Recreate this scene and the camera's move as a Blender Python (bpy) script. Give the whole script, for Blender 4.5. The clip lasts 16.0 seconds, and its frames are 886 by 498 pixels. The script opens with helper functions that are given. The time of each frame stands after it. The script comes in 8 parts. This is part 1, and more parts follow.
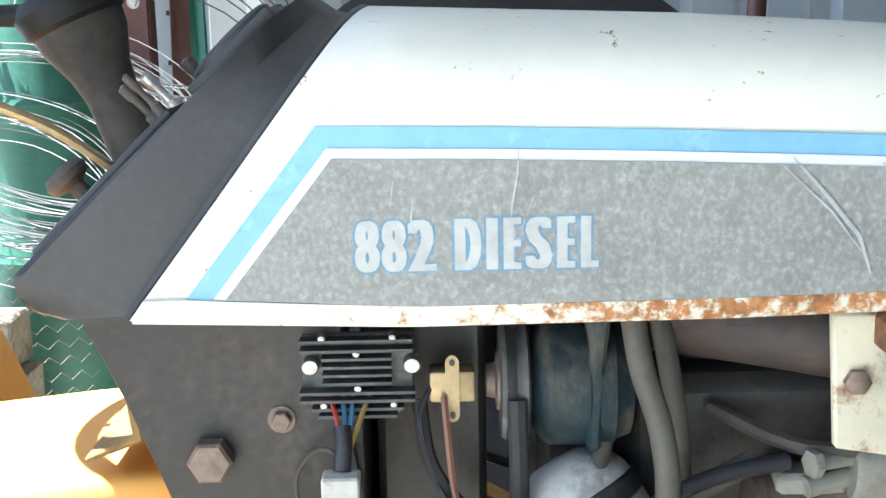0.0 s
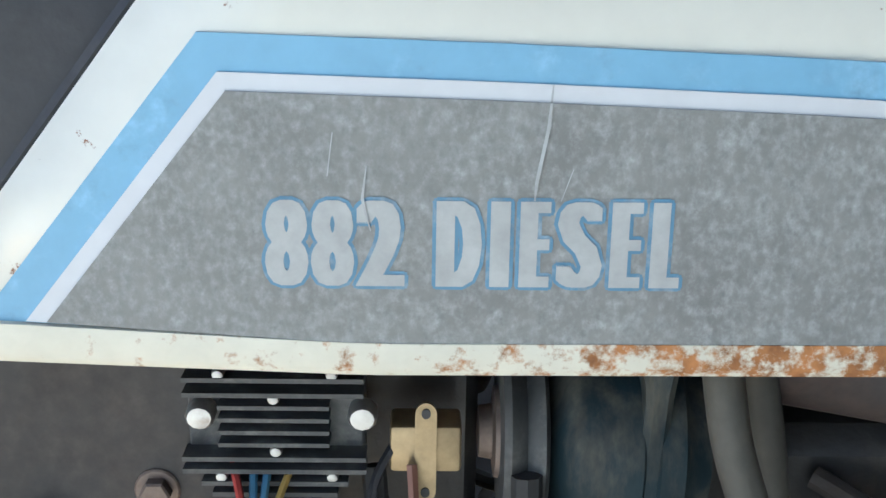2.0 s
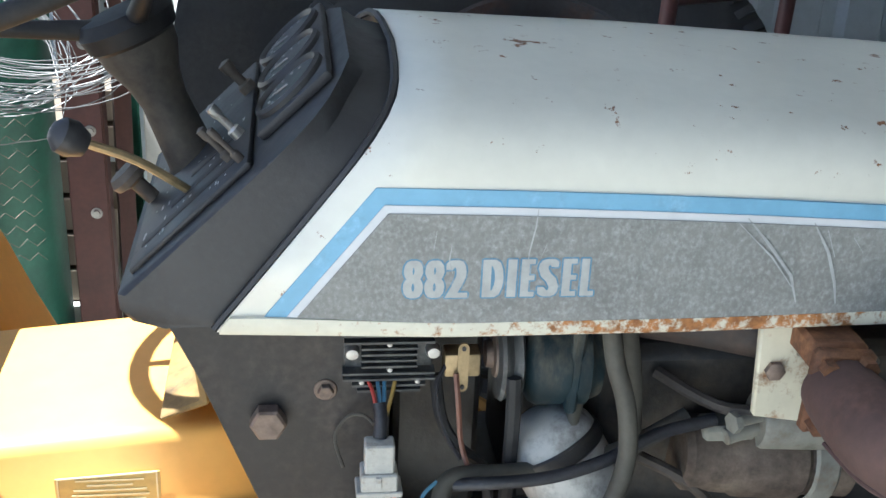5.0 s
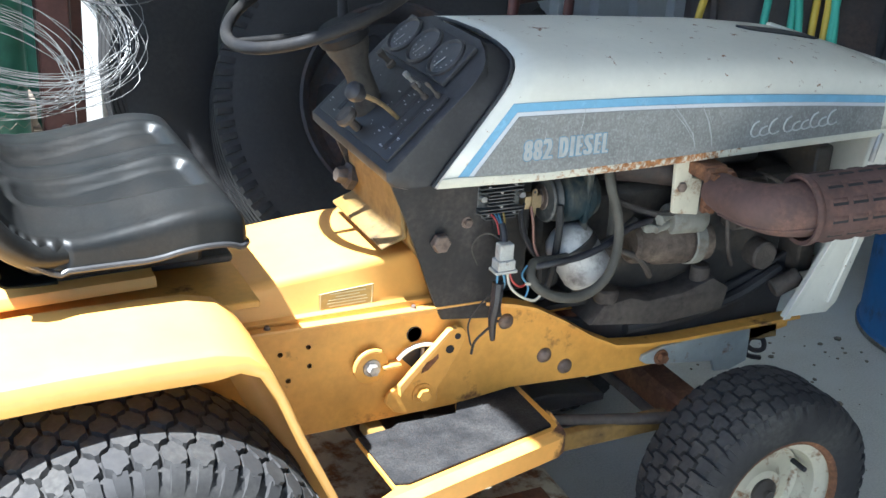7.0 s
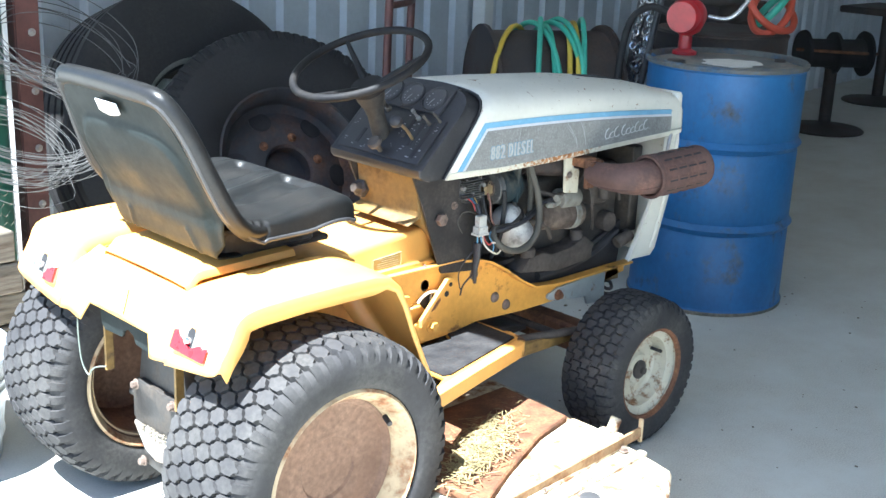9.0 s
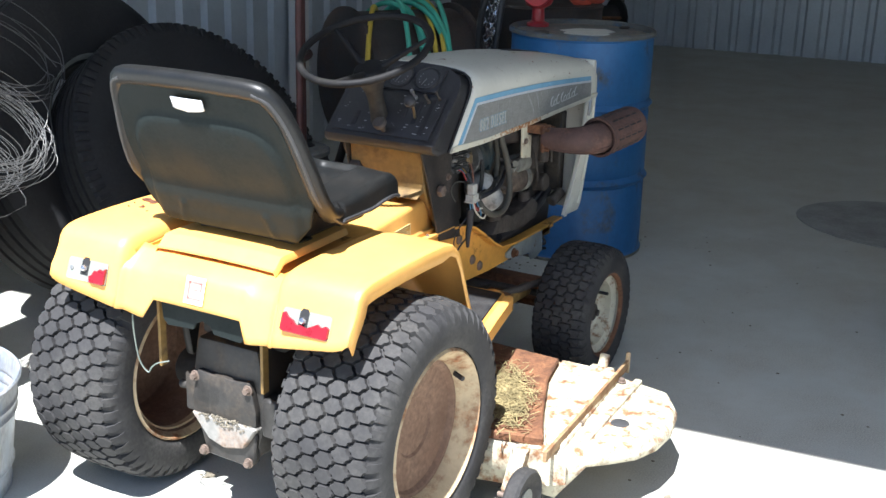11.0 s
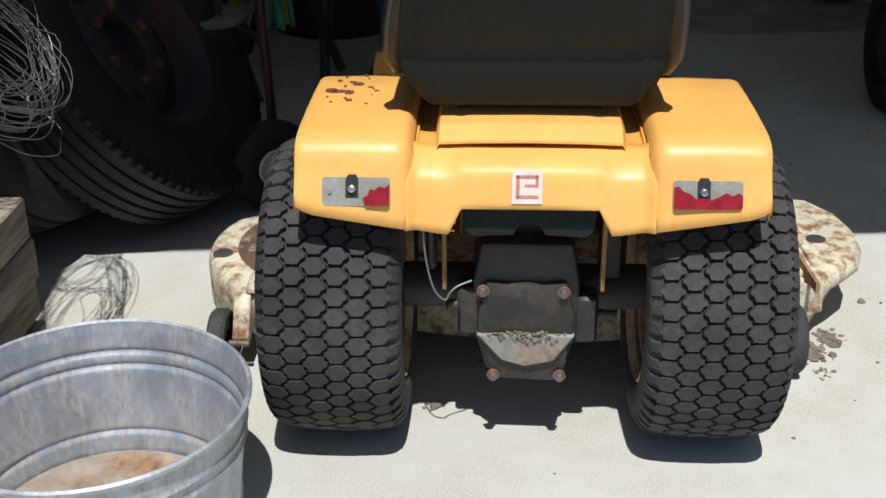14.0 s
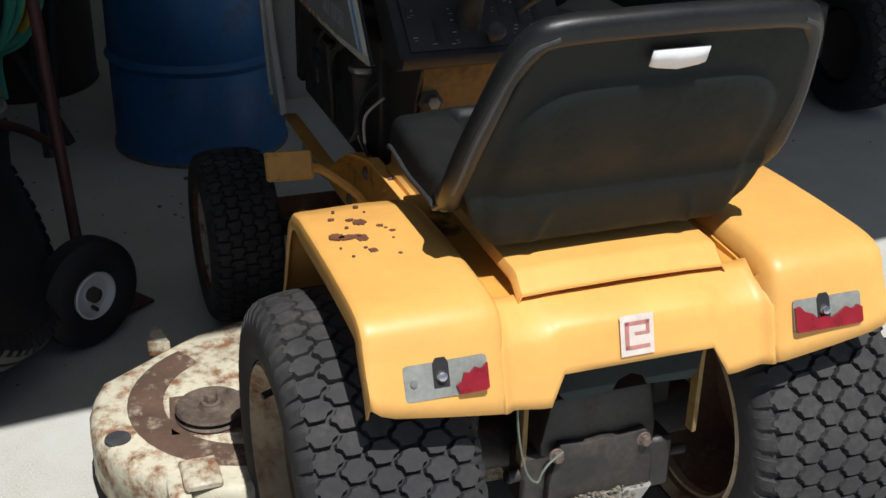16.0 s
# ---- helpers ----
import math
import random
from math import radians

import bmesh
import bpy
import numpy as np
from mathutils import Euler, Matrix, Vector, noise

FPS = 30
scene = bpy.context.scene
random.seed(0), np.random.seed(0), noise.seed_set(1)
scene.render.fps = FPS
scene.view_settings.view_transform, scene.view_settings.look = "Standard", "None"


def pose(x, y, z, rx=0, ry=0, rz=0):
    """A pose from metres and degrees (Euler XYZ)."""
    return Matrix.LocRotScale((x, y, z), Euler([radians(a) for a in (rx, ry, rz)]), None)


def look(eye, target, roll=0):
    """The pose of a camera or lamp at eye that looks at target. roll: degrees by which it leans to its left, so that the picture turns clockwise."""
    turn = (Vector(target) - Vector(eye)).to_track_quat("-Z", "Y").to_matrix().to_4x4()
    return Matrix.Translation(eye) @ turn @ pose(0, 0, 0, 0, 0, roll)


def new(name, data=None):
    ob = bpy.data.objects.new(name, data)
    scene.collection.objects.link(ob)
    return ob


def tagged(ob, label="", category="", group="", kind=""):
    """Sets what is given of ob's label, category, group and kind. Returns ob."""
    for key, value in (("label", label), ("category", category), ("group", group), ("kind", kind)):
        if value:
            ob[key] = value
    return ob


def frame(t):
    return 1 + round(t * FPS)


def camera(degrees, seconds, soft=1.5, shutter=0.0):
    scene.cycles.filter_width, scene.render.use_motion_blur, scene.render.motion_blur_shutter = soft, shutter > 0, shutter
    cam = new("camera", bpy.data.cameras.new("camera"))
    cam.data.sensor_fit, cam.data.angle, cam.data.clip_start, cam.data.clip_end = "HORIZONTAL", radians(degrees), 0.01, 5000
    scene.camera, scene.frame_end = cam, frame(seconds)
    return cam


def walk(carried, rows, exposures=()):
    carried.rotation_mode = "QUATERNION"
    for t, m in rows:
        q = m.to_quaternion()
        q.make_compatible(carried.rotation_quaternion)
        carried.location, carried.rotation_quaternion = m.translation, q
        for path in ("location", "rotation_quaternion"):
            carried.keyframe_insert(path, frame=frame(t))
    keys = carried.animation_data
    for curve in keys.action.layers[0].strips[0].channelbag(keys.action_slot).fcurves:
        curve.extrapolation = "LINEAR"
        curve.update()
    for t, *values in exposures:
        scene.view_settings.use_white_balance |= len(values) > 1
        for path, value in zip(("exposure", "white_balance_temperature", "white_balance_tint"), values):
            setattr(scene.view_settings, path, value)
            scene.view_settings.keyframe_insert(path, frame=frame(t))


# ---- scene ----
cam = camera(41.0, 16.0)
PATH = [
    (0, (0.766, -0.922, 0.968), (0.777, 1.036, 0.562), -1.1),
    (0.5, (0.759, -0.76, 0.966), (0.843, 1.17, 0.448), 0.6),
    (1, (0.786, -0.663, 0.948), (0.779, 1.253, 0.374), -0.6),
    (1.5, (0.786, -0.642, 0.95), (0.801, 1.279, 0.395), -0.2),
    (2, (0.771, -0.614, 0.946), (0.812, 1.297, 0.359), 1.0),
    (2.5, (0.755, -0.595, 0.937), (0.808, 1.309, 0.326), 2.6),
    (3, (0.752, -0.581, 0.928), (0.821, 1.313, 0.289), 3.1),
    (3.5, (0.751, -0.572, 0.93), (0.779, 1.294, 0.21), 3.1),
    (3.7, (0.745, -0.575, 0.933), (0.782, 1.286, 0.201), 4.0),
    (5.8, (0.412, -1.474, 1.386), (0.929, 0.266, 0.547), 4.1),
    (6, (0.325, -1.579, 1.396), (0.931, 0.163, 0.623), 5.1),
    (6.5, (0.045, -1.744, 1.399), (0.759, -0.039, 0.635), 4.6),
    (7, (-0.163, -1.681, 1.387), (0.668, -0.042, 0.6), 3.4),
    (7.5, (-0.39, -1.608, 1.387), (0.671, -0.126, 0.564), 3.9),
    (8, (-0.734, -1.769, 1.405), (0.551, -0.404, 0.709), 2.1),
    (8.5, (-1.036, -1.909, 1.437), (0.3, -0.55, 0.831), 1.0),
    (9, (-1.318, -2.094, 1.425), (0.032, -0.738, 0.841), 2.3),
    (9.2, (-1.438, -2.114, 1.43), (-0.053, -0.781, 0.879), 2.1),
    (11.3, (-2.041, -1.443, 1.44), (-0.338, -0.616, 0.794), 0.8),
    (11.5, (-2.094, -1.34, 1.438), (-0.369, -0.585, 0.765), 0.3),
    (12, (-2.131, -1.061, 1.392), (-0.359, -0.442, 0.7), 0.6),
    (12.5, (-2.08, -0.792, 1.389), (-0.295, -0.268, 0.653), -1.6),
    (13, (-2.102, -0.52, 1.38), (-0.277, -0.149, 0.65), 0.7),
    (13.5, (-2.127, -0.214, 1.383), (-0.315, -0.024, 0.558), -0.9),
    (14, (-2.035, 0.061, 1.353), (-0.228, 0.147, 0.5), -0.4),
    (14.5, (-1.903, 0.285, 1.381), (-0.083, 0.179, 0.558), 0.5),
    (15, (-1.836, 0.505, 1.396), (-0.059, 0.151, 0.551), 1.8),
    (15.5, (-1.714, 0.669, 1.397), (0.024, 0.188, 0.531), 2.4),
    (16, (-1.42, 0.761, 1.406), (0.271, 0.136, 0.54), 1.2),
]


# seconds, stops, kelvin, tint: the film's camera meters and balances by itself
EXPOSURES = [(0, 3.0, 5700, 7), (0.5, 2.45, 5500, 8), (1, 2.25, 5450, 8), (3.7, 2.25, 5450, 8), (5.8, 2.35, 5600, 7), (7, 2.35, 5500, 7), (9.2, 2.75, 5500, 7), (11.3, 1.2, 5900, 11), (11.5, 0.85, 6000, 11), (12.0, 0.25, 6250, 14), (12.5, 0.1, 6200, 13), (16, 0.0, 6050, 12)]
walk(cam, [(t, look(eye, target, roll)) for t, eye, target, roll in PATH], EXPOSURES)

# ---- light: clear sky, high sun from behind the tractor ----
SUN_EL, SUN_AZ = 63.5, 4.0      # degrees; the light travels towards +x, turned by SUN_AZ
world = bpy.data.worlds.new("sky")
scene.world = world
world.use_nodes = True
wn = world.node_tree
sky = wn.nodes.new("ShaderNodeTexSky")
sky.sky_type = "NISHITA"
sky.sun_disc = False
sky.sun_elevation = radians(SUN_EL)
sky.sun_rotation = radians(270 - SUN_AZ)
wn.nodes["Background"].inputs[1].default_value = 0.057
wn.links.new(sky.outputs[0], wn.nodes["Background"].inputs[0])
sun = new("sun", bpy.data.lights.new("sun", "SUN"))
sun.data.energy, sun.data.angle, sun.data.color = 5.0, radians(0.55), (1.0, 0.95, 0.87)
sd = Vector((math.cos(radians(SUN_EL)) * math.cos(radians(SUN_AZ)), math.cos(radians(SUN_EL)) * math.sin(radians(SUN_AZ)), -math.sin(radians(SUN_EL))))
sun.matrix_world = look((-4, 0, 7), Vector((-4, 0, 7)) + sd)


# ---- materials ----
def mat(name, base, rough=0.5, metal=0.0, var=0.25, scale=8.0, fine=90.0, bump=0.15, second=None, amount=0.45, soft=0.08, blotch=6.0, rough2=0.85, coat=0.0, stretch=(1, 1, 1), fade=None, spec=0.5):
    """A surface with colour variation at two scales, fine relief and, if second is given, blotches of another colour (rust, dirt, wear)."""
    m = bpy.data.materials.new(name)
    m.use_nodes = True
    nt = m.node_tree
    b = nt.nodes["Principled BSDF"]
    b.inputs["Metallic"].default_value = metal
    b.inputs["Coat Weight"].default_value = coat
    b.inputs["Specular IOR Level"].default_value = spec
    tc = nt.nodes.new("ShaderNodeTexCoord")
    mp = nt.nodes.new("ShaderNodeMapping")
    mp.inputs["Scale"].default_value = stretch
    nt.links.new(tc.outputs["Object"], mp.inputs[0])

    def tex(sc, detail=5.0, rg=0.6):
        n = nt.nodes.new("ShaderNodeTexNoise")
        n.inputs["Scale"].default_value, n.inputs["Detail"].default_value, n.inputs["Roughness"].default_value = sc, detail, rg
        nt.links.new(mp.outputs[0], n.inputs["Vector"])
        return n

    def ramp(src, a, c, ca, cb):
        r = nt.nodes.new("ShaderNodeValToRGB")
        r.color_ramp.elements[0].position, r.color_ramp.elements[1].position = a, c
        r.color_ramp.elements[0].color, r.color_ramp.elements[1].color = ca, cb
        nt.links.new(src, r.inputs[0])
        return r

    n1, n2 = tex(scale), tex(fine, 3.0)
    lo = [max(0, x * (1 - var)) for x in base] + [1]
    hi = [min(1, x * (1 + var * 0.8)) for x in base] + [1]
    r1 = ramp(n1.outputs["Fac"], 0.3, 0.7, lo, hi)
    mix = nt.nodes.new("ShaderNodeMix")
    mix.data_type, mix.blend_type = "RGBA", "MULTIPLY"
    mix.inputs[0].default_value = min(1, var * 1.6)
    r2 = ramp(n2.outputs["Fac"], 0.3, 0.7, (0.62, 0.62, 0.62, 1), (1, 1, 1, 1))
    nt.links.new(r1.outputs[0], mix.inputs[6]), nt.links.new(r2.outputs[0], mix.inputs[7])
    colour, ro = mix.outputs[2], None
    rr = nt.nodes.new("ShaderNodeMapRange")
    rr.inputs[3].default_value, rr.inputs[4].default_value = max(0.02, rough - 0.12), min(1, rough + 0.12)
    nt.links.new(n1.outputs["Fac"], rr.inputs[0])
    ro = rr.outputs[0]
    if second:
        n3 = tex(blotch, 8.0, 0.68)
        fac = n3.outputs["Fac"]
        if fade:            # (axis, from, to): wear that grows along one axis of the thing
            sep = nt.nodes.new("ShaderNodeSeparateXYZ")
            nt.links.new(tc.outputs["Object"], sep.inputs[0])
            mr = nt.nodes.new("ShaderNodeMapRange")
            mr.inputs[1].default_value, mr.inputs[2].default_value, mr.inputs[3].default_value, mr.inputs[4].default_value = fade[1], fade[2], -fade[3], fade[3]
            nt.links.new(sep.outputs[fade[0]], mr.inputs[0])
            ad = nt.nodes.new("ShaderNodeMath")
            nt.links.new(fac, ad.inputs[0]), nt.links.new(mr.outputs[0], ad.inputs[1])
            fac = ad.outputs[0]
            if len(fade) > 4:       # and dies away again
                mq = nt.nodes.new("ShaderNodeMapRange")
                mq.inputs[1].default_value, mq.inputs[2].default_value, mq.inputs[3].default_value, mq.inputs[4].default_value = fade[4], fade[5], 0.0, 2 * fade[3]
                nt.links.new(sep.outputs[fade[0]], mq.inputs[0])
                sb = nt.nodes.new("ShaderNodeMath")
                sb.operation = "SUBTRACT"
                nt.links.new(fac, sb.inputs[0]), nt.links.new(mq.outputs[0], sb.inputs[1])
                fac = sb.outputs[0]
        mask = ramp(fac, 1 - amount - soft, 1 - amount + soft, (0, 0, 0, 1), (1, 1, 1, 1))
        r3 = ramp(n2.outputs["Fac"], 0.3, 0.7, [x * 0.55 for x in second] + [1], [min(1, x * 1.35) for x in second] + [1])
        m2 = nt.nodes.new("ShaderNodeMix")
        m2.data_type = "RGBA"
        nt.links.new(mask.outputs[0], m2.inputs[0]), nt.links.new(colour, m2.inputs[6]), nt.links.new(r3.outputs[0], m2.inputs[7])
        colour = m2.outputs[2]
        m3 = nt.nodes.new("ShaderNodeMix")
        nt.links.new(mask.outputs[0], m3.inputs[0]), nt.links.new(ro, m3.inputs[2])
        m3.inputs[3].default_value = rough2
        ro = m3.outputs[0]
        if metal:
            m4 = nt.nodes.new("ShaderNodeMix")
            nt.links.new(mask.outputs[0], m4.inputs[0])
            m4.inputs[2].default_value, m4.inputs[3].default_value = metal, 0.0
            nt.links.new(m4.outputs[0], b.inputs["Metallic"])
    nt.links.new(colour, b.inputs["Base Color"]), nt.links.new(ro, b.inputs["Roughness"])
    if bump:
        bp = nt.nodes.new("ShaderNodeBump")
        bp.inputs["Strength"].default_value, bp.inputs["Distance"].default_value = bump, 0.002
        nt.links.new(n2.outputs["Fac"], bp.inputs["Height"])
        nt.links.new(bp.outputs[0], b.inputs["Normal"])
    return m


RUST = (0.22, 0.085, 0.03)
DARKRUST = (0.10, 0.045, 0.025)
M = {
    "yellow": mat("yellow_paint", (0.80, 0.425, 0.105), 0.47, var=0.10, scale=5, fine=60, bump=0.04, second=(0.20, 0.09, 0.03), amount=0.285, soft=0.02, blotch=11, coat=0.12),
    "yellow_worn": mat("worn_yellow_paint", (0.74, 0.38, 0.07), 0.5, var=0.2, scale=7, fine=70, bump=0.12, second=(0.16, 0.07, 0.03), amount=0.36, soft=0.05, blotch=10),
    "white": mat("cream_white_paint", (0.62, 0.605, 0.53), 0.4, var=0.07, scale=6, fine=70, bump=0.04, second=(0.20, 0.09, 0.04), amount=0.355, soft=0.012, blotch=44, coat=0.2),
    "white_rust": mat("rusty_white_edge", (0.60, 0.585, 0.49), 0.5, var=0.12, scale=14, fine=110, bump=0.15, second=(0.31, 0.135, 0.045), amount=0.42, soft=0.06, blotch=95, fade=(0, 0.60, 0.94, 0.12, 1.06, 1.18)),
    "cream": mat("cream_deck_paint", (0.64, 0.60, 0.45), 0.55, var=0.16, scale=7, fine=60, bump=0.2, second=(0.24, 0.115, 0.052), amount=0.462, soft=0.08, blotch=24),
    "cream_clean": mat("cream_wheel_paint", (0.60, 0.56, 0.43), 0.5, var=0.15, scale=9, fine=60, bump=0.1, second=(0.24, 0.12, 0.055), amount=0.415, soft=0.06, blotch=26),
    "rim_tan": mat("rust_stained_wheel_paint", (0.52, 0.40, 0.24), 0.55, var=0.2, scale=9, fine=70, bump=0.15, second=(0.26, 0.11, 0.045), amount=0.43, soft=0.08, blotch=14),
    "rust": mat("rusted_steel", (0.15, 0.065, 0.032), 0.85, var=0.5, scale=14, fine=120, bump=0.4, second=(0.25, 0.115, 0.05), amount=0.42, soft=0.15, blotch=20),
    "exhaust": mat("rusted_exhaust_steel", (0.088, 0.050, 0.042), 0.8, var=0.25, scale=16, fine=120, bump=0.2, second=(0.135, 0.068, 0.048), amount=0.38, soft=0.14, blotch=14),
    "yellow_lip": mat("footrest_edge_paint", (0.80, 0.425, 0.105), 0.5, var=0.12, scale=6, fine=70, bump=0.08, second=(0.09, 0.045, 0.025), amount=0.36, soft=0.06, blotch=14, fade=(0, 0.55, 0.86, 0.30)),
    "wheel_rust": mat("dusty_brown_wheel_rust", (0.185, 0.105, 0.066), 0.85, var=0.22, scale=10, fine=90, bump=0.2, second=(0.24, 0.15, 0.10), amount=0.45, soft=0.2, blotch=8),
    "fender_rust": mat("dark_fender_rust", (0.16, 0.062, 0.030), 0.85, var=0.35, scale=60, fine=220, bump=0.4),
    "deck_rust": mat("rust_stained_deck_paint", (0.115, 0.068, 0.045), 0.85, var=0.3, scale=12, fine=80, bump=0.3, second=(0.42, 0.34, 0.24), amount=0.375, soft=0.10, blotch=26),
    "deck_bar": mat("rust_brown_bar_paint", (0.36, 0.24, 0.125), 0.7, var=0.3, scale=18, fine=90, bump=0.2, second=(0.22, 0.095, 0.04), amount=0.46, soft=0.12, blotch=24),
    "plate_grey": mat("pale_chipped_plate_paint", (0.40, 0.43, 0.40), 0.55, var=0.15, scale=14, fine=90, bump=0.1, second=(0.24, 0.12, 0.05), amount=0.37, soft=0.06, blotch=26),
    "roof": mat("dim_roof_sheet", (0.40, 0.41, 0.42), 0.7, var=0.15, scale=2, fine=50, bump=0.05),
    "rubber": mat("worn_rubber", (0.034, 0.033, 0.034), 0.82, var=0.35, scale=9, fine=110, bump=0.25, second=(0.078, 0.074, 0.066), amount=0.36, soft=0.2, blotch=7),
    # black rubber, also set into slots and holes for their shade
    "rubber_and_hole": mat("dusty_rubber_and_hole_black", (0.014, 0.014, 0.016), 0.7, var=0.4, scale=6, fine=90, bump=0.2, second=(0.030, 0.029, 0.027), amount=0.38, soft=0.2, blotch=5),
    "boot": mat("dusty_brown_column", (0.052, 0.044, 0.034), 0.7, var=0.3, scale=14, fine=120, bump=0.15, second=(0.022, 0.021, 0.020), amount=0.46, soft=0.15, blotch=18),
    "piping": mat("grey_piping", (0.045, 0.045, 0.047), 0.45, var=0.3, scale=14, fine=140, bump=0.1),
    "truck_rim": mat("rusty_grey_truck_rim", (0.034, 0.036, 0.044), 0.6, 0.0, var=0.4, scale=7, fine=80, bump=0.2, second=(0.085, 0.040, 0.022), amount=0.45, soft=0.12, blotch=6),
    "vinyl": mat("worn_black_vinyl", (0.0092, 0.0105, 0.0112), 0.40, spec=0.36, var=0.25, scale=8, fine=160, bump=0.12, second=(0.020, 0.018, 0.016), amount=0.42, soft=0.2, blotch=12, rough2=0.42),
    "shell": mat("grey_black_seat_shell", (0.0118, 0.0165, 0.0163), 0.52, var=0.10, scale=6, fine=120, bump=0.06, second=(0.0145, 0.0195, 0.0187), amount=0.4, soft=0.2, blotch=6, spec=0.16),
    "wheel_black": mat("worn_black_rim_plastic", (0.009, 0.009, 0.010), 0.6, var=0.3, scale=10, fine=140, bump=0.1, second=(0.022, 0.020, 0.018), amount=0.4, soft=0.15, blotch=14, spec=0.25),
    "black": mat("black_plastic", (0.022, 0.022, 0.025), 0.55, var=0.3, scale=8, fine=140, bump=0.12, second=(0.05, 0.05, 0.05), amount=0.36, soft=0.15, blotch=14),
    "black_panel": mat("scuffed_black_steel", (0.023, 0.021, 0.020), 0.6, var=0.35, scale=10, fine=110, bump=0.15, second=(0.075, 0.063, 0.055), amount=0.38, soft=0.16, blotch=13),
    "grease": mat("greasy_black_iron", (0.030, 0.028, 0.026), 0.5, var=0.45, scale=16, fine=90, bump=0.35, second=(0.07, 0.055, 0.04), amount=0.40, soft=0.12, blotch=12),
    "iron": mat("grimy_cast_iron", (0.075, 0.063, 0.052), 0.65, var=0.4, scale=18, fine=90, bump=0.4, second=(0.05, 0.04, 0.035), amount=0.48, soft=0.15, blotch=16),
    "starter": mat("dirty_brown_starter_paint", (0.15, 0.115, 0.085), 0.65, var=0.4, scale=20, fine=90, bump=0.4, second=(0.05, 0.035, 0.028), amount=0.45, soft=0.12, blotch=22),
    "teal": mat("grimy_teal_paint", (0.014, 0.029, 0.036), 0.6, spec=0.25, var=0.4, scale=14, fine=90, bump=0.3, second=(0.095, 0.085, 0.065), amount=0.44, soft=0.10, blotch=20, stretch=(1, 1, 0.35)),
    "steel": mat("dull_steel", (0.42, 0.41, 0.39), 0.42, 0.85, var=0.3, scale=20, fine=150, bump=0.1, second=(0.20, 0.13, 0.08), amount=0.38, soft=0.1, blotch=24),
    "bolt": mat("rusty_bolt_steel", (0.20, 0.15, 0.12), 0.6, 0.3, var=0.4, scale=60, fine=200, bump=0.2),
    "brass": mat("yellowed_zinc", (0.36, 0.27, 0.15), 0.5, 0.6, var=0.3, scale=30, fine=120, bump=0.1),
    "alu": mat("dark_finned_aluminium", (0.07, 0.07, 0.073), 0.5, 0.1, var=0.3, scale=30, fine=150, bump=0.1),
    "finned": mat("dusty_black_fins", (0.062, 0.062, 0.060), 0.6, var=0.3, scale=40, fine=150, bump=0.1, second=(0.16, 0.155, 0.14), amount=0.40, soft=0.14, blotch=60),
    "can": mat("dull_olive_grey_can", (0.235, 0.228, 0.195), 0.6, var=0.25, scale=24, fine=120, bump=0.15, second=(0.10, 0.075, 0.05), amount=0.41, soft=0.1, blotch=30),
    "oilwhite": mat("stained_white_filter", (0.47, 0.46, 0.43), 0.5, var=0.15, scale=14, fine=90, bump=0.05, second=(0.10, 0.09, 0.08), amount=0.40, soft=0.08, blotch=13),
    "connector": mat("dirty_white_nylon", (0.42, 0.42, 0.39), 0.55, var=0.2, scale=60, fine=180, bump=0.1, second=(0.25, 0.22, 0.18), amount=0.36, soft=0.1, blotch=60),
    "hose": mat("grey_rubber_hose", (0.074, 0.069, 0.056), 0.75, var=0.3, scale=20, fine=120, bump=0.2),
    "wireloom": mat("black_loom_tape", (0.025, 0.025, 0.03), 0.5, var=0.4, scale=60, fine=180, bump=0.4),
    "w_red": mat("red_wire", (0.40, 0.05, 0.04), 0.5, var=0.2), "w_blue": mat("blue_wire", (0.10, 0.25, 0.38), 0.5, var=0.2),
    "w_yellow": mat("yellow_wire", (0.45, 0.30, 0.08), 0.5, var=0.2), "w_white": mat("cream_wire", (0.60, 0.55, 0.45), 0.5, var=0.2), "w_brown": mat("brown_wire", (0.20, 0.09, 0.06), 0.5, var=0.2),
    "decal_blue": mat("blue_decal", (0.18, 0.37, 0.53), 0.5, var=0.10, scale=20, fine=120, bump=0.02, second=(0.24, 0.42, 0.57), amount=0.36, soft=0.12, blotch=34),
    "decal_white": mat("white_decal_line", (0.54, 0.55, 0.57), 0.5, var=0.06, scale=20, fine=120, bump=0.02),
    "decal_grey": mat("weathered_grey_decal", (0.205, 0.204, 0.194), 0.55, var=0.20, scale=30, fine=300, bump=0.03, second=(0.300, 0.310, 0.305), amount=0.41, soft=0.18, blotch=210, stretch=(1, 1, 0.8)),
    "decal_ink": mat("blue_letter_outline", (0.10, 0.22, 0.33), 0.5, var=0.12, scale=30, fine=160, bump=0.02, second=(0.25, 0.30, 0.34), amount=0.4, soft=0.1, blotch=90),
    "decal_script": mat("pale_script_ink", (0.46, 0.47, 0.46), 0.5, var=0.10, scale=40, fine=160, bump=0.02),
    "scuff": mat("pale_scuff", (0.37, 0.38, 0.38), 0.6, var=0.2, scale=60, fine=200, bump=0.02),
    "decal_text": mat("pale_decal_letters", (0.375, 0.382, 0.372), 0.5, var=0.14, scale=40, fine=160, bump=0.02),
    "sticker": mat("white_sticker", (0.70, 0.62, 0.54), 0.5, var=0.12, scale=60, fine=200, bump=0.02),
    "sticker_red": mat("faded_red_ink", (0.50, 0.20, 0.17), 0.5, var=0.15, scale=60, fine=200, bump=0.0),
    "plate": mat("olive_data_plate", (0.46, 0.31, 0.085), 0.5, var=0.15, scale=60, fine=200, bump=0.05),
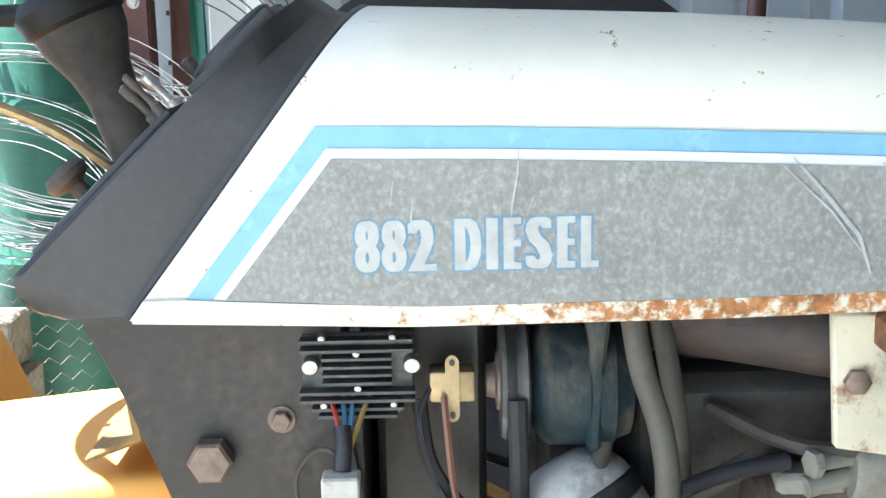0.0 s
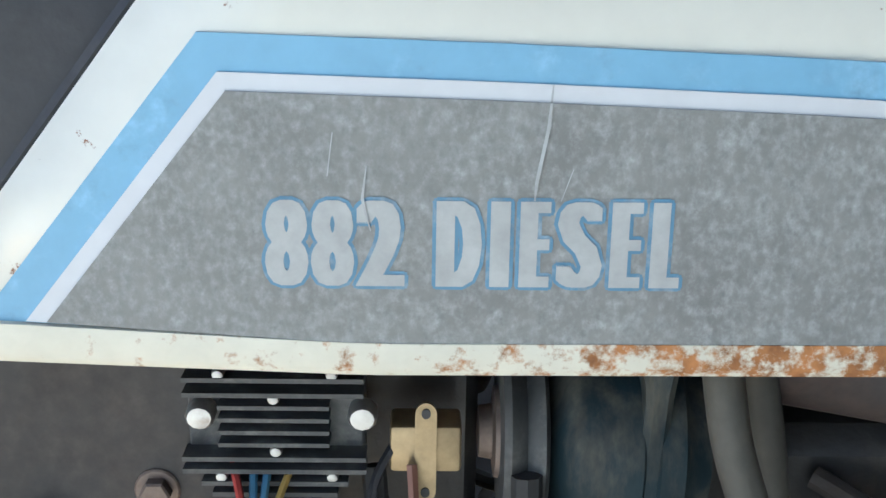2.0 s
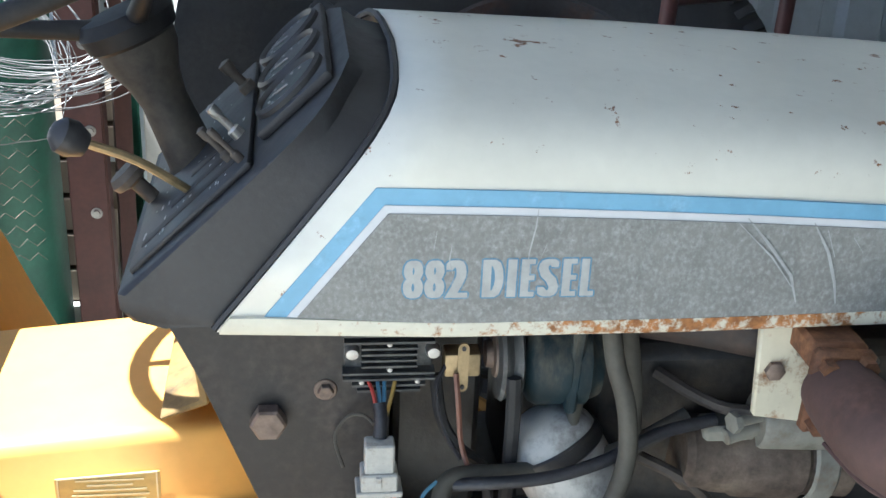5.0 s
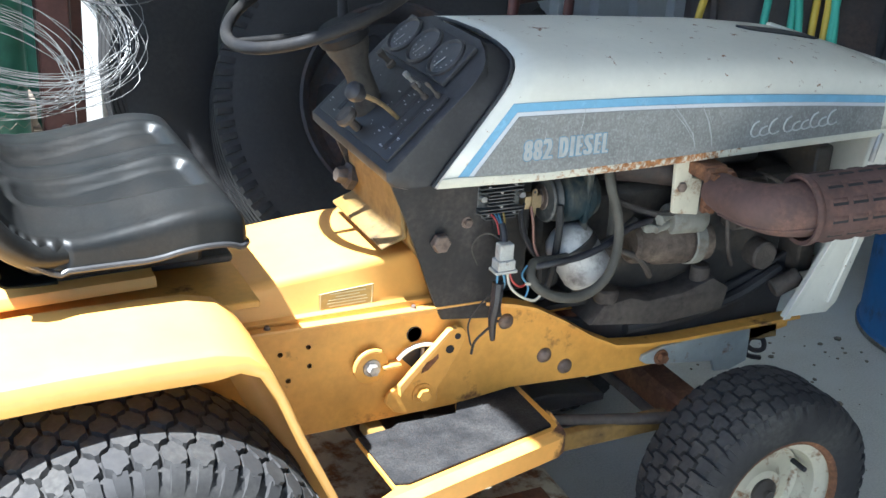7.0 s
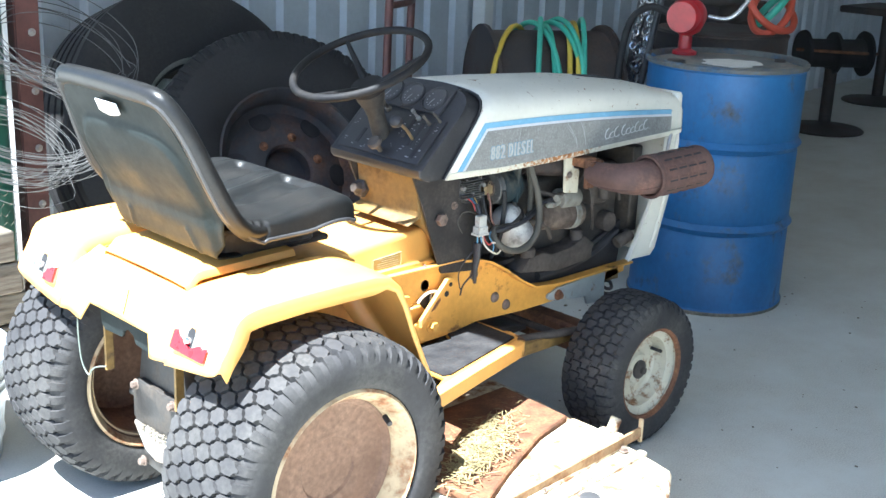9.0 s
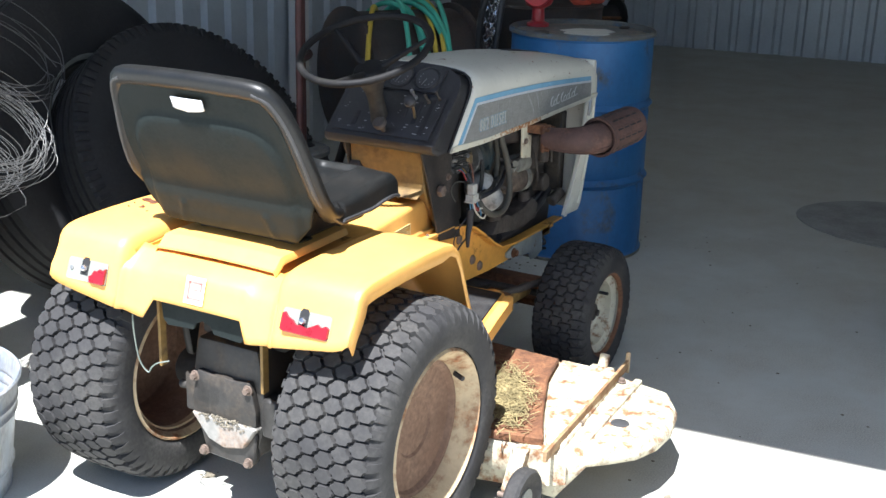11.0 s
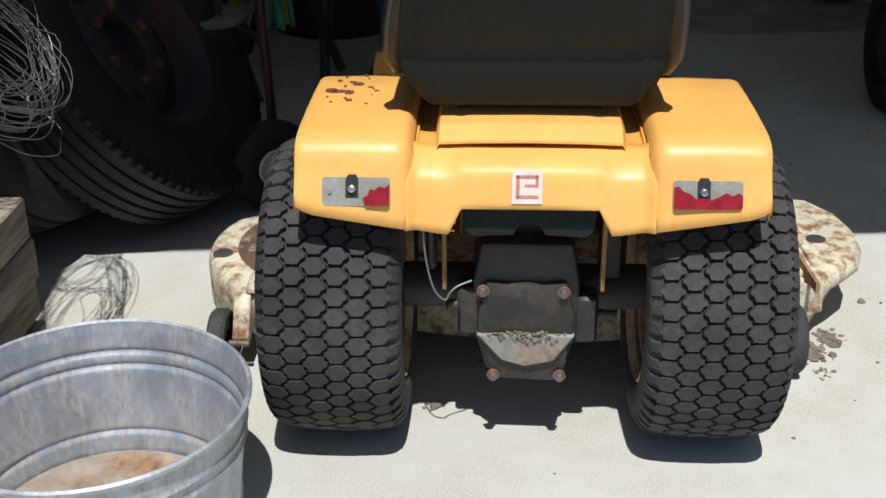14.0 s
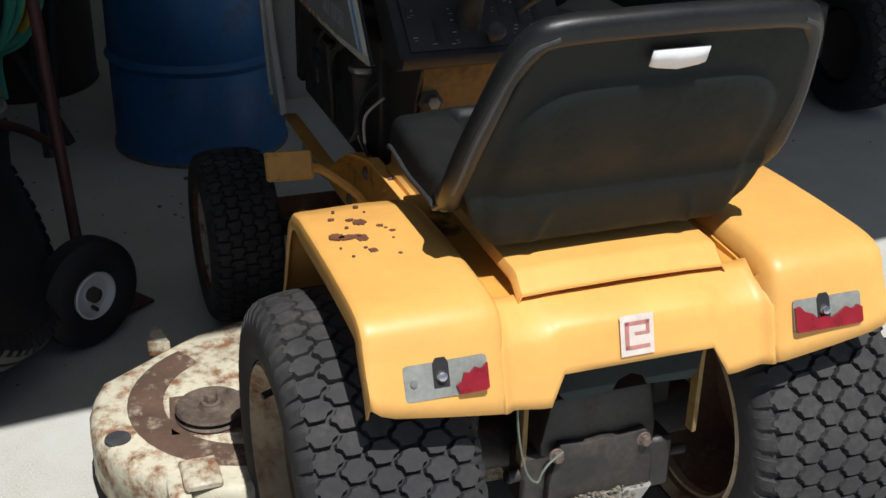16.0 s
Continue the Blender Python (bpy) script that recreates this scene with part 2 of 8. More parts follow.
    "plate_ink": mat("pale_plate_print", (0.60, 0.50, 0.28), 0.5, var=0.1),
    "lens": mat("red_lens_plastic", (0.26, 0.006, 0.014), 0.3, var=0.2, scale=40, fine=160, bump=0.05, coat=0.3),
    "lamp_grey": mat("grey_lamp_housing", (0.25, 0.258, 0.228), 0.55, var=0.2, scale=40, fine=160, bump=0.05),
    "seat_tag": mat("white_seat_tag", (0.75, 0.75, 0.75), 0.35, var=0.05),
    "grip": mat("black_grip_mat", (0.022, 0.022, 0.024), 0.8, var=0.45, scale=26, fine=260, bump=0.9, second=(0.055, 0.053, 0.052), amount=0.42, soft=0.2, blotch=14, spec=0.2),
    "grass": mat("dry_grass_clippings", (0.30, 0.24, 0.11), 0.9, var=0.45, scale=30, fine=160, bump=0.4),
    "concrete": mat("pale_concrete", (0.530, 0.535, 0.490), 0.8, var=0.05, scale=1.1, fine=220, bump=0.02, second=(0.445, 0.420, 0.355), amount=0.415, soft=0.22, blotch=3.2),
    "zinc": mat("galvanised_steel", (0.44, 0.49, 0.55), 0.45, 0.6, var=0.22, scale=14, fine=110, bump=0.06, second=(0.36, 0.34, 0.31), amount=0.44, soft=0.14, blotch=16, rough2=0.65, stretch=(1, 1, 0.4)),
    "zinc_floor": mat("rusty_tub_bottom", (0.36, 0.31, 0.25), 0.8, 0.2, var=0.25, scale=14, fine=60, bump=0.2, second=(0.24, 0.13, 0.06), amount=0.44, soft=0.12, blotch=9),
    "corrugated": mat("galvanised_wall_sheet", (0.56, 0.60, 0.64), 0.5, 0.35, var=0.12, scale=2, fine=50, bump=0.05),
    "blue_drum": mat("blue_drum_paint", (0.026, 0.125, 0.31), 0.5, var=0.25, scale=3, fine=50, bump=0.04, second=(0.085, 0.085, 0.075), amount=0.365, soft=0.07, blotch=7, coat=0.05, stretch=(1, 1, 0.75)),
    "drum_top": mat("dusty_drum_lid", (0.16, 0.17, 0.17), 0.75, var=0.25, scale=8, fine=60, bump=0.1, second=(0.28, 0.22, 0.16), amount=0.42, soft=0.15, blotch=8),
    "lid_ring": mat("dusty_grey_brown_rim", (0.115, 0.115, 0.105), 0.7, var=0.3, scale=10, fine=60, bump=0.1, second=(0.05, 0.10, 0.17), amount=0.40, soft=0.1, blotch=14),
    "paper": mat("torn_white_paper", (0.68, 0.67, 0.62), 0.8, var=0.12),
    "pump_red": mat("red_pump_paint", (0.40, 0.022, 0.03), 0.4, var=0.2, scale=14, coat=0.2),
    "pipe_red": mat("red_brown_tube", (0.075, 0.026, 0.022), 0.55, var=0.3, scale=16, bump=0.1),
    "hose_green": mat("green_garden_hose", (0.08, 0.42, 0.30), 0.5, var=0.15), "hose_yellow": mat("yellow_garden_hose", (0.55, 0.40, 0.05), 0.5, var=0.15), "hose_red": mat("orange_red_hose", (0.55, 0.09, 0.05), 0.5, var=0.15),
    "reel": mat("dark_reel_steel", (0.034, 0.029, 0.028), 0.6, var=0.3, scale=8, second=(0.075, 0.045, 0.032), amount=0.4, soft=0.15, blotch=6),
    "post_green": mat("green_post_paint", (0.030, 0.13, 0.09), 0.55, var=0.25, scale=10, second=(0.30, 0.35, 0.30), amount=0.3, soft=0.06, blotch=12),
    "post_red": mat("red_oxide_post", (0.095, 0.036, 0.030), 0.65, var=0.3, scale=10, second=(0.35, 0.25, 0.2), amount=0.28, soft=0.06, blotch=14),
    "post_white": mat("white_post_tip", (0.70, 0.71, 0.70), 0.55, var=0.1),
    # grimy yellow, its colour taken down further to look shaded
    "yellow_grime_shade": mat("grimy_shaded_yellow_paint", (0.3, 0.18, 0.045), 0.6, var=0.3, scale=9, fine=70, bump=0.15, second=(0.10, 0.065, 0.03), amount=0.46, soft=0.12, blotch=9),
    "floor_oval": mat("grey_floor_oval", (0.34, 0.34, 0.325), 0.8, var=0.3, scale=5),
    "wire": mat("bright_fence_wire", (0.21, 0.21, 0.205), 0.5, 0.6, var=0.15),
    "wood": mat("old_timber", (0.17, 0.135, 0.10), 0.8, var=0.3, scale=5, fine=60, bump=0.3, stretch=(1, 1, 0.15)),
    # weathered timber with sunlight put into its pale colour
    "wood_sunlit": mat("weathered_timber_sunlit", (0.36, 0.31, 0.235), 0.85, var=0.3, scale=9, fine=90, bump=0.4, second=(0.17, 0.125, 0.085), amount=0.44, soft=0.10, blotch=30, stretch=(0.12, 1, 1)),
    "white_post": mat("white_steel_frame", (0.70, 0.70, 0.67), 0.5, var=0.1, scale=6),
    "hub_white": mat("white_wheel_hub", (0.66, 0.67, 0.68), 0.45, var=0.1),
    "chrome": mat("bright_chain_steel", (0.6, 0.6, 0.62), 0.25, 0.95, var=0.2, scale=40),
    "dial": mat("dark_dial_face", (0.05, 0.05, 0.055), 0.4, var=0.2), "marking": mat("pale_panel_marking", (0.28, 0.28, 0.28), 0.5, var=0.15, scale=80),
    "debris": mat("dried_mud_clods", (0.20, 0.175, 0.13), 0.95, var=0.4, scale=40, fine=160, bump=0.6),
    "tie": mat("bare_wire_tie", (0.17, 0.20, 0.17), 0.5, 0.3, var=0.2),
    "axle_light": mat("chipped_pale_casting", (0.31, 0.30, 0.275), 0.75, var=0.25, scale=18, fine=80, bump=0.3, second=(0.20, 0.12, 0.07), amount=0.44, soft=0.12, blotch=18),
}


def glass():
    m = bpy.data.materials.new("gauge_glass")
    m.use_nodes = True
    b = m.node_tree.nodes["Principled BSDF"]
    b.inputs["Transmission Weight"].default_value, b.inputs["Roughness"].default_value, b.inputs["IOR"].default_value = 1.0, 0.03, 1.45
    return m


M["glass"] = glass()


# ---- mesh helpers ----
def thing(name, at, label, category, group="", kind=""):
    ob = new(name)
    ob.location = at
    ob.empty_display_size = 0.05
    return tagged(ob, label, category, group, kind)


def origin(ob):
    p = Vector((0, 0, 0))
    while ob:
        p += ob.location
        ob = ob.parent
    return p


def part(name, bm, material, parent=None, label="", smooth=True, kind=""):
    """Links a bmesh given in world metres as one mesh object under a thing or a part."""
    me = bpy.data.meshes.new(name)
    if parent:
        bmesh.ops.translate(bm, verts=bm.verts, vec=-origin(parent))
    bmesh.ops.recalc_face_normals(bm, faces=bm.faces)
    bm.to_mesh(me)
    bm.free()
    for m in material if isinstance(material, (list, tuple)) else [material]:
        me.materials.append(m)
    if smooth:
        me.shade_smooth()
        me.set_sharp_from_angle(angle=radians(38))
    ob = new(name, me)
    ob.parent = parent
    return tagged(ob, label, "", "", kind)


def single(name, bm, material, label, category, group="", kind="", smooth=True):
    """A thing that is one mesh, with its origin at its base."""
    co = [v.co for v in bm.verts]
    c = Vector(((min(p.x for p in co) + max(p.x for p in co)) / 2, (min(p.y for p in co) + max(p.y for p in co)) / 2, min(p.z for p in co)))
    bmesh.ops.translate(bm, verts=bm.verts, vec=-c)
    ob = part(name, bm, material, None, "", smooth)
    ob.location = c
    return tagged(ob, label, category, group, kind)


def box(bm, a, b, bevel=0.0, m=None, seg=1):
    r = bmesh.ops.create_cube(bm, size=1)
    vs = r["verts"]
    size, mid = [abs(b[i] - a[i]) for i in range(3)], [(a[i] + b[i]) / 2 for i in range(3)]
    bmesh.ops.scale(bm, vec=size, verts=vs)
    if bevel:
        es = list({e for v in vs for e in v.link_edges})
        r = bmesh.ops.bevel(bm, geom=es, offset=bevel, segments=seg, affect="EDGES", profile=0.5)
        vs = list({v for f in r["faces"] for v in f.verts} | {v for v in vs if v.is_valid})
        vs = list(connected(vs))
    bmesh.ops.translate(bm, vec=mid, verts=vs)
    if m is not None:
        bmesh.ops.transform(bm, matrix=m, verts=vs)
    return vs


def connected(vs):
    seen, todo = set(vs), list(vs)
    while todo:
        v = todo.pop()
        for e in v.link_edges:
            o = e.other_vert(v)
            if o not in seen:
                seen.add(o)
                todo.append(o)
    return seen


def prism(bm, pts, axis, a, b, bevel=0.0, seg=1):
    """A polygon drawn in the two other axes (in order), extruded along axis from a to b."""
    def co(p, h):
        q = list(p)
        q.insert(axis, h)
        return q
    va = [bm.verts.new(co(p, a)) for p in pts]
    vb = [bm.verts.new(co(p, b)) for p in pts]
    n = len(pts)
    fs = [bm.faces.new(va), bm.faces.new(vb[::-1])]
    for i in range(n):
        fs.append(bm.faces.new((va[i], vb[i], vb[(i + 1) % n], va[(i + 1) % n])))
    bmesh.ops.recalc_face_normals(bm, faces=fs)
    if bevel:
        es = list({e for f in fs for e in f.edges})
        bmesh.ops.bevel(bm, geom=es, offset=bevel, segments=seg, affect="EDGES", profile=0.5)
    return va + vb


def frame_of(d):
    d = Vector(d).normalized()
    u = d.cross(Vector((0, 0, 1)) if abs(d.z) < 0.9 else Vector((1, 0, 0))).normalized()
    return d, u, d.cross(u)


def lathe(bm, at, axis, profile, segs=32, close=False, start=0.0, sweep=360.0):
    """Turns (radius, height) pairs about the axis through at."""
    d, u, w = frame_of(axis)
    at = Vector(at)
    full = sweep >= 359.9
    n = segs if full else segs + 1
    rings = []
    for r, h in profile:
        if r < 1e-6:
            rings.append([bm.verts.new(at + d * h)])
        else:
            ring = []
            for i in range(n):
                a = radians(start + sweep * i / segs)
                ring.append(bm.verts.new(at + d * h + (u * math.cos(a) + w * math.sin(a)) * r))
            rings.append(ring)
    pairs = list(zip(rings, rings[1:])) + ([(rings[-1], rings[0])] if close else [])
    for p, q in pairs:
        m = segs
        for i in range(m):
            j = (i + 1) % n
            if len(p) == 1 and len(q) == 1:
                continue
            if len(p) == 1:
                bm.faces.new((p[0], q[i], q[j]))
            elif len(q) == 1:
                bm.faces.new((p[i], q[0], p[j]))
            else:
                bm.faces.new((p[i], q[i], q[j], p[j]))
    return rings


def cyl(bm, a, b, r, segs=20, bevel=0.0, r2=None):
    a, b = Vector(a), Vector(b)
    h, r2 = (b - a).length, r if r2 is None else r2
    e = bevel
    prof = [(0, 0), (r - e, 0), (r, e), (r2, h - e), (r2 - e, h), (0, h)] if e else [(0, 0), (r, 0), (r2, h), (0, h)]
    lathe(bm, a, b - a, prof, segs)


def curve_pts(pts, per=6, closed=False):
    p = [Vector(q) for q in pts]
    n = len(p)
    out = []
    for i in range(n if closed else n - 1):
        a, b, c, d = (p[(i - 1) % n], p[i], p[(i + 1) % n], p[(i + 2) % n]) if closed else (p[max(i - 1, 0)], p[i], p[i + 1], p[min(i + 2, n - 1)])
        for k in range(per):
            t = k / per
            out.append(0.5 * (2 * b + (c - a) * t + (2 * a - 5 * b + 4 * c - d) * t * t + (3 * b - a - 3 * c + d) * t ** 3))
    if not closed:
        out.append(p[-1])
    return out


def tube(bm, pts, r, segs=8, per=6, closed=False, straight=False):
    path = [Vector(q) for q in pts] if straight else curve_pts(pts, per, closed)
    n = len(path)
    rings, u = [], None
    for i, q in enumerate(path):
        d = (path[(i + 1) % n] - path[i - 1]) if closed or 0 < i < n - 1 else (path[1] - path[0] if i == 0 else path[-1] - path[-2])
        d = d.normalized()
        if u is None:
            _, u, _ = frame_of(d)
        u = (u - d * u.dot(d)).normalized()
        w = d.cross(u)
        rad = r(i / max(1, n - 1)) if callable(r) else r
        rings.append([bm.verts.new(q + (u * math.cos(2 * math.pi * k / segs) + w * math.sin(2 * math.pi * k / segs)) * rad) for k in range(segs)])
    for i in range(n if closed else n - 1):
        p, q = rings[i], rings[(i + 1) % n]
        for k in range(segs):
            bm.faces.new((p[k], p[(k + 1) % segs], q[(k + 1) % segs], q[k]))
    if not closed:
        bm.faces.new(rings[0][::-1]), bm.faces.new(rings[-1])


def grid(bm, rows, closed_u=False):
    """Faces between rows of points."""
    vs = [[bm.verts.new(p) for p in r] for r in rows]
    for a, b in zip(vs, vs[1:]):
        n = len(a)
        for i in range(n if closed_u else n - 1):
            bm.faces.new((a[i], a[(i + 1) % n], b[(i + 1) % n], b[i]))
    return vs


def thicken(ob, t, offset=-1.0):
    s = ob.modifiers.new("sheet", "SOLIDIFY")
    s.thickness, s.offset = t, offset
    return ob


def lerp_table(tab, x):
    if x <= tab[0][0]:
        return tab[0][1]
    for (a, p), (b, q) in zip(tab, tab[1:]):
        if x <= b:
            return p + (q - p) * (x - a) / (b - a)
    return tab[-1][1]


def reshape(obs, move):
    """Moves every vertex of some parts by a function of its place."""
    for ob in obs:
        o = origin(ob)
        for v in ob.data.vertices:
            v.co = move(v.co + o) - o


def family(ob):
    return [ob] + [q for c in ob.children for q in family(c)]


def hexbolt(name, at, axis, r, h, material, parent, label="", washer=True):
    bm = bmesh.new()
    d = Vector(axis).normalized()
    if washer:
        cyl(bm, Vector(at) - d * 0.001, Vector(at) + d * h * 0.25, r * 1.45, 18, 0.0008)
    lathe(bm, Vector(at) + d * h * 0.2, d, [(0, 0), (r, 0), (r, h * 0.75), (r * 0.86, h * 0.9), (0, h * 0.9)], 6)
    return part(name, bm, material, parent, label)


# ---- the shed and the ground ----
SHED = Matrix.Rotation(radians(5.2), 4, "Z")   # the shed stands slightly askew to the tractor


def ground():
    bm = bmesh.new()
    xs = [-300, -60, -12] + [-4 + i * 0.9 for i in range(17)] + [14, 60, 300]
    grid(bm, [[Vector((x, y, 0)) for y in xs] for x in xs])
    ob = part("ground", bm, M["concrete"], None, "pale worn concrete slab with faint stains", False, "structure")
    tagged(ob, category="floor")


def corrugated(name, a, b, h, label, t=0.025, pitch=0.19):
    """A wall of ribbed sheet from a to b (shed plan), h high; trapezoid ribs."""
    bm = bmesh.new()
    a, b = Vector((*a, 0)), Vector((*b, 0))
    d = (b - a)
    L = d.length
    d.normalize()
    nrm = Vector((-d.y, d.x, 0))
    pts = []
    s = 0.0
    while s < L:
        for f, o in ((0, 0), (0.55, 0), (0.66, t), (0.89, t)):
            if s + f * pitch <= L:
                pts.append(a + d * (s + f * pitch) + nrm * o)
        s += pitch
    pts.append(b.copy())
    lo = [SHED @ p for p in pts]
    hi = [SHED @ (p + Vector((0, 0, h))) for p in pts]
    grid(bm, [lo, hi])
    ob = part(name, bm, M["corrugated"], None, label, False, "structure")
    tagged(ob, category="wall")
    thicken(ob, 0.004, 0)
    return ob


def shed():
    corrugated("wall_left", (-0.33, 1.86), (8.6, 1.86), 2.75, "light grey corrugated steel shed wall")
    corrugated("wall_back", (8.6, 1.86), (8.6, -5.6), 2.75, "light grey corrugated steel shed wall")
    corrugated("wall_right", (8.6, -5.6), (-0.33, -5.6), 2.75, "light grey corrugated steel shed wall")
    bm = bmesh.new()
    box(bm, (-0.365, -5.75, 2.76), (8.75, 2.0, 2.84), 0, SHED)
    tagged(part("ceiling", bm, M["roof"], None, "grey steel shed roof over the doorway", False, "structure"), category="ceiling")
    bm = bmesh.new()
    box(bm, (-0.375, -5.75, 2.50), (-0.285, 2.0, 2.755), 0.004, SHED)
    tagged(part("trim", bm, M["white_post"], None, "white steel beam over the open doorway", True, "structure"), category="beam")


ground()
shed()

# ---- the garden tractor ----
tractor = thing("garden_tractor", (0, 0, 0), "yellow and white garden tractor with worn paint, parked on concrete", "tractor")
AX, WB = 0.06, 1.155        # rear axle, front axle
YC = -0.025                 # middle of the bonnet


def tyre_mesh(bm, at, r, rim, width, cols, count, lug_h, shoulder=True, spread=0.86, lugs=None, zed=False):
    """A turf tyre: rounded carcass with a staggered pattern of chevron blocks."""
    at = Vector(at)
    hw = width / 2
    prof = []
    for k in range(25):
        a = radians(-118 + 236 * k / 24)
        ca, sa = math.cos(a), math.sin(a)
        rr = rim + (r - rim) * (0.5 + 0.5 * math.copysign(abs(ca) ** 0.55, ca))
        hh = hw * math.copysign(abs(sa) ** 0.55, sa)
        prof.append((rr, hh))
    lathe(bm, at, (0, 1, 0), prof, 72)
    bm = bm if lugs is None else lugs

    def surf(y, ang, up):
        f = min(0.999, abs(y) / hw)
        rr = rim + (r - rim) * (0.5 + 0.5 * (1 - f ** (2 / 0.55)) ** (0.55 / 2))
        return at + Vector((math.cos(ang) * (rr + up), y, math.sin(ang) * (rr + up)))

    cw = 2 * hw * spread / cols
    shrink = 0.84 if zed else 0.885
    step = 2 * math.pi / count
    for c in range(cols):
        yc = -hw * spread + cw * (c + 0.5)
        for k in range(count):
            a0 = (k + (0.5 if c % 2 else 0)) * step
            hx, ha = cw * (0.62 if zed else 0.64), step * 0.50
            if zed:             # broad-footed blocks that hook into the next row
                out = [(-0.96 * hx, -0.92 * ha), (0.10 * hx, -1.0 * ha), (0.84 * hx, -0.90 * ha), (1.0 * hx, -0.26 * ha), (0.56 * hx, 0.02 * ha), (0.58 * hx, 0.86 * ha), (0.06 * hx, 1.0 * ha), (-0.50 * hx, 0.92 * ha), (-0.62 * hx, 0.12 * ha), (-1.0 * hx, -0.12 * ha)]
            else:               # six-sided blocks with a kink in each flank, locking into the next row
                out = [(-0.46 * hx, -0.93 * ha), (0.10 * hx, -0.98 * ha), (0.50 * hx, -0.86 * ha), (0.66 * hx, -0.46 * ha), (0.96 * hx, -0.22 * ha), (0.98 * hx, 0.12 * ha), (0.70 * hx, 0.34 * ha), (0.54 * hx, 0.88 * ha), (0.06 * hx, 0.96 * ha), (-0.44 * hx, 0.90 * ha), (-0.64 * hx, 0.42 * ha), (-0.98 * hx, 0.20 * ha), (-0.96 * hx, -0.14 * ha), (-0.68 * hx, -0.40 * ha)]
            wear = lug_h * (0.94 + 0.10 * math.sin(k * 2.1 + c * 1.7))
            top = [bm.verts.new(surf(yc + px * shrink, a0 + pa * shrink, wear)) for px, pa in out]
            low = [bm.verts.new(surf(yc + px, a0 + pa, -0.003)) for px, pa in out]
            bm.faces.new(top)
            for i in range(len(out)):
                j = (i + 1) % len(out)
                bm.faces.new((low[i], low[j], top[j], top[i]))
    if shoulder:
        for s in (-1, 1):
            for k in range(count):
                a0 = (k + 0.25 * (1 + s)) * step
                p = []
                for y, up in ((hw * spread * 0.99, lug_h * 0.95), (hw * 0.955, lug_h * 0.7), (hw * 0.992, lug_h * 0.2)):
                    p.append([surf(s * y, a0 - step * 0.30, up), surf(s * y, a0 + step * 0.22, up)])
                q = [[surf(s * y, a0 - step * 0.34, -0.006), surf(s * y, a0 + step * 0.26, -0.006)] for y in (hw * spread * 0.97, hw * 0.955, hw * 0.992)]
                vt = [[bm.verts.new(x) for x in row] for row in p]
                vq = [[bm.verts.new(x) for x in row] for row in q]
                for i in range(2):
                    bm.faces.new((vt[i][0], vt[i][1], vt[i + 1][1], vt[i + 1][0]))
                    for j in (0, 1):
                        bm.faces.new((vt[i][j], vt[i + 1][j], vq[i + 1][j], vq[i][j]))
                bm.faces.new((vt[0][0], vt[0][1], vq[0][1], vq[0][0])), bm.faces.new((vt[2][0], vt[2][1], vq[2][1], vq[2][0]))


def rear_wheel(side):
    y = 0.357 if side > 0 else -0.345
    at = (AX, y, 0.288)
    bm = bmesh.new()
    o = side
    # deep rim: the outer face is a flat rusty disc set inside a cream well
    lathe(bm, at, (0, o, 0), [(0.183, 0.126), (0.189, 0.121), (0.186, 0.108), (0.172, 0.102), (0.164, 0.06), (0.160, -0.05), (0.162, -0.10), (0.186, -0.108), (0.189, -0.121), (0.183, -0.126), (0.173, -0.112), (0.154, -0.06), (0.152, 0.05), (0.157, 0.088), (0.163, 0.094), (0.166, 0.104), (0.173, 0.112)], 56, True)
    wheel = part("wheel", bm, M["rim_tan"], tractor, "cream steel wheel with rusty centre")
    bm = bmesh.new()
    lathe(bm, at, (0, o, 0), [(0.154, 0.078), (0.147, 0.076), (0.140, 0.066), (0.07, 0.061), (0.065, 0.056), (0.03, 0.056), (0, 0.056)], 48)
    lathe(bm, at, (0, o, 0), [(0.154, 0.072), (0.136, 0.058), (0.06, 0.050), (0, 0.050)], 48)
    # brown lining laid over the inner barrel, darker than the rim paint
    inner = bmesh.new()
    lathe(inner, at, (0, o, 0), [(0.170, -0.110), (0.1515, -0.058), (0.1495, 0.048), (0.140, 0.054), (0.0, 0.047)], 48)
    part("inner_barrel", inner, M["wheel_rust"], wheel, "brown lining inside the wheel, darker than the rim")
    part("wheel_disc", bm, M["wheel_rust"], wheel, "evenly rusted brown wheel centre")
    bm = bmesh.new()
    lugs = bmesh.new()
    tyre_mesh(bm, at, 0.280, 0.172, 0.264, 6, 50, 0.0115, True, 0.87, lugs)
    ty = part("tyre", bm, M["rubber"], wheel, "worn black turf tyre with chevron blocks")
    part("tread", lugs, M["rubber"], ty, "rows of worn tread blocks", True, "stuff")
    bm = bmesh.new()
    a = radians(35)
    p = Vector(at) + Vector((math.cos(a) * 0.153, o * 0.088, math.sin(a) * 0.153))
    cyl(bm, p, p + Vector((-0.01, o * 0.028, -0.004)), 0.006, 10, 0.001)
    part("valve", bm, M["black"], wheel)


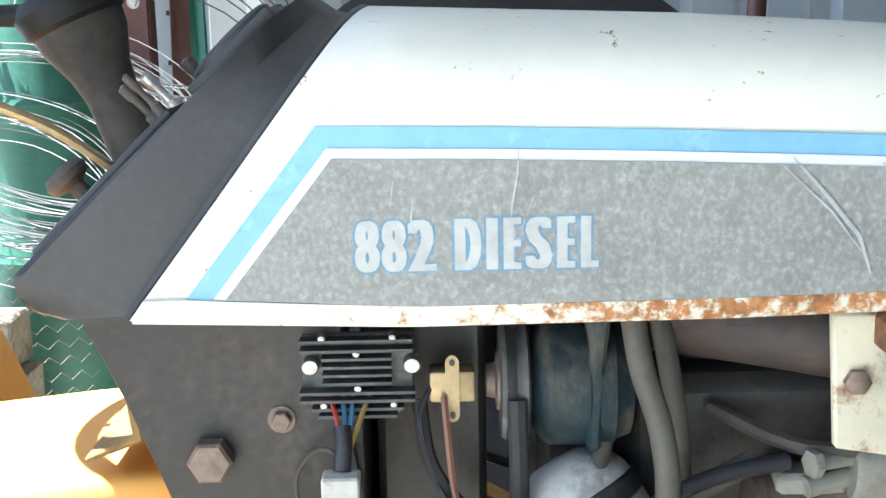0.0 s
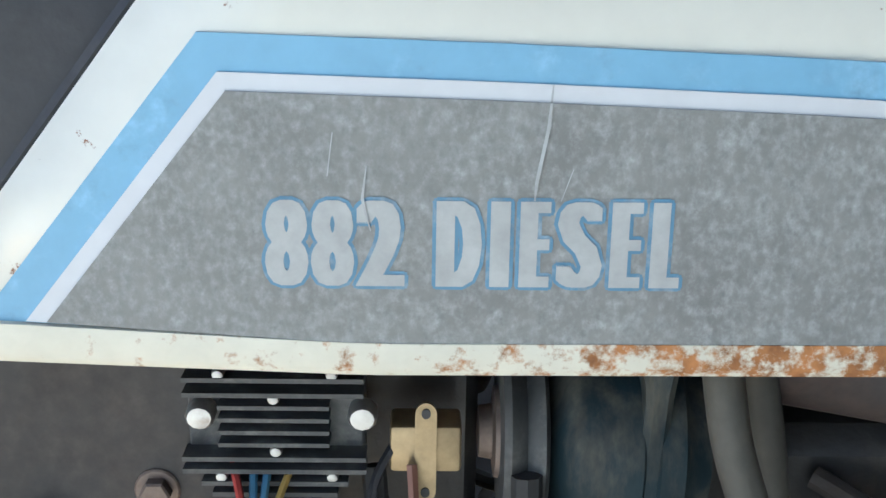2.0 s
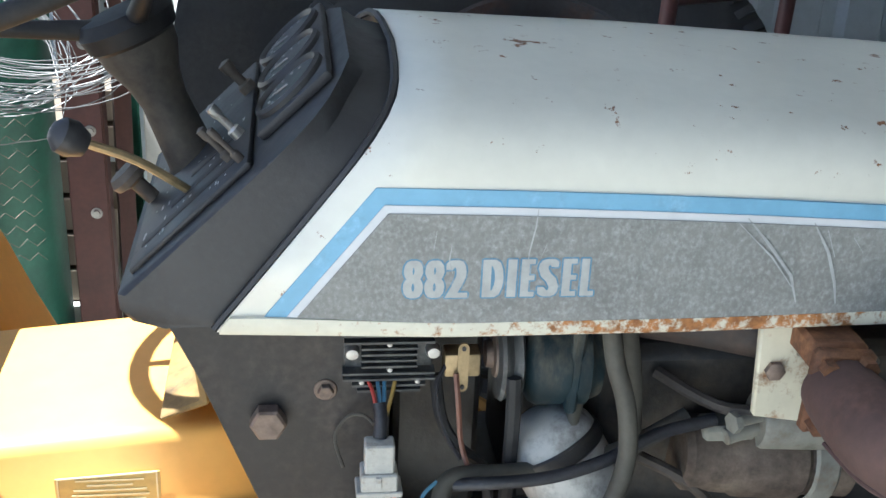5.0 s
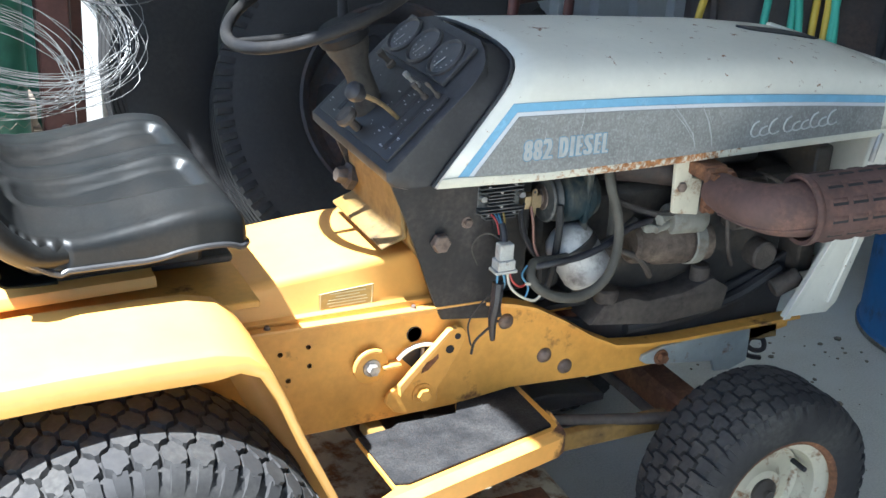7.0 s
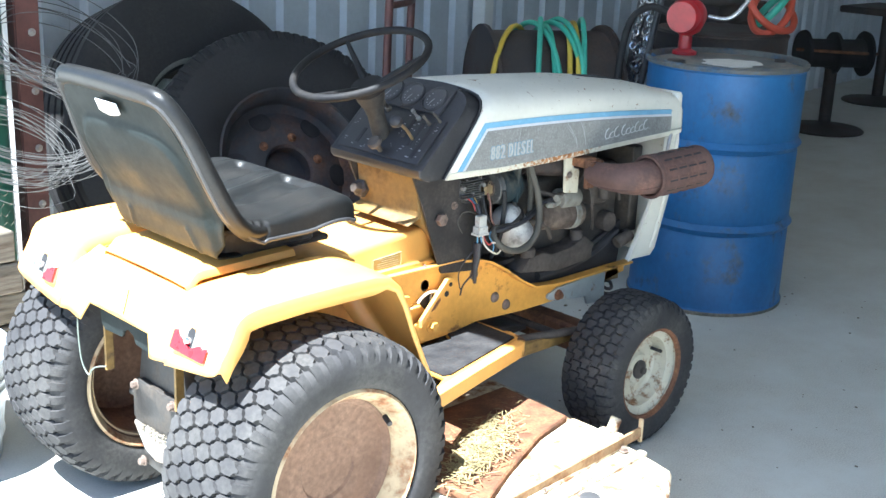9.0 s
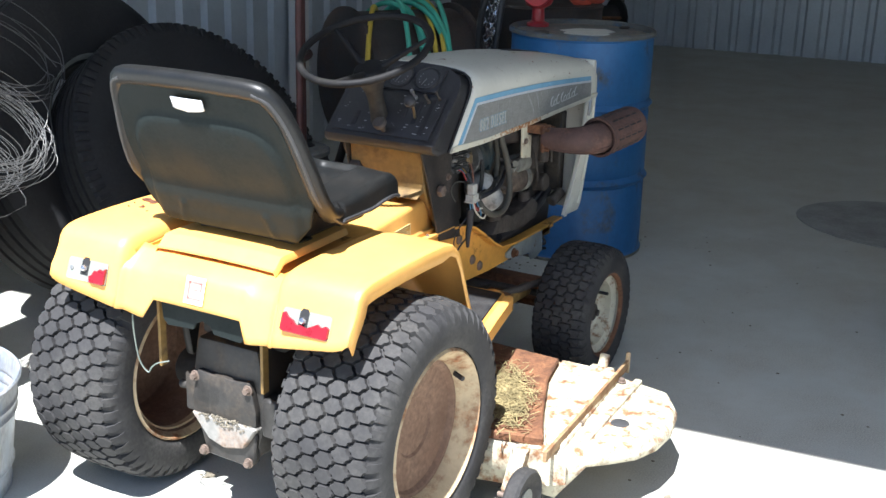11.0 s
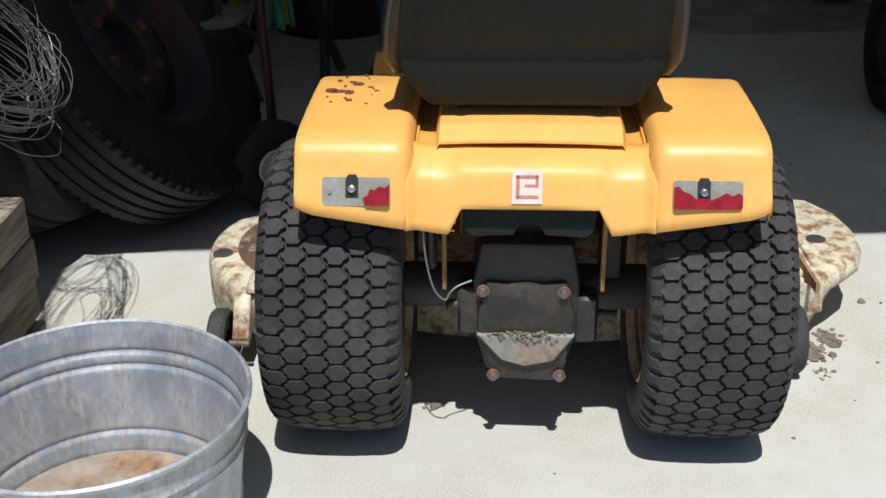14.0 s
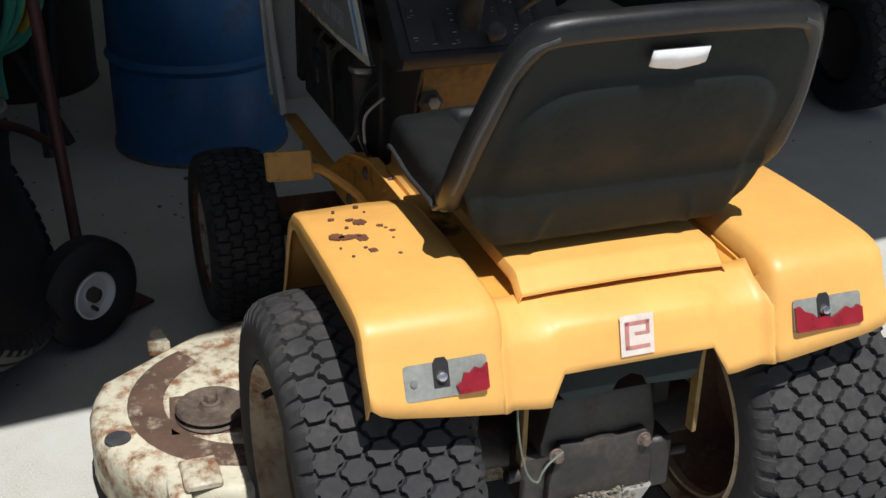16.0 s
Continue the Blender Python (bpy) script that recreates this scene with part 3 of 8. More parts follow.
def front_wheel(side):
    y = side * 0.338
    at = (WB + 0.006, y, 0.202)
    o = side
    bm = bmesh.new()
    lathe(bm, at, (0, o, 0), [(0.118, 0.070), (0.126, 0.072), (0.124, 0.060), (0.098, 0.052), (0.094, 0.0), (0.098, -0.05), (0.124, -0.060), (0.128, -0.072), (0.120, -0.074), (0.092, -0.05), (0.088, 0.02), (0.080, 0.012), (0.055, 0.014), (0.045, 0.020), (0.040, 0.030), (0.030, 0.032), (0, 0.032), (0, 0.026), (0.03, 0.024), (0.05, 0.008), (0.09, 0.008), (0.100, 0.046)], 48)
    wheel = part("wheel", bm, M["cream_clean"], tractor, "cream steel front wheel, rusty at the flange")
    bm = bmesh.new()
    lathe(bm, at, (0, o, 0), [(0.127, 0.066), (0.131, 0.074), (0.127, 0.079), (0.120, 0.076), (0.117, 0.068)], 48)
    part("rim_flange", bm, M["rust"], wheel, "rusted rim flange")
    bm = bmesh.new()
    lathe(bm, at, (0, o, 0), [(0.026, 0.028), (0.026, 0.038), (0.018, 0.042), (0.010, 0.044), (0.010, 0.052), (0, 0.053)], 20)
    part("hub_cap", bm, M["iron"], wheel, "dull steel hub")
    bm = bmesh.new()
    lugs = bmesh.new()
    tyre_mesh(bm, at, 0.197, 0.112, 0.168, 5, 44, 0.0088, True, 0.88, lugs, True)
    ty = part("tyre", bm, M["rubber"], wheel, "worn black turf tyre with small blocks")
    part("tread", lugs, M["rubber"], ty, "rows of small tread blocks", True, "stuff")
    bm = bmesh.new()
    a = radians(150 if o > 0 else 28)
    p = Vector(at) + Vector((math.cos(a) * 0.082, o * 0.016, math.sin(a) * 0.082))
    cyl(bm, p, p + Vector((0, o * 0.035, 0)), 0.005, 10, 0.001)
    part("valve", bm, M["black"], wheel)


for side in (1, -1):
    rear_wheel(side)
    front_wheel(side)


def smooth(a, b, x):
    t = max(0.0, min(1.0, (x - a) / (b - a)))
    return t * t * (3 - 2 * t)


# fenders and rear body
FEND = [(-0.200, 0.528), (-0.192, 0.556), (-0.180, 0.590), (-0.167, 0.626), (-0.160, 0.645), (-0.149, 0.658), (-0.133, 0.666), (-0.112, 0.670), (-0.09, 0.672), (0.0, 0.675), (0.10, 0.675), (0.18, 0.673), (0.222, 0.663), (0.250, 0.638), (0.270, 0.596), (0.300, 0.520), (0.345, 0.42), (0.380, 0.340), (0.388, 0.326)]


def loft_profile(bm, prof, section):
    """Sweeps a cross-section of (y, inward offset) along an (x, z) profile."""
    rows = []
    n = len(prof)
    for i, (x, z) in enumerate(prof):
        a, b = prof[max(0, i - 1)], prof[min(n - 1, i + 1)]
        t = Vector((b[0] - a[0], b[1] - a[1])).normalized()
        nx, nz = t.y, -t.x                   # inward
        rows.append([Vector((x + nx * o, y, z + nz * o)) for y, o in section(i / (n - 1), x, z)])
    grid(bm, rows)


def fender(side):
    bm = bmesh.new()

    def section(f, x, z):
        s = [(0.402, 0.040), (0.404, 0.022), (0.4038, 0.009), (0.4020, 0.0036), (0.398, 0.0010), (0.390, 0.0), (0.370, 0.0), (0.30, -0.002), (0.232, 0.0), (0.218, 0.002), (0.210, 0.009), (0.204, 0.022), (0.199, 0.05)]
        hem = smooth(0.17, 0.27, x)         # the hem thins out towards the front leg
        s = [(y, o * (1 - 0.62 * hem) if y > 0.40 else o) for y, o in s]
        if x > 0.255:
            k = min(1, (x - 0.255) / 0.13)
            s = [(0.402 - (0.402 - y) * (1 - 0.80 * k), o * (1 - 0.25 * k)) for y, o in s]
        return [(side * y, o) for y, o in s]
    prof = [(x, z + (0.006 if i == 0 else 0)) for i, (x, z) in enumerate(FEND)]
    loft_profile(bm, prof, section)
    for v in bm.verts:          # the hem hangs lower towards the middle
        if v.co.x < -0.17:
            v.co.z += (0.016 * (abs(v.co.y) - 0.29) / 0.1 + 0.012 * smooth(0.380, 0.404, abs(v.co.y))) * (1 if v.co.x < -0.185 else 0.4)
        elif v.co.x < -0.10 and abs(v.co.y) > 0.4005 and v.co.z < 0.60:        # its outer corner is rounded off
            v.co.z += 0.055 * (1 - max(0.0, (v.co.z - 0.50) / 0.10))
    ob = part("fender", bm, M["yellow"], tractor, "sun-faded yellow steel fender" if side < 0 else "sun-faded yellow steel fender with rust spots")
    thicken(ob, 0.003)
    # inner apron beside the wheel
    bm = bmesh.new()
    prism(bm, [(-0.160, 0.53), (-0.085, 0.64), (0.0, 0.645), (0.20, 0.645), (0.26, 0.60), (0.34, 0.42), (0.38, 0.34), (0.30, 0.34), (0.24, 0.48), (0.16, 0.575), (-0.10, 0.575)], 1, side * 0.197, side * 0.201)
    part("fender_apron", bm, M["yellow_worn"], tractor)
    return ob


for side in (1, -1):
    fender(side)


def rear_panel():
    bm = bmesh.new()
    # outline in (y, z) with the notch over the axle housing
    rows = []
    zs = [0.0, 0.12, 0.3, 0.5, 0.66, 0.72, 0.78, 0.84, 0.9, 0.95, 1.0]
    ys = [-0.213, -0.208, -0.203, -0.197, -0.189, -0.155, -0.140, -0.128, -0.118, -0.06, 0, 0.06, 0.118, 0.128, 0.140, 0.155, 0.189, 0.197, 0.203, 0.208, 0.213]
    for f in zs:
        row = []
        for y in ys:
            ay = abs(y)
            zb = 0.508 + 0.009 * max(0, ay - 0.15) / 0.06 if ay >= 0.14 else (0.550 if ay <= 0.118 else 0.508 + 0.042 * (0.14 - ay) / 0.022)
            zt = 0.640
            z = zb + (zt - zb) * f
            x = -0.182 + (z - 0.52) * 0.30 + (0.055 * (max(0, f - 0.62) / 0.38) ** 2)
            x += -0.012 * smooth(0.192, 0.214, ay)
            row.append(Vector((x, y, z + 0.008 * smooth(0.186, 0.213, ay) * max(0, f - 0.7) / 0.3)))
        rows.append(row)
    grid(bm, rows)
    ob = part("rear_panel", bm, M["yellow"], tractor, "yellow rear body panel with a cut-out")
    thicken(ob, 0.003)
    bm = bmesh.new()
    box(bm, (-0.105, -0.198, 0.622), (0.30, 0.198, 0.634), 0.002)
    part("seat_deck", bm, M["yellow_worn"], tractor, "yellow body deck under the seat")
    # seat support lid with an up-turned back lip
    bm = bmesh.new()
    pr = [(-0.108, 0.647), (-0.102, 0.649), (-0.082, 0.668), (-0.069, 0.670), (0.16, 0.675), (0.16, 0.671), (-0.068, 0.665), (-0.080, 0.663), (-0.101, 0.645), (-0.108, 0.643)]
    rows = []
    for y in (-0.164, -0.158, -0.10, 0, 0.10, 0.158, 0.164):
        rows.append([Vector((x, y, z - (0.010 if abs(y) > 0.16 else 0) + 0.004 * (1 - (y / 0.164) ** 2))) for x, z in pr])
    grid(bm, rows, True)
    bm.faces.new([v for v in bm.verts][:len(pr)]), bm.faces.new([v for v in bm.verts][-len(pr):])
    part("seat_lid", bm, M["yellow"], tractor, "yellow hinged seat lid with turned-down lip")


rear_panel()


# seat
def seat():
    ob = thing("bucket_seat", (0.12, 0, 0.672), "worn black vinyl bucket seat with raised back", "seat")
    # front skin: (x, z) from the front lip over the cushion and up the back
    prof = [(0.262, 0.738), (0.274, 0.752), (0.269, 0.778), (0.246, 0.794), (0.195, 0.797), (0.130, 0.786), (0.06, 0.777), (0.0, 0.782), (-0.034, 0.808), (-0.060, 0.860), (-0.088, 0.92), (-0.12, 0.975), (-0.145, 1.005), (-0.165, 1.016)]
    prof = [(p.x, p.z) for p in curve_pts([(x, 0, z) for x, z in prof], 14)]
    run = [0.0]                               # length along the profile from the front lip
    for p, q in zip(prof, prof[1:]):
        run.append(run[-1] + math.hypot(q[0] - p[0], q[1] - p[1]))
    bm = bmesh.new()
    rows = []
    n = len(prof)
    for i, (x, z) in enumerate(prof):
        f = i / (n - 1)
        hw = lerp_table([(0, 0.165), (0.03, 0.185), (0.07, 0.205), (0.11, 0.220), (0.17, 0.232), (0.3, 0.242), (0.55, 0.243), (0.7, 0.235), (0.82, 0.22), (0.92, 0.195), (1.0, 0.150)], f)
        a, b = prof[max(0, i - 1)], prof[min(n - 1, i + 1)]
        t = Vector((b[0] - a[0], b[1] - a[1])).normalized()
        nx, nz = -t.y, t.x
        if nz < 0:
            nx, nz = -nx, -nz
        if f > 0.5 and nx < 0:
            nx, nz = -nx, -nz
        back = smooth(0.50, 0.66, f)
        depth = min(0.050, max(0.0, z - 0.738)) * (1 - back) + (0.034 - 0.026 * smooth(0.80, 0.95, f)) * back
        row = []
        for k in range(97):
            u = -1 + 2 * k / 96
            au = abs(u)
            if au < 0.76:
                y, drop = hw * au / 0.76 * 0.905, 0.0
            else:                             # rounded shoulder, then a steep side wall
                w = (au - 0.76) / 0.24
                if w < 0.55:
                    q = w / 0.55 * math.pi / 2
                    y, drop = hw * (0.905 + 0.083 * math.sin(q)), 0.42 * depth * (1 - math.cos(q))
                else:
                    y, drop = hw * (0.988 + 0.012 * (w - 0.55) / 0.45), depth * (0.42 + 0.58 * (w - 0.55) / 0.45)
            c = au / 0.76
            # two long pressed recesses with rounded ends on the cushion, two on the back
            taper = 0.020 * smooth(0.10, 0.34, run[i])
            dy, dl = abs(y - 0.090 + taper * 0.3) - 0.062 + taper + 0.026, abs(run[i] - 0.215) - 0.135 + 0.026
            inside = 0.026 - math.hypot(max(dy, 0), max(dl, 0)) - min(max(dy, dl), 0)
            across = smooth(0.13, 0.20, c) * (1 - smooth(0.62, 0.69, c))
            pleat = 0.009 * (1 - smooth(0.60, 1.0, c)) * smooth(0.15, 0.3, f) - 0.018 * smooth(-0.004, 0.016, inside) * (1 - smooth(0.48, 0.60, f)) - 0.018 * across * smooth(0.56, 0.64, f) * (1 - smooth(0.82, 0.90, f))
            pleat -= 0.004 * (1 - smooth(0.04, 0.12, c)) * smooth(0.22, 0.3, f) * (1 - smooth(0.86, 0.95, f))
            if 0.48 < f < 0.64 and au > 0.72:  # gathers where the back folds up
                y -= 0.006 * (0.5 + 0.5 * math.sin(f * 230)) * smooth(0.72, 0.84, au) * (1 - smooth(0.92, 0.99, au)) * smooth(0.48, 0.50, f) * (1 - smooth(0.62, 0.64, f))
            o = pleat * smooth(0.05, 0.15, f)
            row.append(Vector((x + nx * (o - drop * back), math.copysign(y, u), z + nz * (o - drop * back) - drop * (1 - back))))
        rows.append(row)
    grid(bm, rows)
    c = part("cushion", bm, M["vinyl"], ob, "black vinyl cushion with pressed pleats")
    c.data.set_sharp_from_angle(angle=math.pi)
    thicken(c, 0.006, -1)
    # rolled edge round the back
    side = [(0.03, 0.222, 0.752), (-0.012, 0.232, 0.760), (-0.055, 0.241, 0.80), (-0.098, 0.234, 0.875), (-0.135, 0.215, 0.955), (-0.160, 0.195, 0.998), (-0.170, 0.165, 1.012)]
    loop = [(x, y, z) for x, y, z in side] + [(-0.175, 0.08, 1.016), (-0.176, 0, 1.017), (-0.175, -0.08, 1.016)] + [(x, -y, z) for x, y, z in side[::-1]]
    bm = bmesh.new()
    tube(bm, loop, 0.0185, 12, 5)
    part("edge_roll", bm, M["vinyl"], ob, "rolled black vinyl edge")
    # piping along the lower rim of the cushion and up the back
    edge = [r[-1] for r in rows[0:int(n * 0.55):5]] + [Vector((x - 0.014, y * 1.03, z - 0.004)) for x, y, z in side[2:]]
    rim = [Vector((p.x, -p.y, p.z)) for p in edge[::-1]] + [Vector((0.266, -0.09, 0.738)), Vector((0.267, 0, 0.738)), Vector((0.266, 0.09, 0.738))] + edge
    bm = bmesh.new()
    tube(bm, rim, 0.0045, 8, 3)
    part("piping", bm, M["piping"], ob, "grey plastic edge piping")
    # back shell: pressed panel, recessed at the top, domed below
    bm = bmesh.new()
    rows = []
    bp = [(-0.172, 1.004), (-0.163, 0.985), (-0.150, 0.955), (-0.135, 0.925), (-0.115, 0.885), (-0.092, 0.845), (-0.068, 0.805), (-0.060, 0.768), (-0.050, 0.740), (-0.042, 0.716), (-0.032, 0.702), (-0.01, 0.694), (0.04, 0.690)]
    bp = [(p.x, p.z) for p in curve_pts([(x, 0, z) for x, z in bp], 4)]
    for i, (x, z) in enumerate(bp):
        hw = lerp_table([(0.67, 0.10), (0.68, 0.145), (0.70, 0.175), (0.74, 0.215), (0.80, 0.236), (0.875, 0.226), (0.955, 0.208), (0.985, 0.194), (1.004, 0.165)], z)
        row = []
        for k in range(65):
            u = -1 + 2 * k / 64
            y = u * hw
            d = 1 - (abs(y) / (0.203 - 0.10 * max(0, z - 0.86))) ** 5 - (max(0, z - 0.80) / 0.152) ** 4 - (max(0, 0.80 - z) / 0.16) ** 4
            e = max(0, min(1, d * 2.6))
            o = 0.011 * e * e * (3 - 2 * e) + 0.006 * max(0, 1 - (abs(y) / 0.2) ** 2) * max(0, 1 - ((z - 0.82) / 0.13) ** 2)
            for yy in (-0.10, 0.10):
                o += 0.005 * math.exp(-((y - yy - (0.8 - z) * 0.25 * (1 if yy > 0 else -1)) / 0.007) ** 2) * (1 if 0.70 < z < 0.76 else 0)
            row.append(Vector((x - o * 0.85 - 0.002, y, z - o * 0.15 - 0.003)))
        rows.append(row)
    grid(bm, rows)
    plain_base = bmesh.new()
    box(plain_base, (-0.005, -0.135, 0.674), (0.235, 0.135, 0.735), 0.008)
    part("seat_base", plain_base, M["grease"], ob, "dark steel seat base")
    s = part("back_shell", bm, M["shell"], ob, "dull grey-black moulded seat shell")
    thicken(s, 0.004, 0)
    # maker's tag
    bm = bmesh.new()
    tag = []
    for y in (-0.040, -0.03, 0, 0.03, 0.040):
        bow = 0.004 * (1 - (y / 0.04) ** 2)
        tag.append([Vector((-0.1785, y, 0.984)), Vector((-0.1705, y, 0.964 - bow * 1.5))])
    grid(bm, tag)
    t = part("tag", bm, M["seat_tag"], ob, "small white tag on the seat back")
    thicken(t, 0.003, 0)
    # bracket
    bm = bmesh.new()
    box(bm, (0.0, -0.13, 0.668), (0.28, 0.13, 0.682), 0.004)
    part("bracket", bm, M["black_panel"], ob, "black steel seat bracket")


before = set(bpy.data.objects)
seat()
reshape([o for o in bpy.data.objects if o not in before and o.type == "MESH" and o.name.split(".")[0] in ("cushion", "edge_roll", "piping", "back_shell", "tag")], lambda p: Vector((p.x - max(0, p.z - 0.80) * 0.02, p.y - 0.006 * smooth(0.8, 0.95, p.z), p.z + max(0, p.z - 0.80) * 0.10)))


# frame rails, tunnel and dash tower
def chassis():
    for s in (1, -1):
        bm = bmesh.new()
        pts = [(0.14, 0.355), (0.40, 0.345), (0.66, 0.348), (0.77, 0.360), (0.94, 0.350), (1.06, 0.349), (1.10, 0.352), (1.19, 0.356), (1.31, 0.362), (1.385, 0.375), (1.385, 0.404), (1.22, 0.405), (1.097, 0.406), (1.03, 0.410), (0.965, 0.418), (0.91, 0.446), (0.85, 0.486), (0.79, 0.520), (0.75, 0.533), (0.70, 0.537), (0.30, 0.545), (0.22, 0.60), (0.14, 0.60)]
        prism(bm, pts, 1, s * 0.122, s * 0.130, 0.001)
        rail = part("frame_rail", bm, M["yellow_worn"], tractor, "chipped yellow steel frame rail")
        bm = bmesh.new()
        lip = [(0.30, 0.547), (0.70, 0.540), (0.75, 0.536), (0.79, 0.523), (0.85, 0.489), (0.91, 0.449), (0.965, 0.421), (1.03, 0.413), (1.097, 0.410), (1.22, 0.410), (1.385, 0.410)]
        rows = []
        for x, z in lip:
            w = 0.012 if x < 0.72 else 0.030
            rows.append([Vector((x, s * 0.128, z)), Vector((x, s * (0.130 + w), z + 0.001)), Vector((x, s * (0.130 + w), z - 0.005)), Vector((x, s * 0.128, z - 0.006))])
        grid(bm, rows, True)
        part("flange", bm, M["yellow_worn"], rail, "yellow flange, rusty along its edge")
        bm = bmesh.new()
        prism(bm, [(1.037, 0.366), (1.040, 0.376), (1.083, 0.388), (1.276, 0.398), (1.286, 0.396), (1.289, 0.321), (1.250, 0.308), (1.213, 0.311), (1.203, 0.336), (1.161, 0.340), (1.05, 0.357)], 1, s * 0.1305, s * 0.1385, 0.0015)
        part("side_plate", bm, M["plate_grey"], rail, "pale grey painted plate")
        for k, (x, z, r) in enumerate([(0.833, 0.412, 0.0145), (0.878, 0.382, 0.0145), (0.75, 0.492, 0.0145), (1.080, 0.366, 0.017), (1.262, 0.386, 0.006)]):
            bm = bmesh.new()
            c = Vector((x, s * 0.129, z))
            lathe(bm, c, (0, s, 0), [(r, -0.002), (r, 0.002), (r * 0.8, r * 0.45), (r * 0.4, r * 0.62), (0, r * 0.66)], 18)
            part("bolt", bm, M["bolt"], rail)
        if s < 0:
            # raised black discs stand for the shade in the holes
            for x, z, r in ((0.580, 0.497, 0.0125), (0.352, 0.500, 0.0035), (0.398, 0.506, 0.0035), (0.400, 0.472, 0.0035), (0.365, 0.452, 0.0035), (1.335, 0.392, 0.007)):
                bm = bmesh.new()
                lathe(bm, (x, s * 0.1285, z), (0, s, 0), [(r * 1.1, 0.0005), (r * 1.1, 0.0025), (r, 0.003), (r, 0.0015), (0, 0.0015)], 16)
                part("hole", bm, M["black"], rail, "black disc for the shade in a round hole")
    # tunnel cover in front of the seat, its foot a flat ledge on the rails
    for s in (-1, 1):
        bm = bmesh.new()
        prism(bm, [(0.24, 0.5475), (0.70, 0.5410), (0.70, 0.5450), (0.24, 0.5515)], 1, s * 0.1190, s * 0.1440, 0.0008)
        led = part("tunnel_ledge", bm, M["yellow"], tractor, "bright yellow foot flange of the tunnel cover")
        for x in (0.33, 0.575):
            hexbolt("bolt", (x, s * 0.133, 0.5510 - (x - 0.24) * 0.0141), (0, 0, 1), 0.004, 0.005, M["bolt"], led)
    bm = bmesh.new()
    half = [(0.128, 0.0), (0.128, 0.010), (0.120, 0.013), (0.1175, 0.020), (0.1165, 0.055), (0.1150, 0.062), (0.111, 0.0665), (0.104, 0.0685), (0.09, 0.069)]
    sec = [(-y, h) for y, h in half] + half[::-1]
    rows = []
    for x, dz, k in ((0.20, 0.0, 1.0), (0.30, 0.0, 1.0), (0.46, 0.012, 1.0), (0.62, 0.02, 1.0)):
        rows.append([Vector((x, y, 0.547 + h * (1 + dz * 5) + (dz if h > 0.04 else 0))) for y, h in sec])
    grid(bm, rows)
    t = part("tunnel_cover", bm, M["yellow"], tractor, "yellow steel tunnel cover ahead of the seat")
    thicken(t, 0.003)
    bm = bmesh.new()
    prism(bm, [(0.418, 0.556), (0.510, 0.562), (0.510, 0.594), (0.418, 0.588)], 1, -0.1195, -0.1155)
    pl = part("data_plate", bm, M["plate"], tractor, "small olive data plate with worn print")
    bm = bmesh.new()
    for i in range(5):
        w = (0.030, 0.020, 0.032, 0.034, 0.031)[i]
        zc = 0.5865 - 0.0052 * i
        prism(bm, [(0.466 - w, zc - 0.001), (0.466 + w, zc - 0.0003), (0.466 + w, zc + 0.0012), (0.466 - w, zc + 0.0005)], 1, -0.1205, -0.119)
    for x0, x1, z0, z1 in ((0.420, 0.508, 0.5575, 0.5588), (0.420, 0.508, 0.5895, 0.5908), (0.420, 0.4213, 0.558, 0.590), (0.5067, 0.508, 0.558, 0.590)):
        k = 0.065
        prism(bm, [(x0, z0 + (x0 - 0.45) * k), (x1, z0 + (x1 - 0.45) * k), (x1, z1 + (x1 - 0.45) * k), (x0, z1 + (x0 - 0.45) * k)], 1, -0.1205, -0.119)
    part("plate_print", bm, M["plate_ink"], pl, "worn lines of print")


chassis()


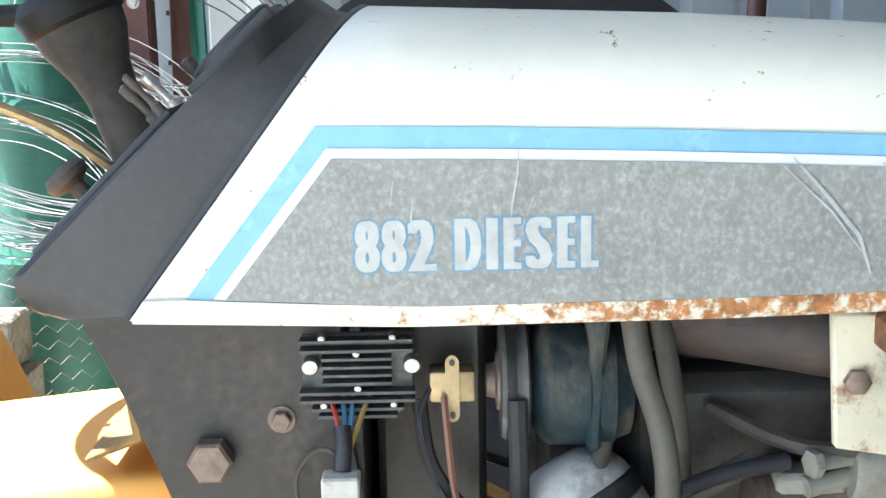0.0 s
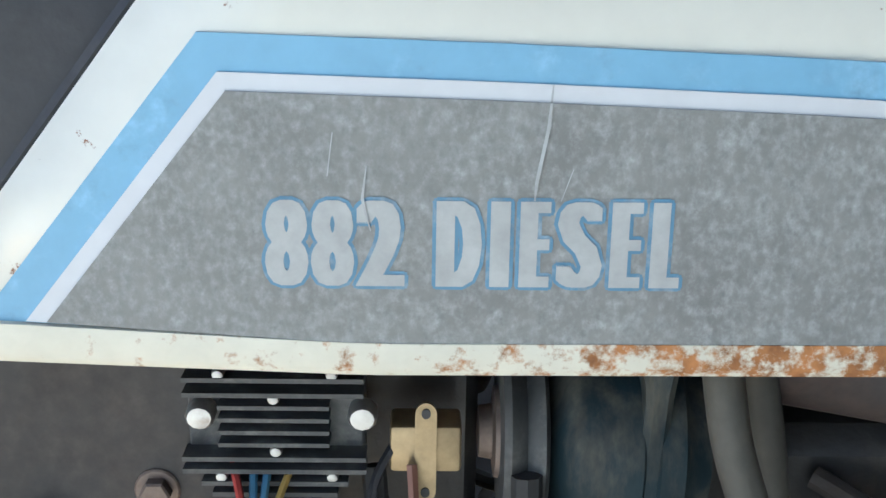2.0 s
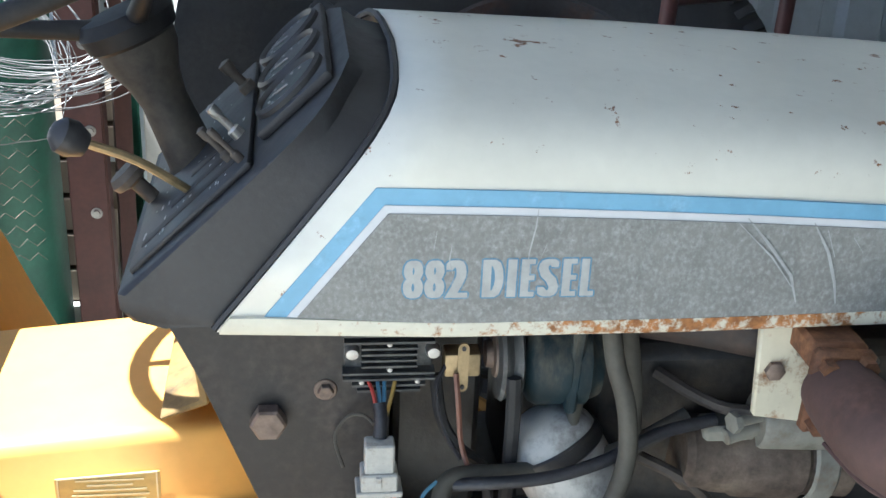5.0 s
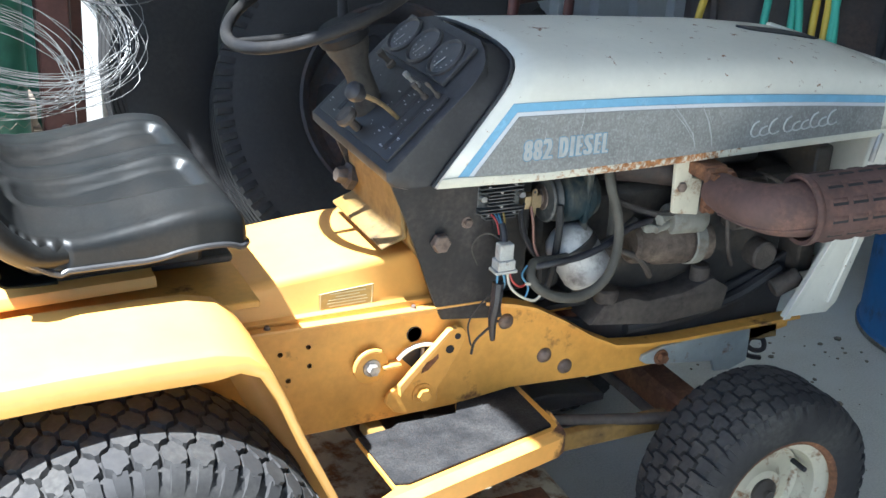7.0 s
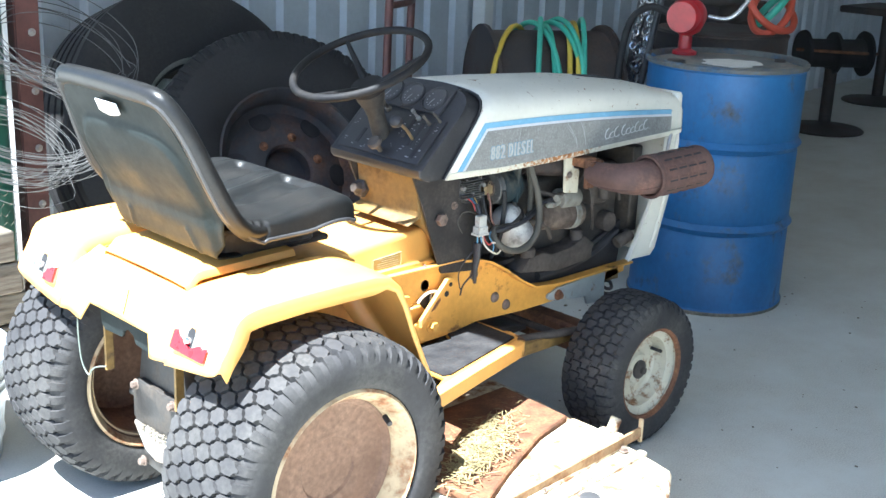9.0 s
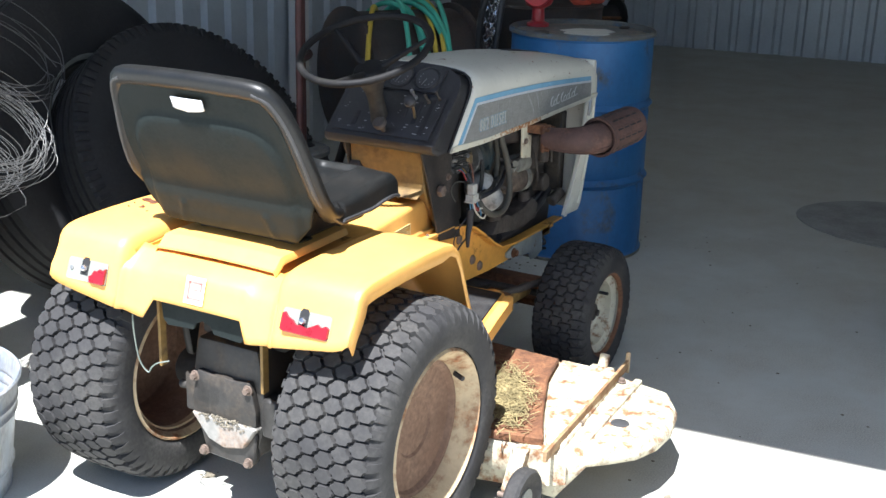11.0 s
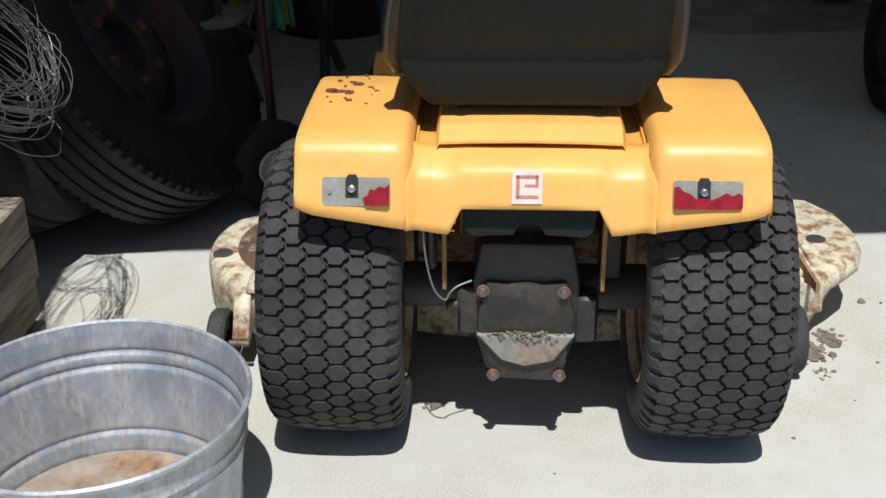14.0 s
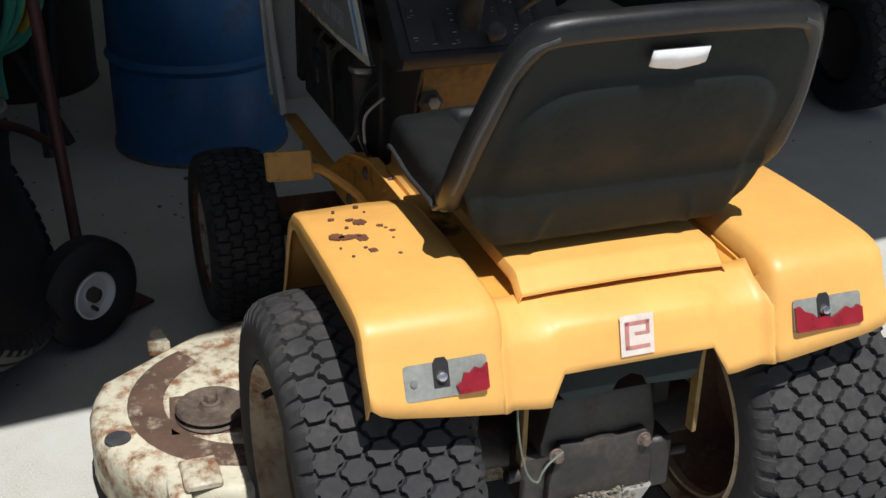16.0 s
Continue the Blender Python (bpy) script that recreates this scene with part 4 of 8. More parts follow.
def dash():
    # steel uprights
    for s in (1, -1):
        bm = bmesh.new()
        prism(bm, [(0.518, 0.775), (0.70, 0.775), (0.70, 0.70), (0.735, 0.508), (0.622, 0.522), (0.606, 0.555), (0.572, 0.645), (0.548, 0.708)], 1, YC + s * 0.118, YC + s * 0.112, 0.001)
        part("dash_side", bm, M["black_panel"], tractor, "scuffed black steel side panel")
    bm = bmesh.new()
    prism(bm, [(0.548, 0.80), (0.70, 0.80), (0.70, 0.56), (0.63, 0.56), (0.562, 0.66)], 1, YC - 0.105, YC + 0.105, 0.003)
    part("dash_core", bm, M["yellow_grime_shade"], tractor, "grimy yellow dash tower plate, darkened as in shade")
    for x, z, r, h in ((0.608, 0.663, 0.0160, 0.015), (0.657, 0.689, 0.0070, 0.007)):
        hexbolt("bolt", (x, YC - 0.118, z), (0, -1, 0), r, h, M["bolt"], tractor, "", r < 0.01)
    # plastic pod with a sloping instrument face
    bm = bmesh.new()
    pr = [(0.497, 0.790), (0.506, 0.780), (0.525, 0.774), (0.590, 0.776), (0.730, 0.940), (0.725, 0.955), (0.692, 0.967), (0.676, 0.973), (0.496, 0.803)]
    rows = []
    caps = ((0.162, 0.912, 0.006), (0.159, 0.930, 0.0), (0.152, 0.945, 0.0), (0.138, 0.956, 0.0), (0.115, 0.965, 0.0), (0.085, 0.980, 0.0))
    for y, cap, inn in [(-q, c, i) for q, c, i in caps] + [(q, c, i) for q, c, i in caps[::-1]]:
        row = []
        for x, z in pr:         # the upper corners are rounded like the bonnet's shoulders
            over = max(0.0, z - cap + (0.016 if x > 0.69 else 0))
            row.append(Vector((x - over + (inn if x < 0.55 else 0), YC + y, z - over)))
        rows.append(row)
    grid(bm, rows, True)
    vs = list(bm.verts)
    n = len(pr)
    bm.faces.new(vs[:n]), bm.faces.new(vs[-n:])
    pod = part("dash_pod", bm, M["black"], tractor, "black plastic instrument pod")
    # frame of the sloping face: f along the slope (0 low, 1 high), y across
    A, B = Vector((0.496, YC, 0.803)), Vector((0.675, YC, 0.976))
    nrm = Vector((-(B - A).z, 0, (B - A).x)).normalized()

    def face(f, y, up=0.0):
        p = A.lerp(B, f) + nrm * up
        return Vector((p.x, YC + y, p.z))

    def plate(name, f0, f1, y0, y1, up, material, parent, label="", bev=0.003):
        b = bmesh.new()
        lo = [face(f0, y0, -0.002), face(f0, y1, -0.002), face(f1, y1, -0.002), face(f1, y0, -0.002)]
        va = [b.verts.new(p) for p in lo]
        vb = [b.verts.new(p + nrm * (up + 0.002)) for p in lo]
        b.faces.new(va), b.faces.new(vb[::-1])
        for i in range(4):
            b.faces.new((va[i], vb[i], vb[(i + 1) % 4], va[(i + 1) % 4]))
        bmesh.ops.recalc_face_normals(b, faces=b.faces)
        if bev:
            bmesh.ops.bevel(b, geom=list(b.edges), offset=bev, segments=2, affect="EDGES", profile=0.5)
        return part(name, b, material, parent, label)

    plate("gauge_panel", 0.62, 0.93, -0.108, 0.128, 0.007, M["black"], pod, "raised black gauge panel")
    plate("control_panel", 0.05, 0.58, -0.143, 0.143, 0.0045, M["black"], pod, "black control panel with worn markings")
    for y in (-0.066, 0.012, 0.088):
        c = face(0.775, y, 0.006)
        b = bmesh.new()
        lathe(b, c, nrm, [(0.036, 0.0), (0.036, 0.005), (0.033, 0.0075), (0.031, 0.006), (0.0295, 0.003)], 32)
        g = part("gauge", b, M["black"], pod, "round black gauge")
        b = bmesh.new()
        lathe(b, c, nrm, [(0, 0.0035), (0.0305, 0.0035), (0.0305, 0.002), (0, 0.002)], 32)
        part("dial", b, M["dial"], g, "dark dial face")
        b = bmesh.new()
        d, u, w = frame_of(nrm)
        for k in range(9):
            a = radians(-40 + 220 * k / 8)
            q = c + nrm * 0.0042 + (u * math.cos(a) + w * math.sin(a)) * 0.021
            cyl(b, q - nrm * 0.0004, q + nrm * 0.0004, 0.0016, 6)
        tube(b, [c + nrm * 0.0045, c + nrm * 0.0045 + u * 0.006 + w * 0.017], 0.0009, 5, 2)
        part("dial_marks", b, M["marking"], g, "pale dial marks")
    # black strips for the shade in the slots, knobs and worn markings
    for f0, f1, y in ((0.10, 0.54, -0.112), (0.22, 0.50, -0.080), (0.12, 0.30, 0.085), (0.30, 0.52, -0.045)):
        plate("slot", f0, f1, y - 0.006, y + 0.006, 0.0056, M["rubber_and_hole"], pod, "", 0.001)
    rng = random.Random(4)
    b = bmesh.new()
    for _ in range(44):
        f, y = rng.uniform(0.08, 0.55), rng.choice((-0.128, -0.098, -0.062, -0.03, 0.055, 0.10, 0.125)) + rng.uniform(-0.006, 0.006)
        c = face(f, y, 0.0052)
        L, w = rng.uniform(0.0012, 0.0045), rng.uniform(0.0005, 0.0014)
        ax = (B - A).normalized()
        q = [c - ax * w + Vector((0, -L, 0)), c - ax * w + Vector((0, L, 0)), c + ax * w + Vector((0, L, 0)), c + ax * w + Vector((0, -L, 0))]
        b.faces.new([b.verts.new(p) for p in q])
    part("panel_marks", b, M["marking"], pod, "worn white panel markings", False, "stuff")
    c = face(0.30, -0.080, 0.004)
    tip = Vector((0.462, -0.140, 0.915))
    b = bmesh.new()
    tube(b, [c, c.lerp(tip, 0.5) + Vector((0.004, 0, 0.004)), tip], 0.0038, 8, 5)
    lv = part("lever", b, M["brass"], pod, "bare brassy control lever")
    b = bmesh.new()
    lathe(b, tip, tip - c, [(0, -0.016), (0.010, -0.013), (0.015, -0.002), (0.014, 0.008), (0.008, 0.014), (0, 0.016)], 18)
    part("knob", b, M["black"], lv, "black ball knob")
    for f, y, r, mm in ((0.56, 0.055, 0.008, "iron"), (0.53, -0.058, 0.006, "steel"), (0.50, -0.100, 0.005, "iron"), (0.55, -0.126, 0.004, "iron")):
        c = face(f, y, 0.004)
        b = bmesh.new()
        lathe(b, c, nrm, [(r, 0), (r, 0.008), (r * 0.6, 0.010), (r * 0.55, 0.022), (r * 0.8, 0.026), (r * 0.8, 0.034), (0, 0.036)], 16)
        part("switch", b, M[mm], pod, "small metal switch")
    c = face(0.10, -0.012, 0.006)
    b = bmesh.new()
    lathe(b, c, nrm, [(0.007, 0), (0.007, 0.020), (0.017, 0.024), (0.0185, 0.030), (0.015, 0.036), (0, 0.038)], 22)
    part("pull_knob", b, M["iron"], pod, "worn brown round pull knob")
    # knee cover bracket below the pod
    b = bmesh.new()
    prism(b, [(0.536, 0.785), (0.544, 0.785), (0.558, 0.670), (0.515, 0.655), (0.515, 0.660), (0.550, 0.674)], 1, YC - 0.108, YC + 0.108, 0.002)
    part("knee_plate", b, M["yellow_grime_shade"], tractor, "grimy yellow plate under the dash, darkened as in shade")
    b = bmesh.new()
    lathe(b, (0.546, 0.068, 0.705), (-0.9, 0, 0.2), [(0.024, 0), (0.024, 0.012), (0.017, 0.016), (0.012, 0.032), (0, 0.034)], 6)
    part("key_switch", b, M["iron"], tractor, "tarnished steel coupling below the dash")


dash()


def steering():
    hub = Vector((0.466, -0.008, 1.030))
    base = Vector((0.548, -0.003, 0.835))
    boss = Vector((0.494, -0.006, 0.968))
    d = (boss - base).normalized()
    bm = bmesh.new()
    lathe(bm, base - d * 0.06, d, [(0.032, 0), (0.031, 0.06), (0.023, 0.075), (0.0205, 0.135), (0.024, 0.155), (0.034, 0.180), (0.036, 0.196), (0, 0.20)], 24)
    part("steering_column", bm, M["boot"], tractor, "dark steering column with a brown boot")
    d = Vector((-0.40, 0, 0.92)).normalized()
    _, u, w = frame_of(d)
    R = 0.163
    bm = bmesh.new()
    tube(bm, [hub + (u * math.cos(2 * math.pi * k / 40) + w * math.sin(2 * math.pi * k / 40)) * R for k in range(40)], 0.0092, 12, 1, True)
    wheel = part("steering_wheel", bm, M["wheel_black"], tractor, "black three-spoke steering wheel")
    for a in (90, 210, 330):
        v = u * math.cos(radians(a)) + w * math.sin(radians(a))
        bm = bmesh.new()
        tube(bm, [boss + d * 0.004 + v * 0.018, boss.lerp(hub, 0.50) + v * 0.085, hub - d * 0.003 + v * (R - 0.006)], lambda f: 0.010 - 0.005 * f, 10, 5)
        part("spoke", bm, M["wheel_black"], wheel)
    bm = bmesh.new()
    lathe(bm, boss - d * 0.018, d, [(0.026, 0), (0.040, 0.010), (0.043, 0.024), (0.036, 0.034), (0, 0.038)], 28)
    part("hub", bm, M["wheel_black"], wheel, "black plastic wheel hub")


steering()


# bonnet
ZB = [(0.574, 0.775), (0.75, 0.7700), (0.95, 0.772), (1.2, 0.779), (1.49, 0.785)]
ZT = [(0.70, 0.968), (0.95, 0.958), (1.25, 0.938), (1.42, 0.918), (1.49, 0.900)]
XF = 1.492
HW = 0.180


def hood_pt(v, s):
    """v: section point (y, height fraction 0..1); s: 0 at the back, 1 at the front."""
    y, h = v
    xr = 0.571 + 0.148 * h
    x = xr + (XF - (0.020 * max(0, h - 0.6) / 0.4) - xr) * s
    zb, zt = lerp_table(ZB, x), lerp_table(ZT, x)
    return Vector((x, YC + y * (1 - 0.02 * s), zb + (zt - zb) * h))


def spread(p):
    """The bonnet's sides open a little towards the grille; its left side stands further from the instruments' middle."""
    k = 0.950 + 0.055 * (p.x - 0.58) / 0.91
    return Vector((p.x, YC + (p.y - YC) * (k if p.y < YC else k * 1.17), p.z))


def hood():
    half = [(HW, 0.0), (HW, 0.35), (HW, 0.66), (HW - 0.002, 0.74), (HW - 0.008, 0.82), (HW - 0.020, 0.89), (HW - 0.040, 0.94), (HW - 0.07, 0.968), (HW - 0.11, 0.986), (0.0, 1.0)]
    sec = [(-y, h) for y, h in half] + [(y, h) for y, h in half[-2::-1]]
    bm = bmesh.new()
    rows = [[hood_pt(v, s / 16) for v in sec] for s in range(17)]
    # front rolls down to the grille
    last = rows[-1]
    rows.append([p + Vector((0.010, 0, -0.012 if h > 0.5 else 0)) for p, (y, h) in zip(last, sec)])
    grid(bm, rows)
    h = part("hood", bm, M["white"], tractor, "cream-white steel bonnet with small rust chips")
    thicken(h, 0.004)
    # rear edge trim (dark gasket)
    bm = bmesh.new()
    tube(bm, [hood_pt((y * 0.972, h0 * 0.99), 0) + Vector((-0.002, 0, 0)) for y, h0 in sec], 0.0035, 6, 1, False, True)
    part("gasket", bm, M["black"], h, "black rubber gasket")
    for s in (1, -1):
        ys = YC + s * HW
        # folded bottom edge
        bm = bmesh.new()
        rows = []
        for k in range(61):
            x = 0.573 + (1.488 - 0.573) * k / 60
            z = lerp_table(ZB, x)
            xt = max(0.61, x + 0.009)
            rise = max(0.0, 0.7885 + (lerp_table(ZB, 0.75) + 0.0121 - 0.7885) * (xt - 0.61) / 0.14 - z - 0.0121) if xt < 0.75 else 0.0
            rows.append([Vector((x, ys - s * 0.012, z - 0.001)), Vector((x, ys + s * 0.0005, z - 0.002)), Vector((x, ys + s * 0.0034, z + 0.002)), Vector((x + 0.008, ys + s * 0.0036, z + 0.0118 + rise)), Vector((x + 0.009, ys - s * 0.004, z + 0.0131 + rise))])
        grid(bm, rows)
        part("hood_edge", bm, M["white_rust"], h, "rust-eaten lower edge of the bonnet")
        # decal: blue stripe, white line, grey field
        def zt(x):
            return 0.896 - 0.0165 * (x - 0.693) - 0.0488 * (x - 0.693) ** 2

        def slab(name, pts, a, b, material, label):
            bm = bmesh.new()
            prism(bm, pts, 1, ys + s * a, ys + s * b)
            return part(name, bm, material, h, label, False)

        def outline(dx, inset):
            # the slanted end moves in by dx, the top edge by inset; the bottom stays
            zl = lambda x: lerp_table(ZB, x) + 0.0116
            top = 0.895 - inset
            xs = 0.693 + dx - 0.80 * inset
            return [(xs - 0.80 * (top - 0.7885), 0.7885), (xs, zt(xs) - inset), *[(x, zt(x) - inset * (1 - 0.08 * (x - 0.7))) for x in (0.80, 0.90, 1.00, 1.10, 1.20, 1.30, 1.440)], (1.440, zl(1.44)), (1.2, zl(1.2)), (0.95, zl(0.95)), (0.75, zl(0.75))]
        slab("stripe", outline(0.0, 0.0), -0.002, 0.0012, M["decal_blue"], "sky-blue stripe")
        slab("line", outline(0.0175, 0.0135), -0.002, 0.0022, M["decal_white"], "white pinstripe")
        slab("field", outline(0.0255, 0.0200), -0.002, 0.0032, M["decal_grey"], "weathered grey decal field")
        lettering(h, s, ys + s * 0.0032)
    # the sides spread a little towards the grille
    bpy.context.view_layer.update()
    reshape(family(h), spread)


def glyph(char):
    """One letter of the built-in font as flat triangles, scaled to a box one wide and one high."""
    cu = bpy.data.curves.new("letters", "FONT")
    cu.body, cu.size, cu.resolution_u = char, 1.0, 3
    ob = bpy.data.objects.new("letters", cu)
    scene.collection.objects.link(ob)
    bpy.context.view_layer.update()
    me = bpy.data.meshes.new_from_object(ob.evaluated_get(bpy.context.evaluated_depsgraph_get()))
    bpy.data.objects.remove(ob)
    bpy.data.curves.remove(cu)
    xs, zs = [v.co.x for v in me.vertices], [v.co.y for v in me.vertices]
    pts = [((v.co.x - min(xs)) / (max(xs) - min(xs)), (v.co.y - min(zs)) / (max(zs) - min(zs))) for v in me.vertices]
    tris = [tuple(p.vertices) for p in me.polygons]
    bpy.data.meshes.remove(me)
    return pts, tris


GLYPHS = {c: glyph(c) for c in "82DIESL"}
# each letter with where it starts and ends along the bonnet, in thousandths
WORDS = (("8", 0, 14.8), ("8", 15.6, 30.4), ("2", 30.9, 47.6), ("D", 58.2, 73.8), ("I", 76.6, 83.3), ("E", 86.6, 97.0), ("S", 99.3, 115.0), ("E", 117.6, 128.2), ("L", 131.4, 141.7))


def letter(char, x0, x1, s, ys, up, grow, thick):
    """Heavy letter: the slim glyph laid side by side several times, spread by grow for the outline."""
    bm = bmesh.new()
    pts, tris = GLYPHS[char]
    w = (x1 - x0) - thick
    ring = [(0, 0)] if not grow else [(grow * math.cos(a * math.pi / 4), grow * math.sin(a * math.pi / 4)) for a in range(8)]
    n = 0
    for k in range(9):
        for dx, dz in ring:
            vs = []
            for px, pz in pts:
                lx = x0 + px * w + thick * k / 8 + dx
                if s > 0:
                    lx = 0.1417 - lx
                vs.append(bm.verts.new((0.7150 + lx * 1.070, ys + s * (up + n * 0.000002), 0.8045 + 0.0325 * pz + dz + 0.0010 * lx / 0.14)))
            n += 1
            for t in tris:
                bm.faces.new([vs[i] for i in t])
    return bm


def lettering(h, s, ys):
    for char, a, b in WORDS:
        a, b = a * 0.001, b * 0.001
        thick = 0.0052 if char == "I" else (0.0038 if char == "8" else 0.0046)
        o = part("letter_outline", letter(char, a, b, s, ys, 0.0002, 0.0013, thick), M["decal_ink"], h, "", False)
        part("letter", letter(char, a, b, s, ys, 0.0006, 0.0, thick), M["decal_text"], o, "", False)
    # flowing maker's script, drawn as plain slanted strokes
    x = 1.150
    for k in range(9):
        if k == 3:
            x += 0.012
        hh = 0.030 if k in (0, 2, 3, 6, 8) else 0.018
        yv = ys + s * 0.0004
        z0 = 0.806 + 0.001 * k
        pts = [(x + 0.012, yv, z0 + hh * 0.9), (x + 0.002, yv, z0 + hh * 0.7), (x - 0.002, yv, z0 + hh * 0.25), (x + 0.006, yv, z0), (x + 0.019, yv, z0 + 0.004)]
        bm = bmesh.new()
        tube(bm, pts, 0.0016, 5, 4)
        part("script_stroke", bm, M["decal_script"], h)
        x += 0.019
    # scratches through the print
    if s < 0:
        for pts, w in (([(0.8175, 0.880), (0.8165, 0.865), (0.813, 0.845), (0.8125, 0.838)], 0.0014), ([(0.826, 0.850), (0.822, 0.838)], 0.0012), ([(0.985, 0.872), (1.005, 0.850), (1.028, 0.822), (1.036, 0.798)], 0.0026), ([(0.978, 0.868), (1.010, 0.838), (1.030, 0.812)], 0.0016),
                       ([(1.040, 0.868), (1.056, 0.842), (1.066, 0.815), (1.070, 0.796)], 0.0026), ([(1.052, 0.862), (1.062, 0.838)], 0.0018), ([(0.740, 0.862), (0.738, 0.846)], 0.0013), ([(0.752, 0.850), (0.7505, 0.838), (0.7535, 0.826)], 0.0011), ([(1.075, 0.855), (1.085, 0.842)], 0.0014)):
            bm = bmesh.new()
            up, dn = [], []
            for i, (px, pz) in enumerate(pts):
                e = w * (0.35 if i in (0, len(pts) - 1) else 1) / 2
                up.append(bm.verts.new((px + e, ys - 0.0011, pz + e * 0.4)))
                dn.append(bm.verts.new((px - e, ys - 0.0011, pz - e * 0.4)))
            for i in range(len(pts) - 1):
                bm.faces.new((up[i], up[i + 1], dn[i + 1], dn[i]))
            part("scratch", bm, M["scuff"], h, "pale scratch", False)


hood()

# engine bay
def plain(name, fill, material, parent, label="", smooth=True):
    bm = bmesh.new()
    fill(bm)
    return part(name, bm, material, parent, label, smooth)


def engine_bay():
    eng = plain("engine", lambda b: (
        box(b, (0.90, -0.105, 0.47), (1.36, 0.11, 0.70), 0.012)), M["grease"], tractor, "oily dark diesel engine block")
    plain("cylinder_head", lambda b: box(b, (0.93, -0.075, 0.701), (1.30, 0.08, 0.745), 0.012), M["grease"], eng, "oily dark cylinder head")
    plain("flywheel_housing", lambda b: box(b, (0.84, -0.06, 0.50), (0.899, 0.09, 0.74), 0.01), M["grease"], eng)
    # sump rail and mount ahead of the frame
    plain("mount", lambda b: (
        prism(b, [(0.90, 0.470), (0.93, 0.505), (0.985, 0.512), (1.02, 0.500), (1.10, 0.505), (1.16, 0.525), (1.20, 0.500), (1.19, 0.455), (1.05, 0.448)], 1, -0.158, -0.09, 0.006, 2),
        cyl(b, (0.945, -0.135, 0.50), (0.945, -0.135, 0.528), 0.022, 18, 0.004),
        cyl(b, (1.145, -0.135, 0.51), (1.145, -0.135, 0.545), 0.018, 18, 0.004)), M["iron"], eng, "grimy cast engine mount")
    plain("shroud", lambda b: (prism(b, [(0.86, 0.40), (1.36, 0.40), (1.385, 0.545), (1.32, 0.512), (1.21, 0.476), (1.10, 0.470), (0.90, 0.466), (0.86, 0.475)], 1, -0.120, -0.108, 0.002), tube(b, [(1.00, -0.128, 0.436), (1.12, -0.130, 0.440), (1.24, -0.128, 0.462), (1.34, -0.126, 0.505)], 0.012, 8, 5)), M["black"], eng, "black plastic lower shroud")
    # injector pump, rocker cover and pipes deeper inside
    plain("rocker_cover", lambda b: box(b, (0.98, -0.06, 0.745), (1.28, 0.07, 0.785), 0.014, None, 3), M["iron"], eng)
    plain("manifold", lambda b: (tube(b, [(0.92, -0.115, 0.755), (0.99, -0.122, 0.745), (1.06, -0.135, 0.735), (1.10, -0.138, 0.73)], 0.030, 14, 6), box(b, (0.955, -0.15, 0.745), (0.985, -0.105, 0.768), 0.006)), M["reel"], eng, "brown rusted exhaust manifold")
    plain("fuel_pump", lambda b: (box(b, (1.20, -0.14, 0.60), (1.27, -0.08, 0.70), 0.008), cyl(b, (1.235, -0.15, 0.62), (1.235, -0.15, 0.70), 0.017, 14, 0.003), cyl(b, (1.29, -0.14, 0.54), (1.29, -0.10, 0.54), 0.028, 18, 0.004), cyl(b, (1.31, -0.15, 0.475), (1.36, -0.16, 0.50), 0.018, 14, 0.003)), M["iron"], eng, "greasy fuel pump")
    for pts, r in (([(1.19, -0.11, 0.70), (1.17, -0.15, 0.66), (1.18, -0.16, 0.58), (1.22, -0.13, 0.53)], 0.004), ([(1.26, -0.11, 0.70), (1.30, -0.14, 0.68), (1.32, -0.14, 0.60)], 0.004), ([(0.96, -0.11, 0.68), (1.02, -0.15, 0.662), (1.10, -0.15, 0.67), (1.16, -0.13, 0.70)], 0.006), ([(0.94, -0.12, 0.60), (0.99, -0.15, 0.585), (1.03, -0.14, 0.54)], 0.006)):
        plain("fuel_line", lambda b: tube(b, pts, r, 8, 6), M["iron"], eng)
    # starter motor with solenoid
    st = plain("starter", lambda b: (lathe(b, (0.985, -0.125, 0.602), (1, 0, -0.09), [(0, 0), (0.030, 0), (0.036, 0.006), (0.037, 0.05), (0.040, 0.055), (0.040, 0.115), (0.036, 0.12), (0.036, 0.165), (0.028, 0.17), (0, 0.17)], 28)), M["starter"], eng, "rust-streaked starter motor")
    plain("solenoid", lambda b: (lathe(b, (1.050, -0.140, 0.645), (1, 0, -0.06), [(0, 0), (0.025, 0), (0.0275, 0.004), (0.0275, 0.070), (0.024, 0.075), (0, 0.075)], 26), cyl(b, (1.052, -0.145, 0.640), (1.018, -0.152, 0.634), 0.008, 10, 0.001), cyl(b, (1.052, -0.15, 0.655), (1.022, -0.160, 0.655), 0.006, 10, 0.001), cyl(b, (1.024, -0.160, 0.655), (1.018, -0.162, 0.655), 0.010, 6), box(b, (1.0, -0.15, 0.625), (1.05, -0.12, 0.642), 0.004)), M["can"], st, "dull solenoid can")
    plain("band", lambda b: lathe(b, (1.105, -0.125, 0.592), (1, 0, -0.09), [(0.0405, 0), (0.043, 0.003), (0.043, 0.022), (0.0405, 0.025)], 28), M["can"], st)
    # alternator with pulley
    al = plain("alternator", lambda b: lathe(b, (0.812, -0.092, 0.7115), (1, 0, 0), [(0, 0), (0.034, 0.0), (0.040, 0.004), (0.050, 0.010), (0.0535, 0.016), (0.0535, 0.044), (0.050, 0.047), (0.049, 0.050), (0.0545, 0.052), (0.0545, 0.064), (0.050, 0.067), (0.046, 0.078), (0, 0.08)], 40), M["teal"], eng, "grimy teal-painted dynamo")
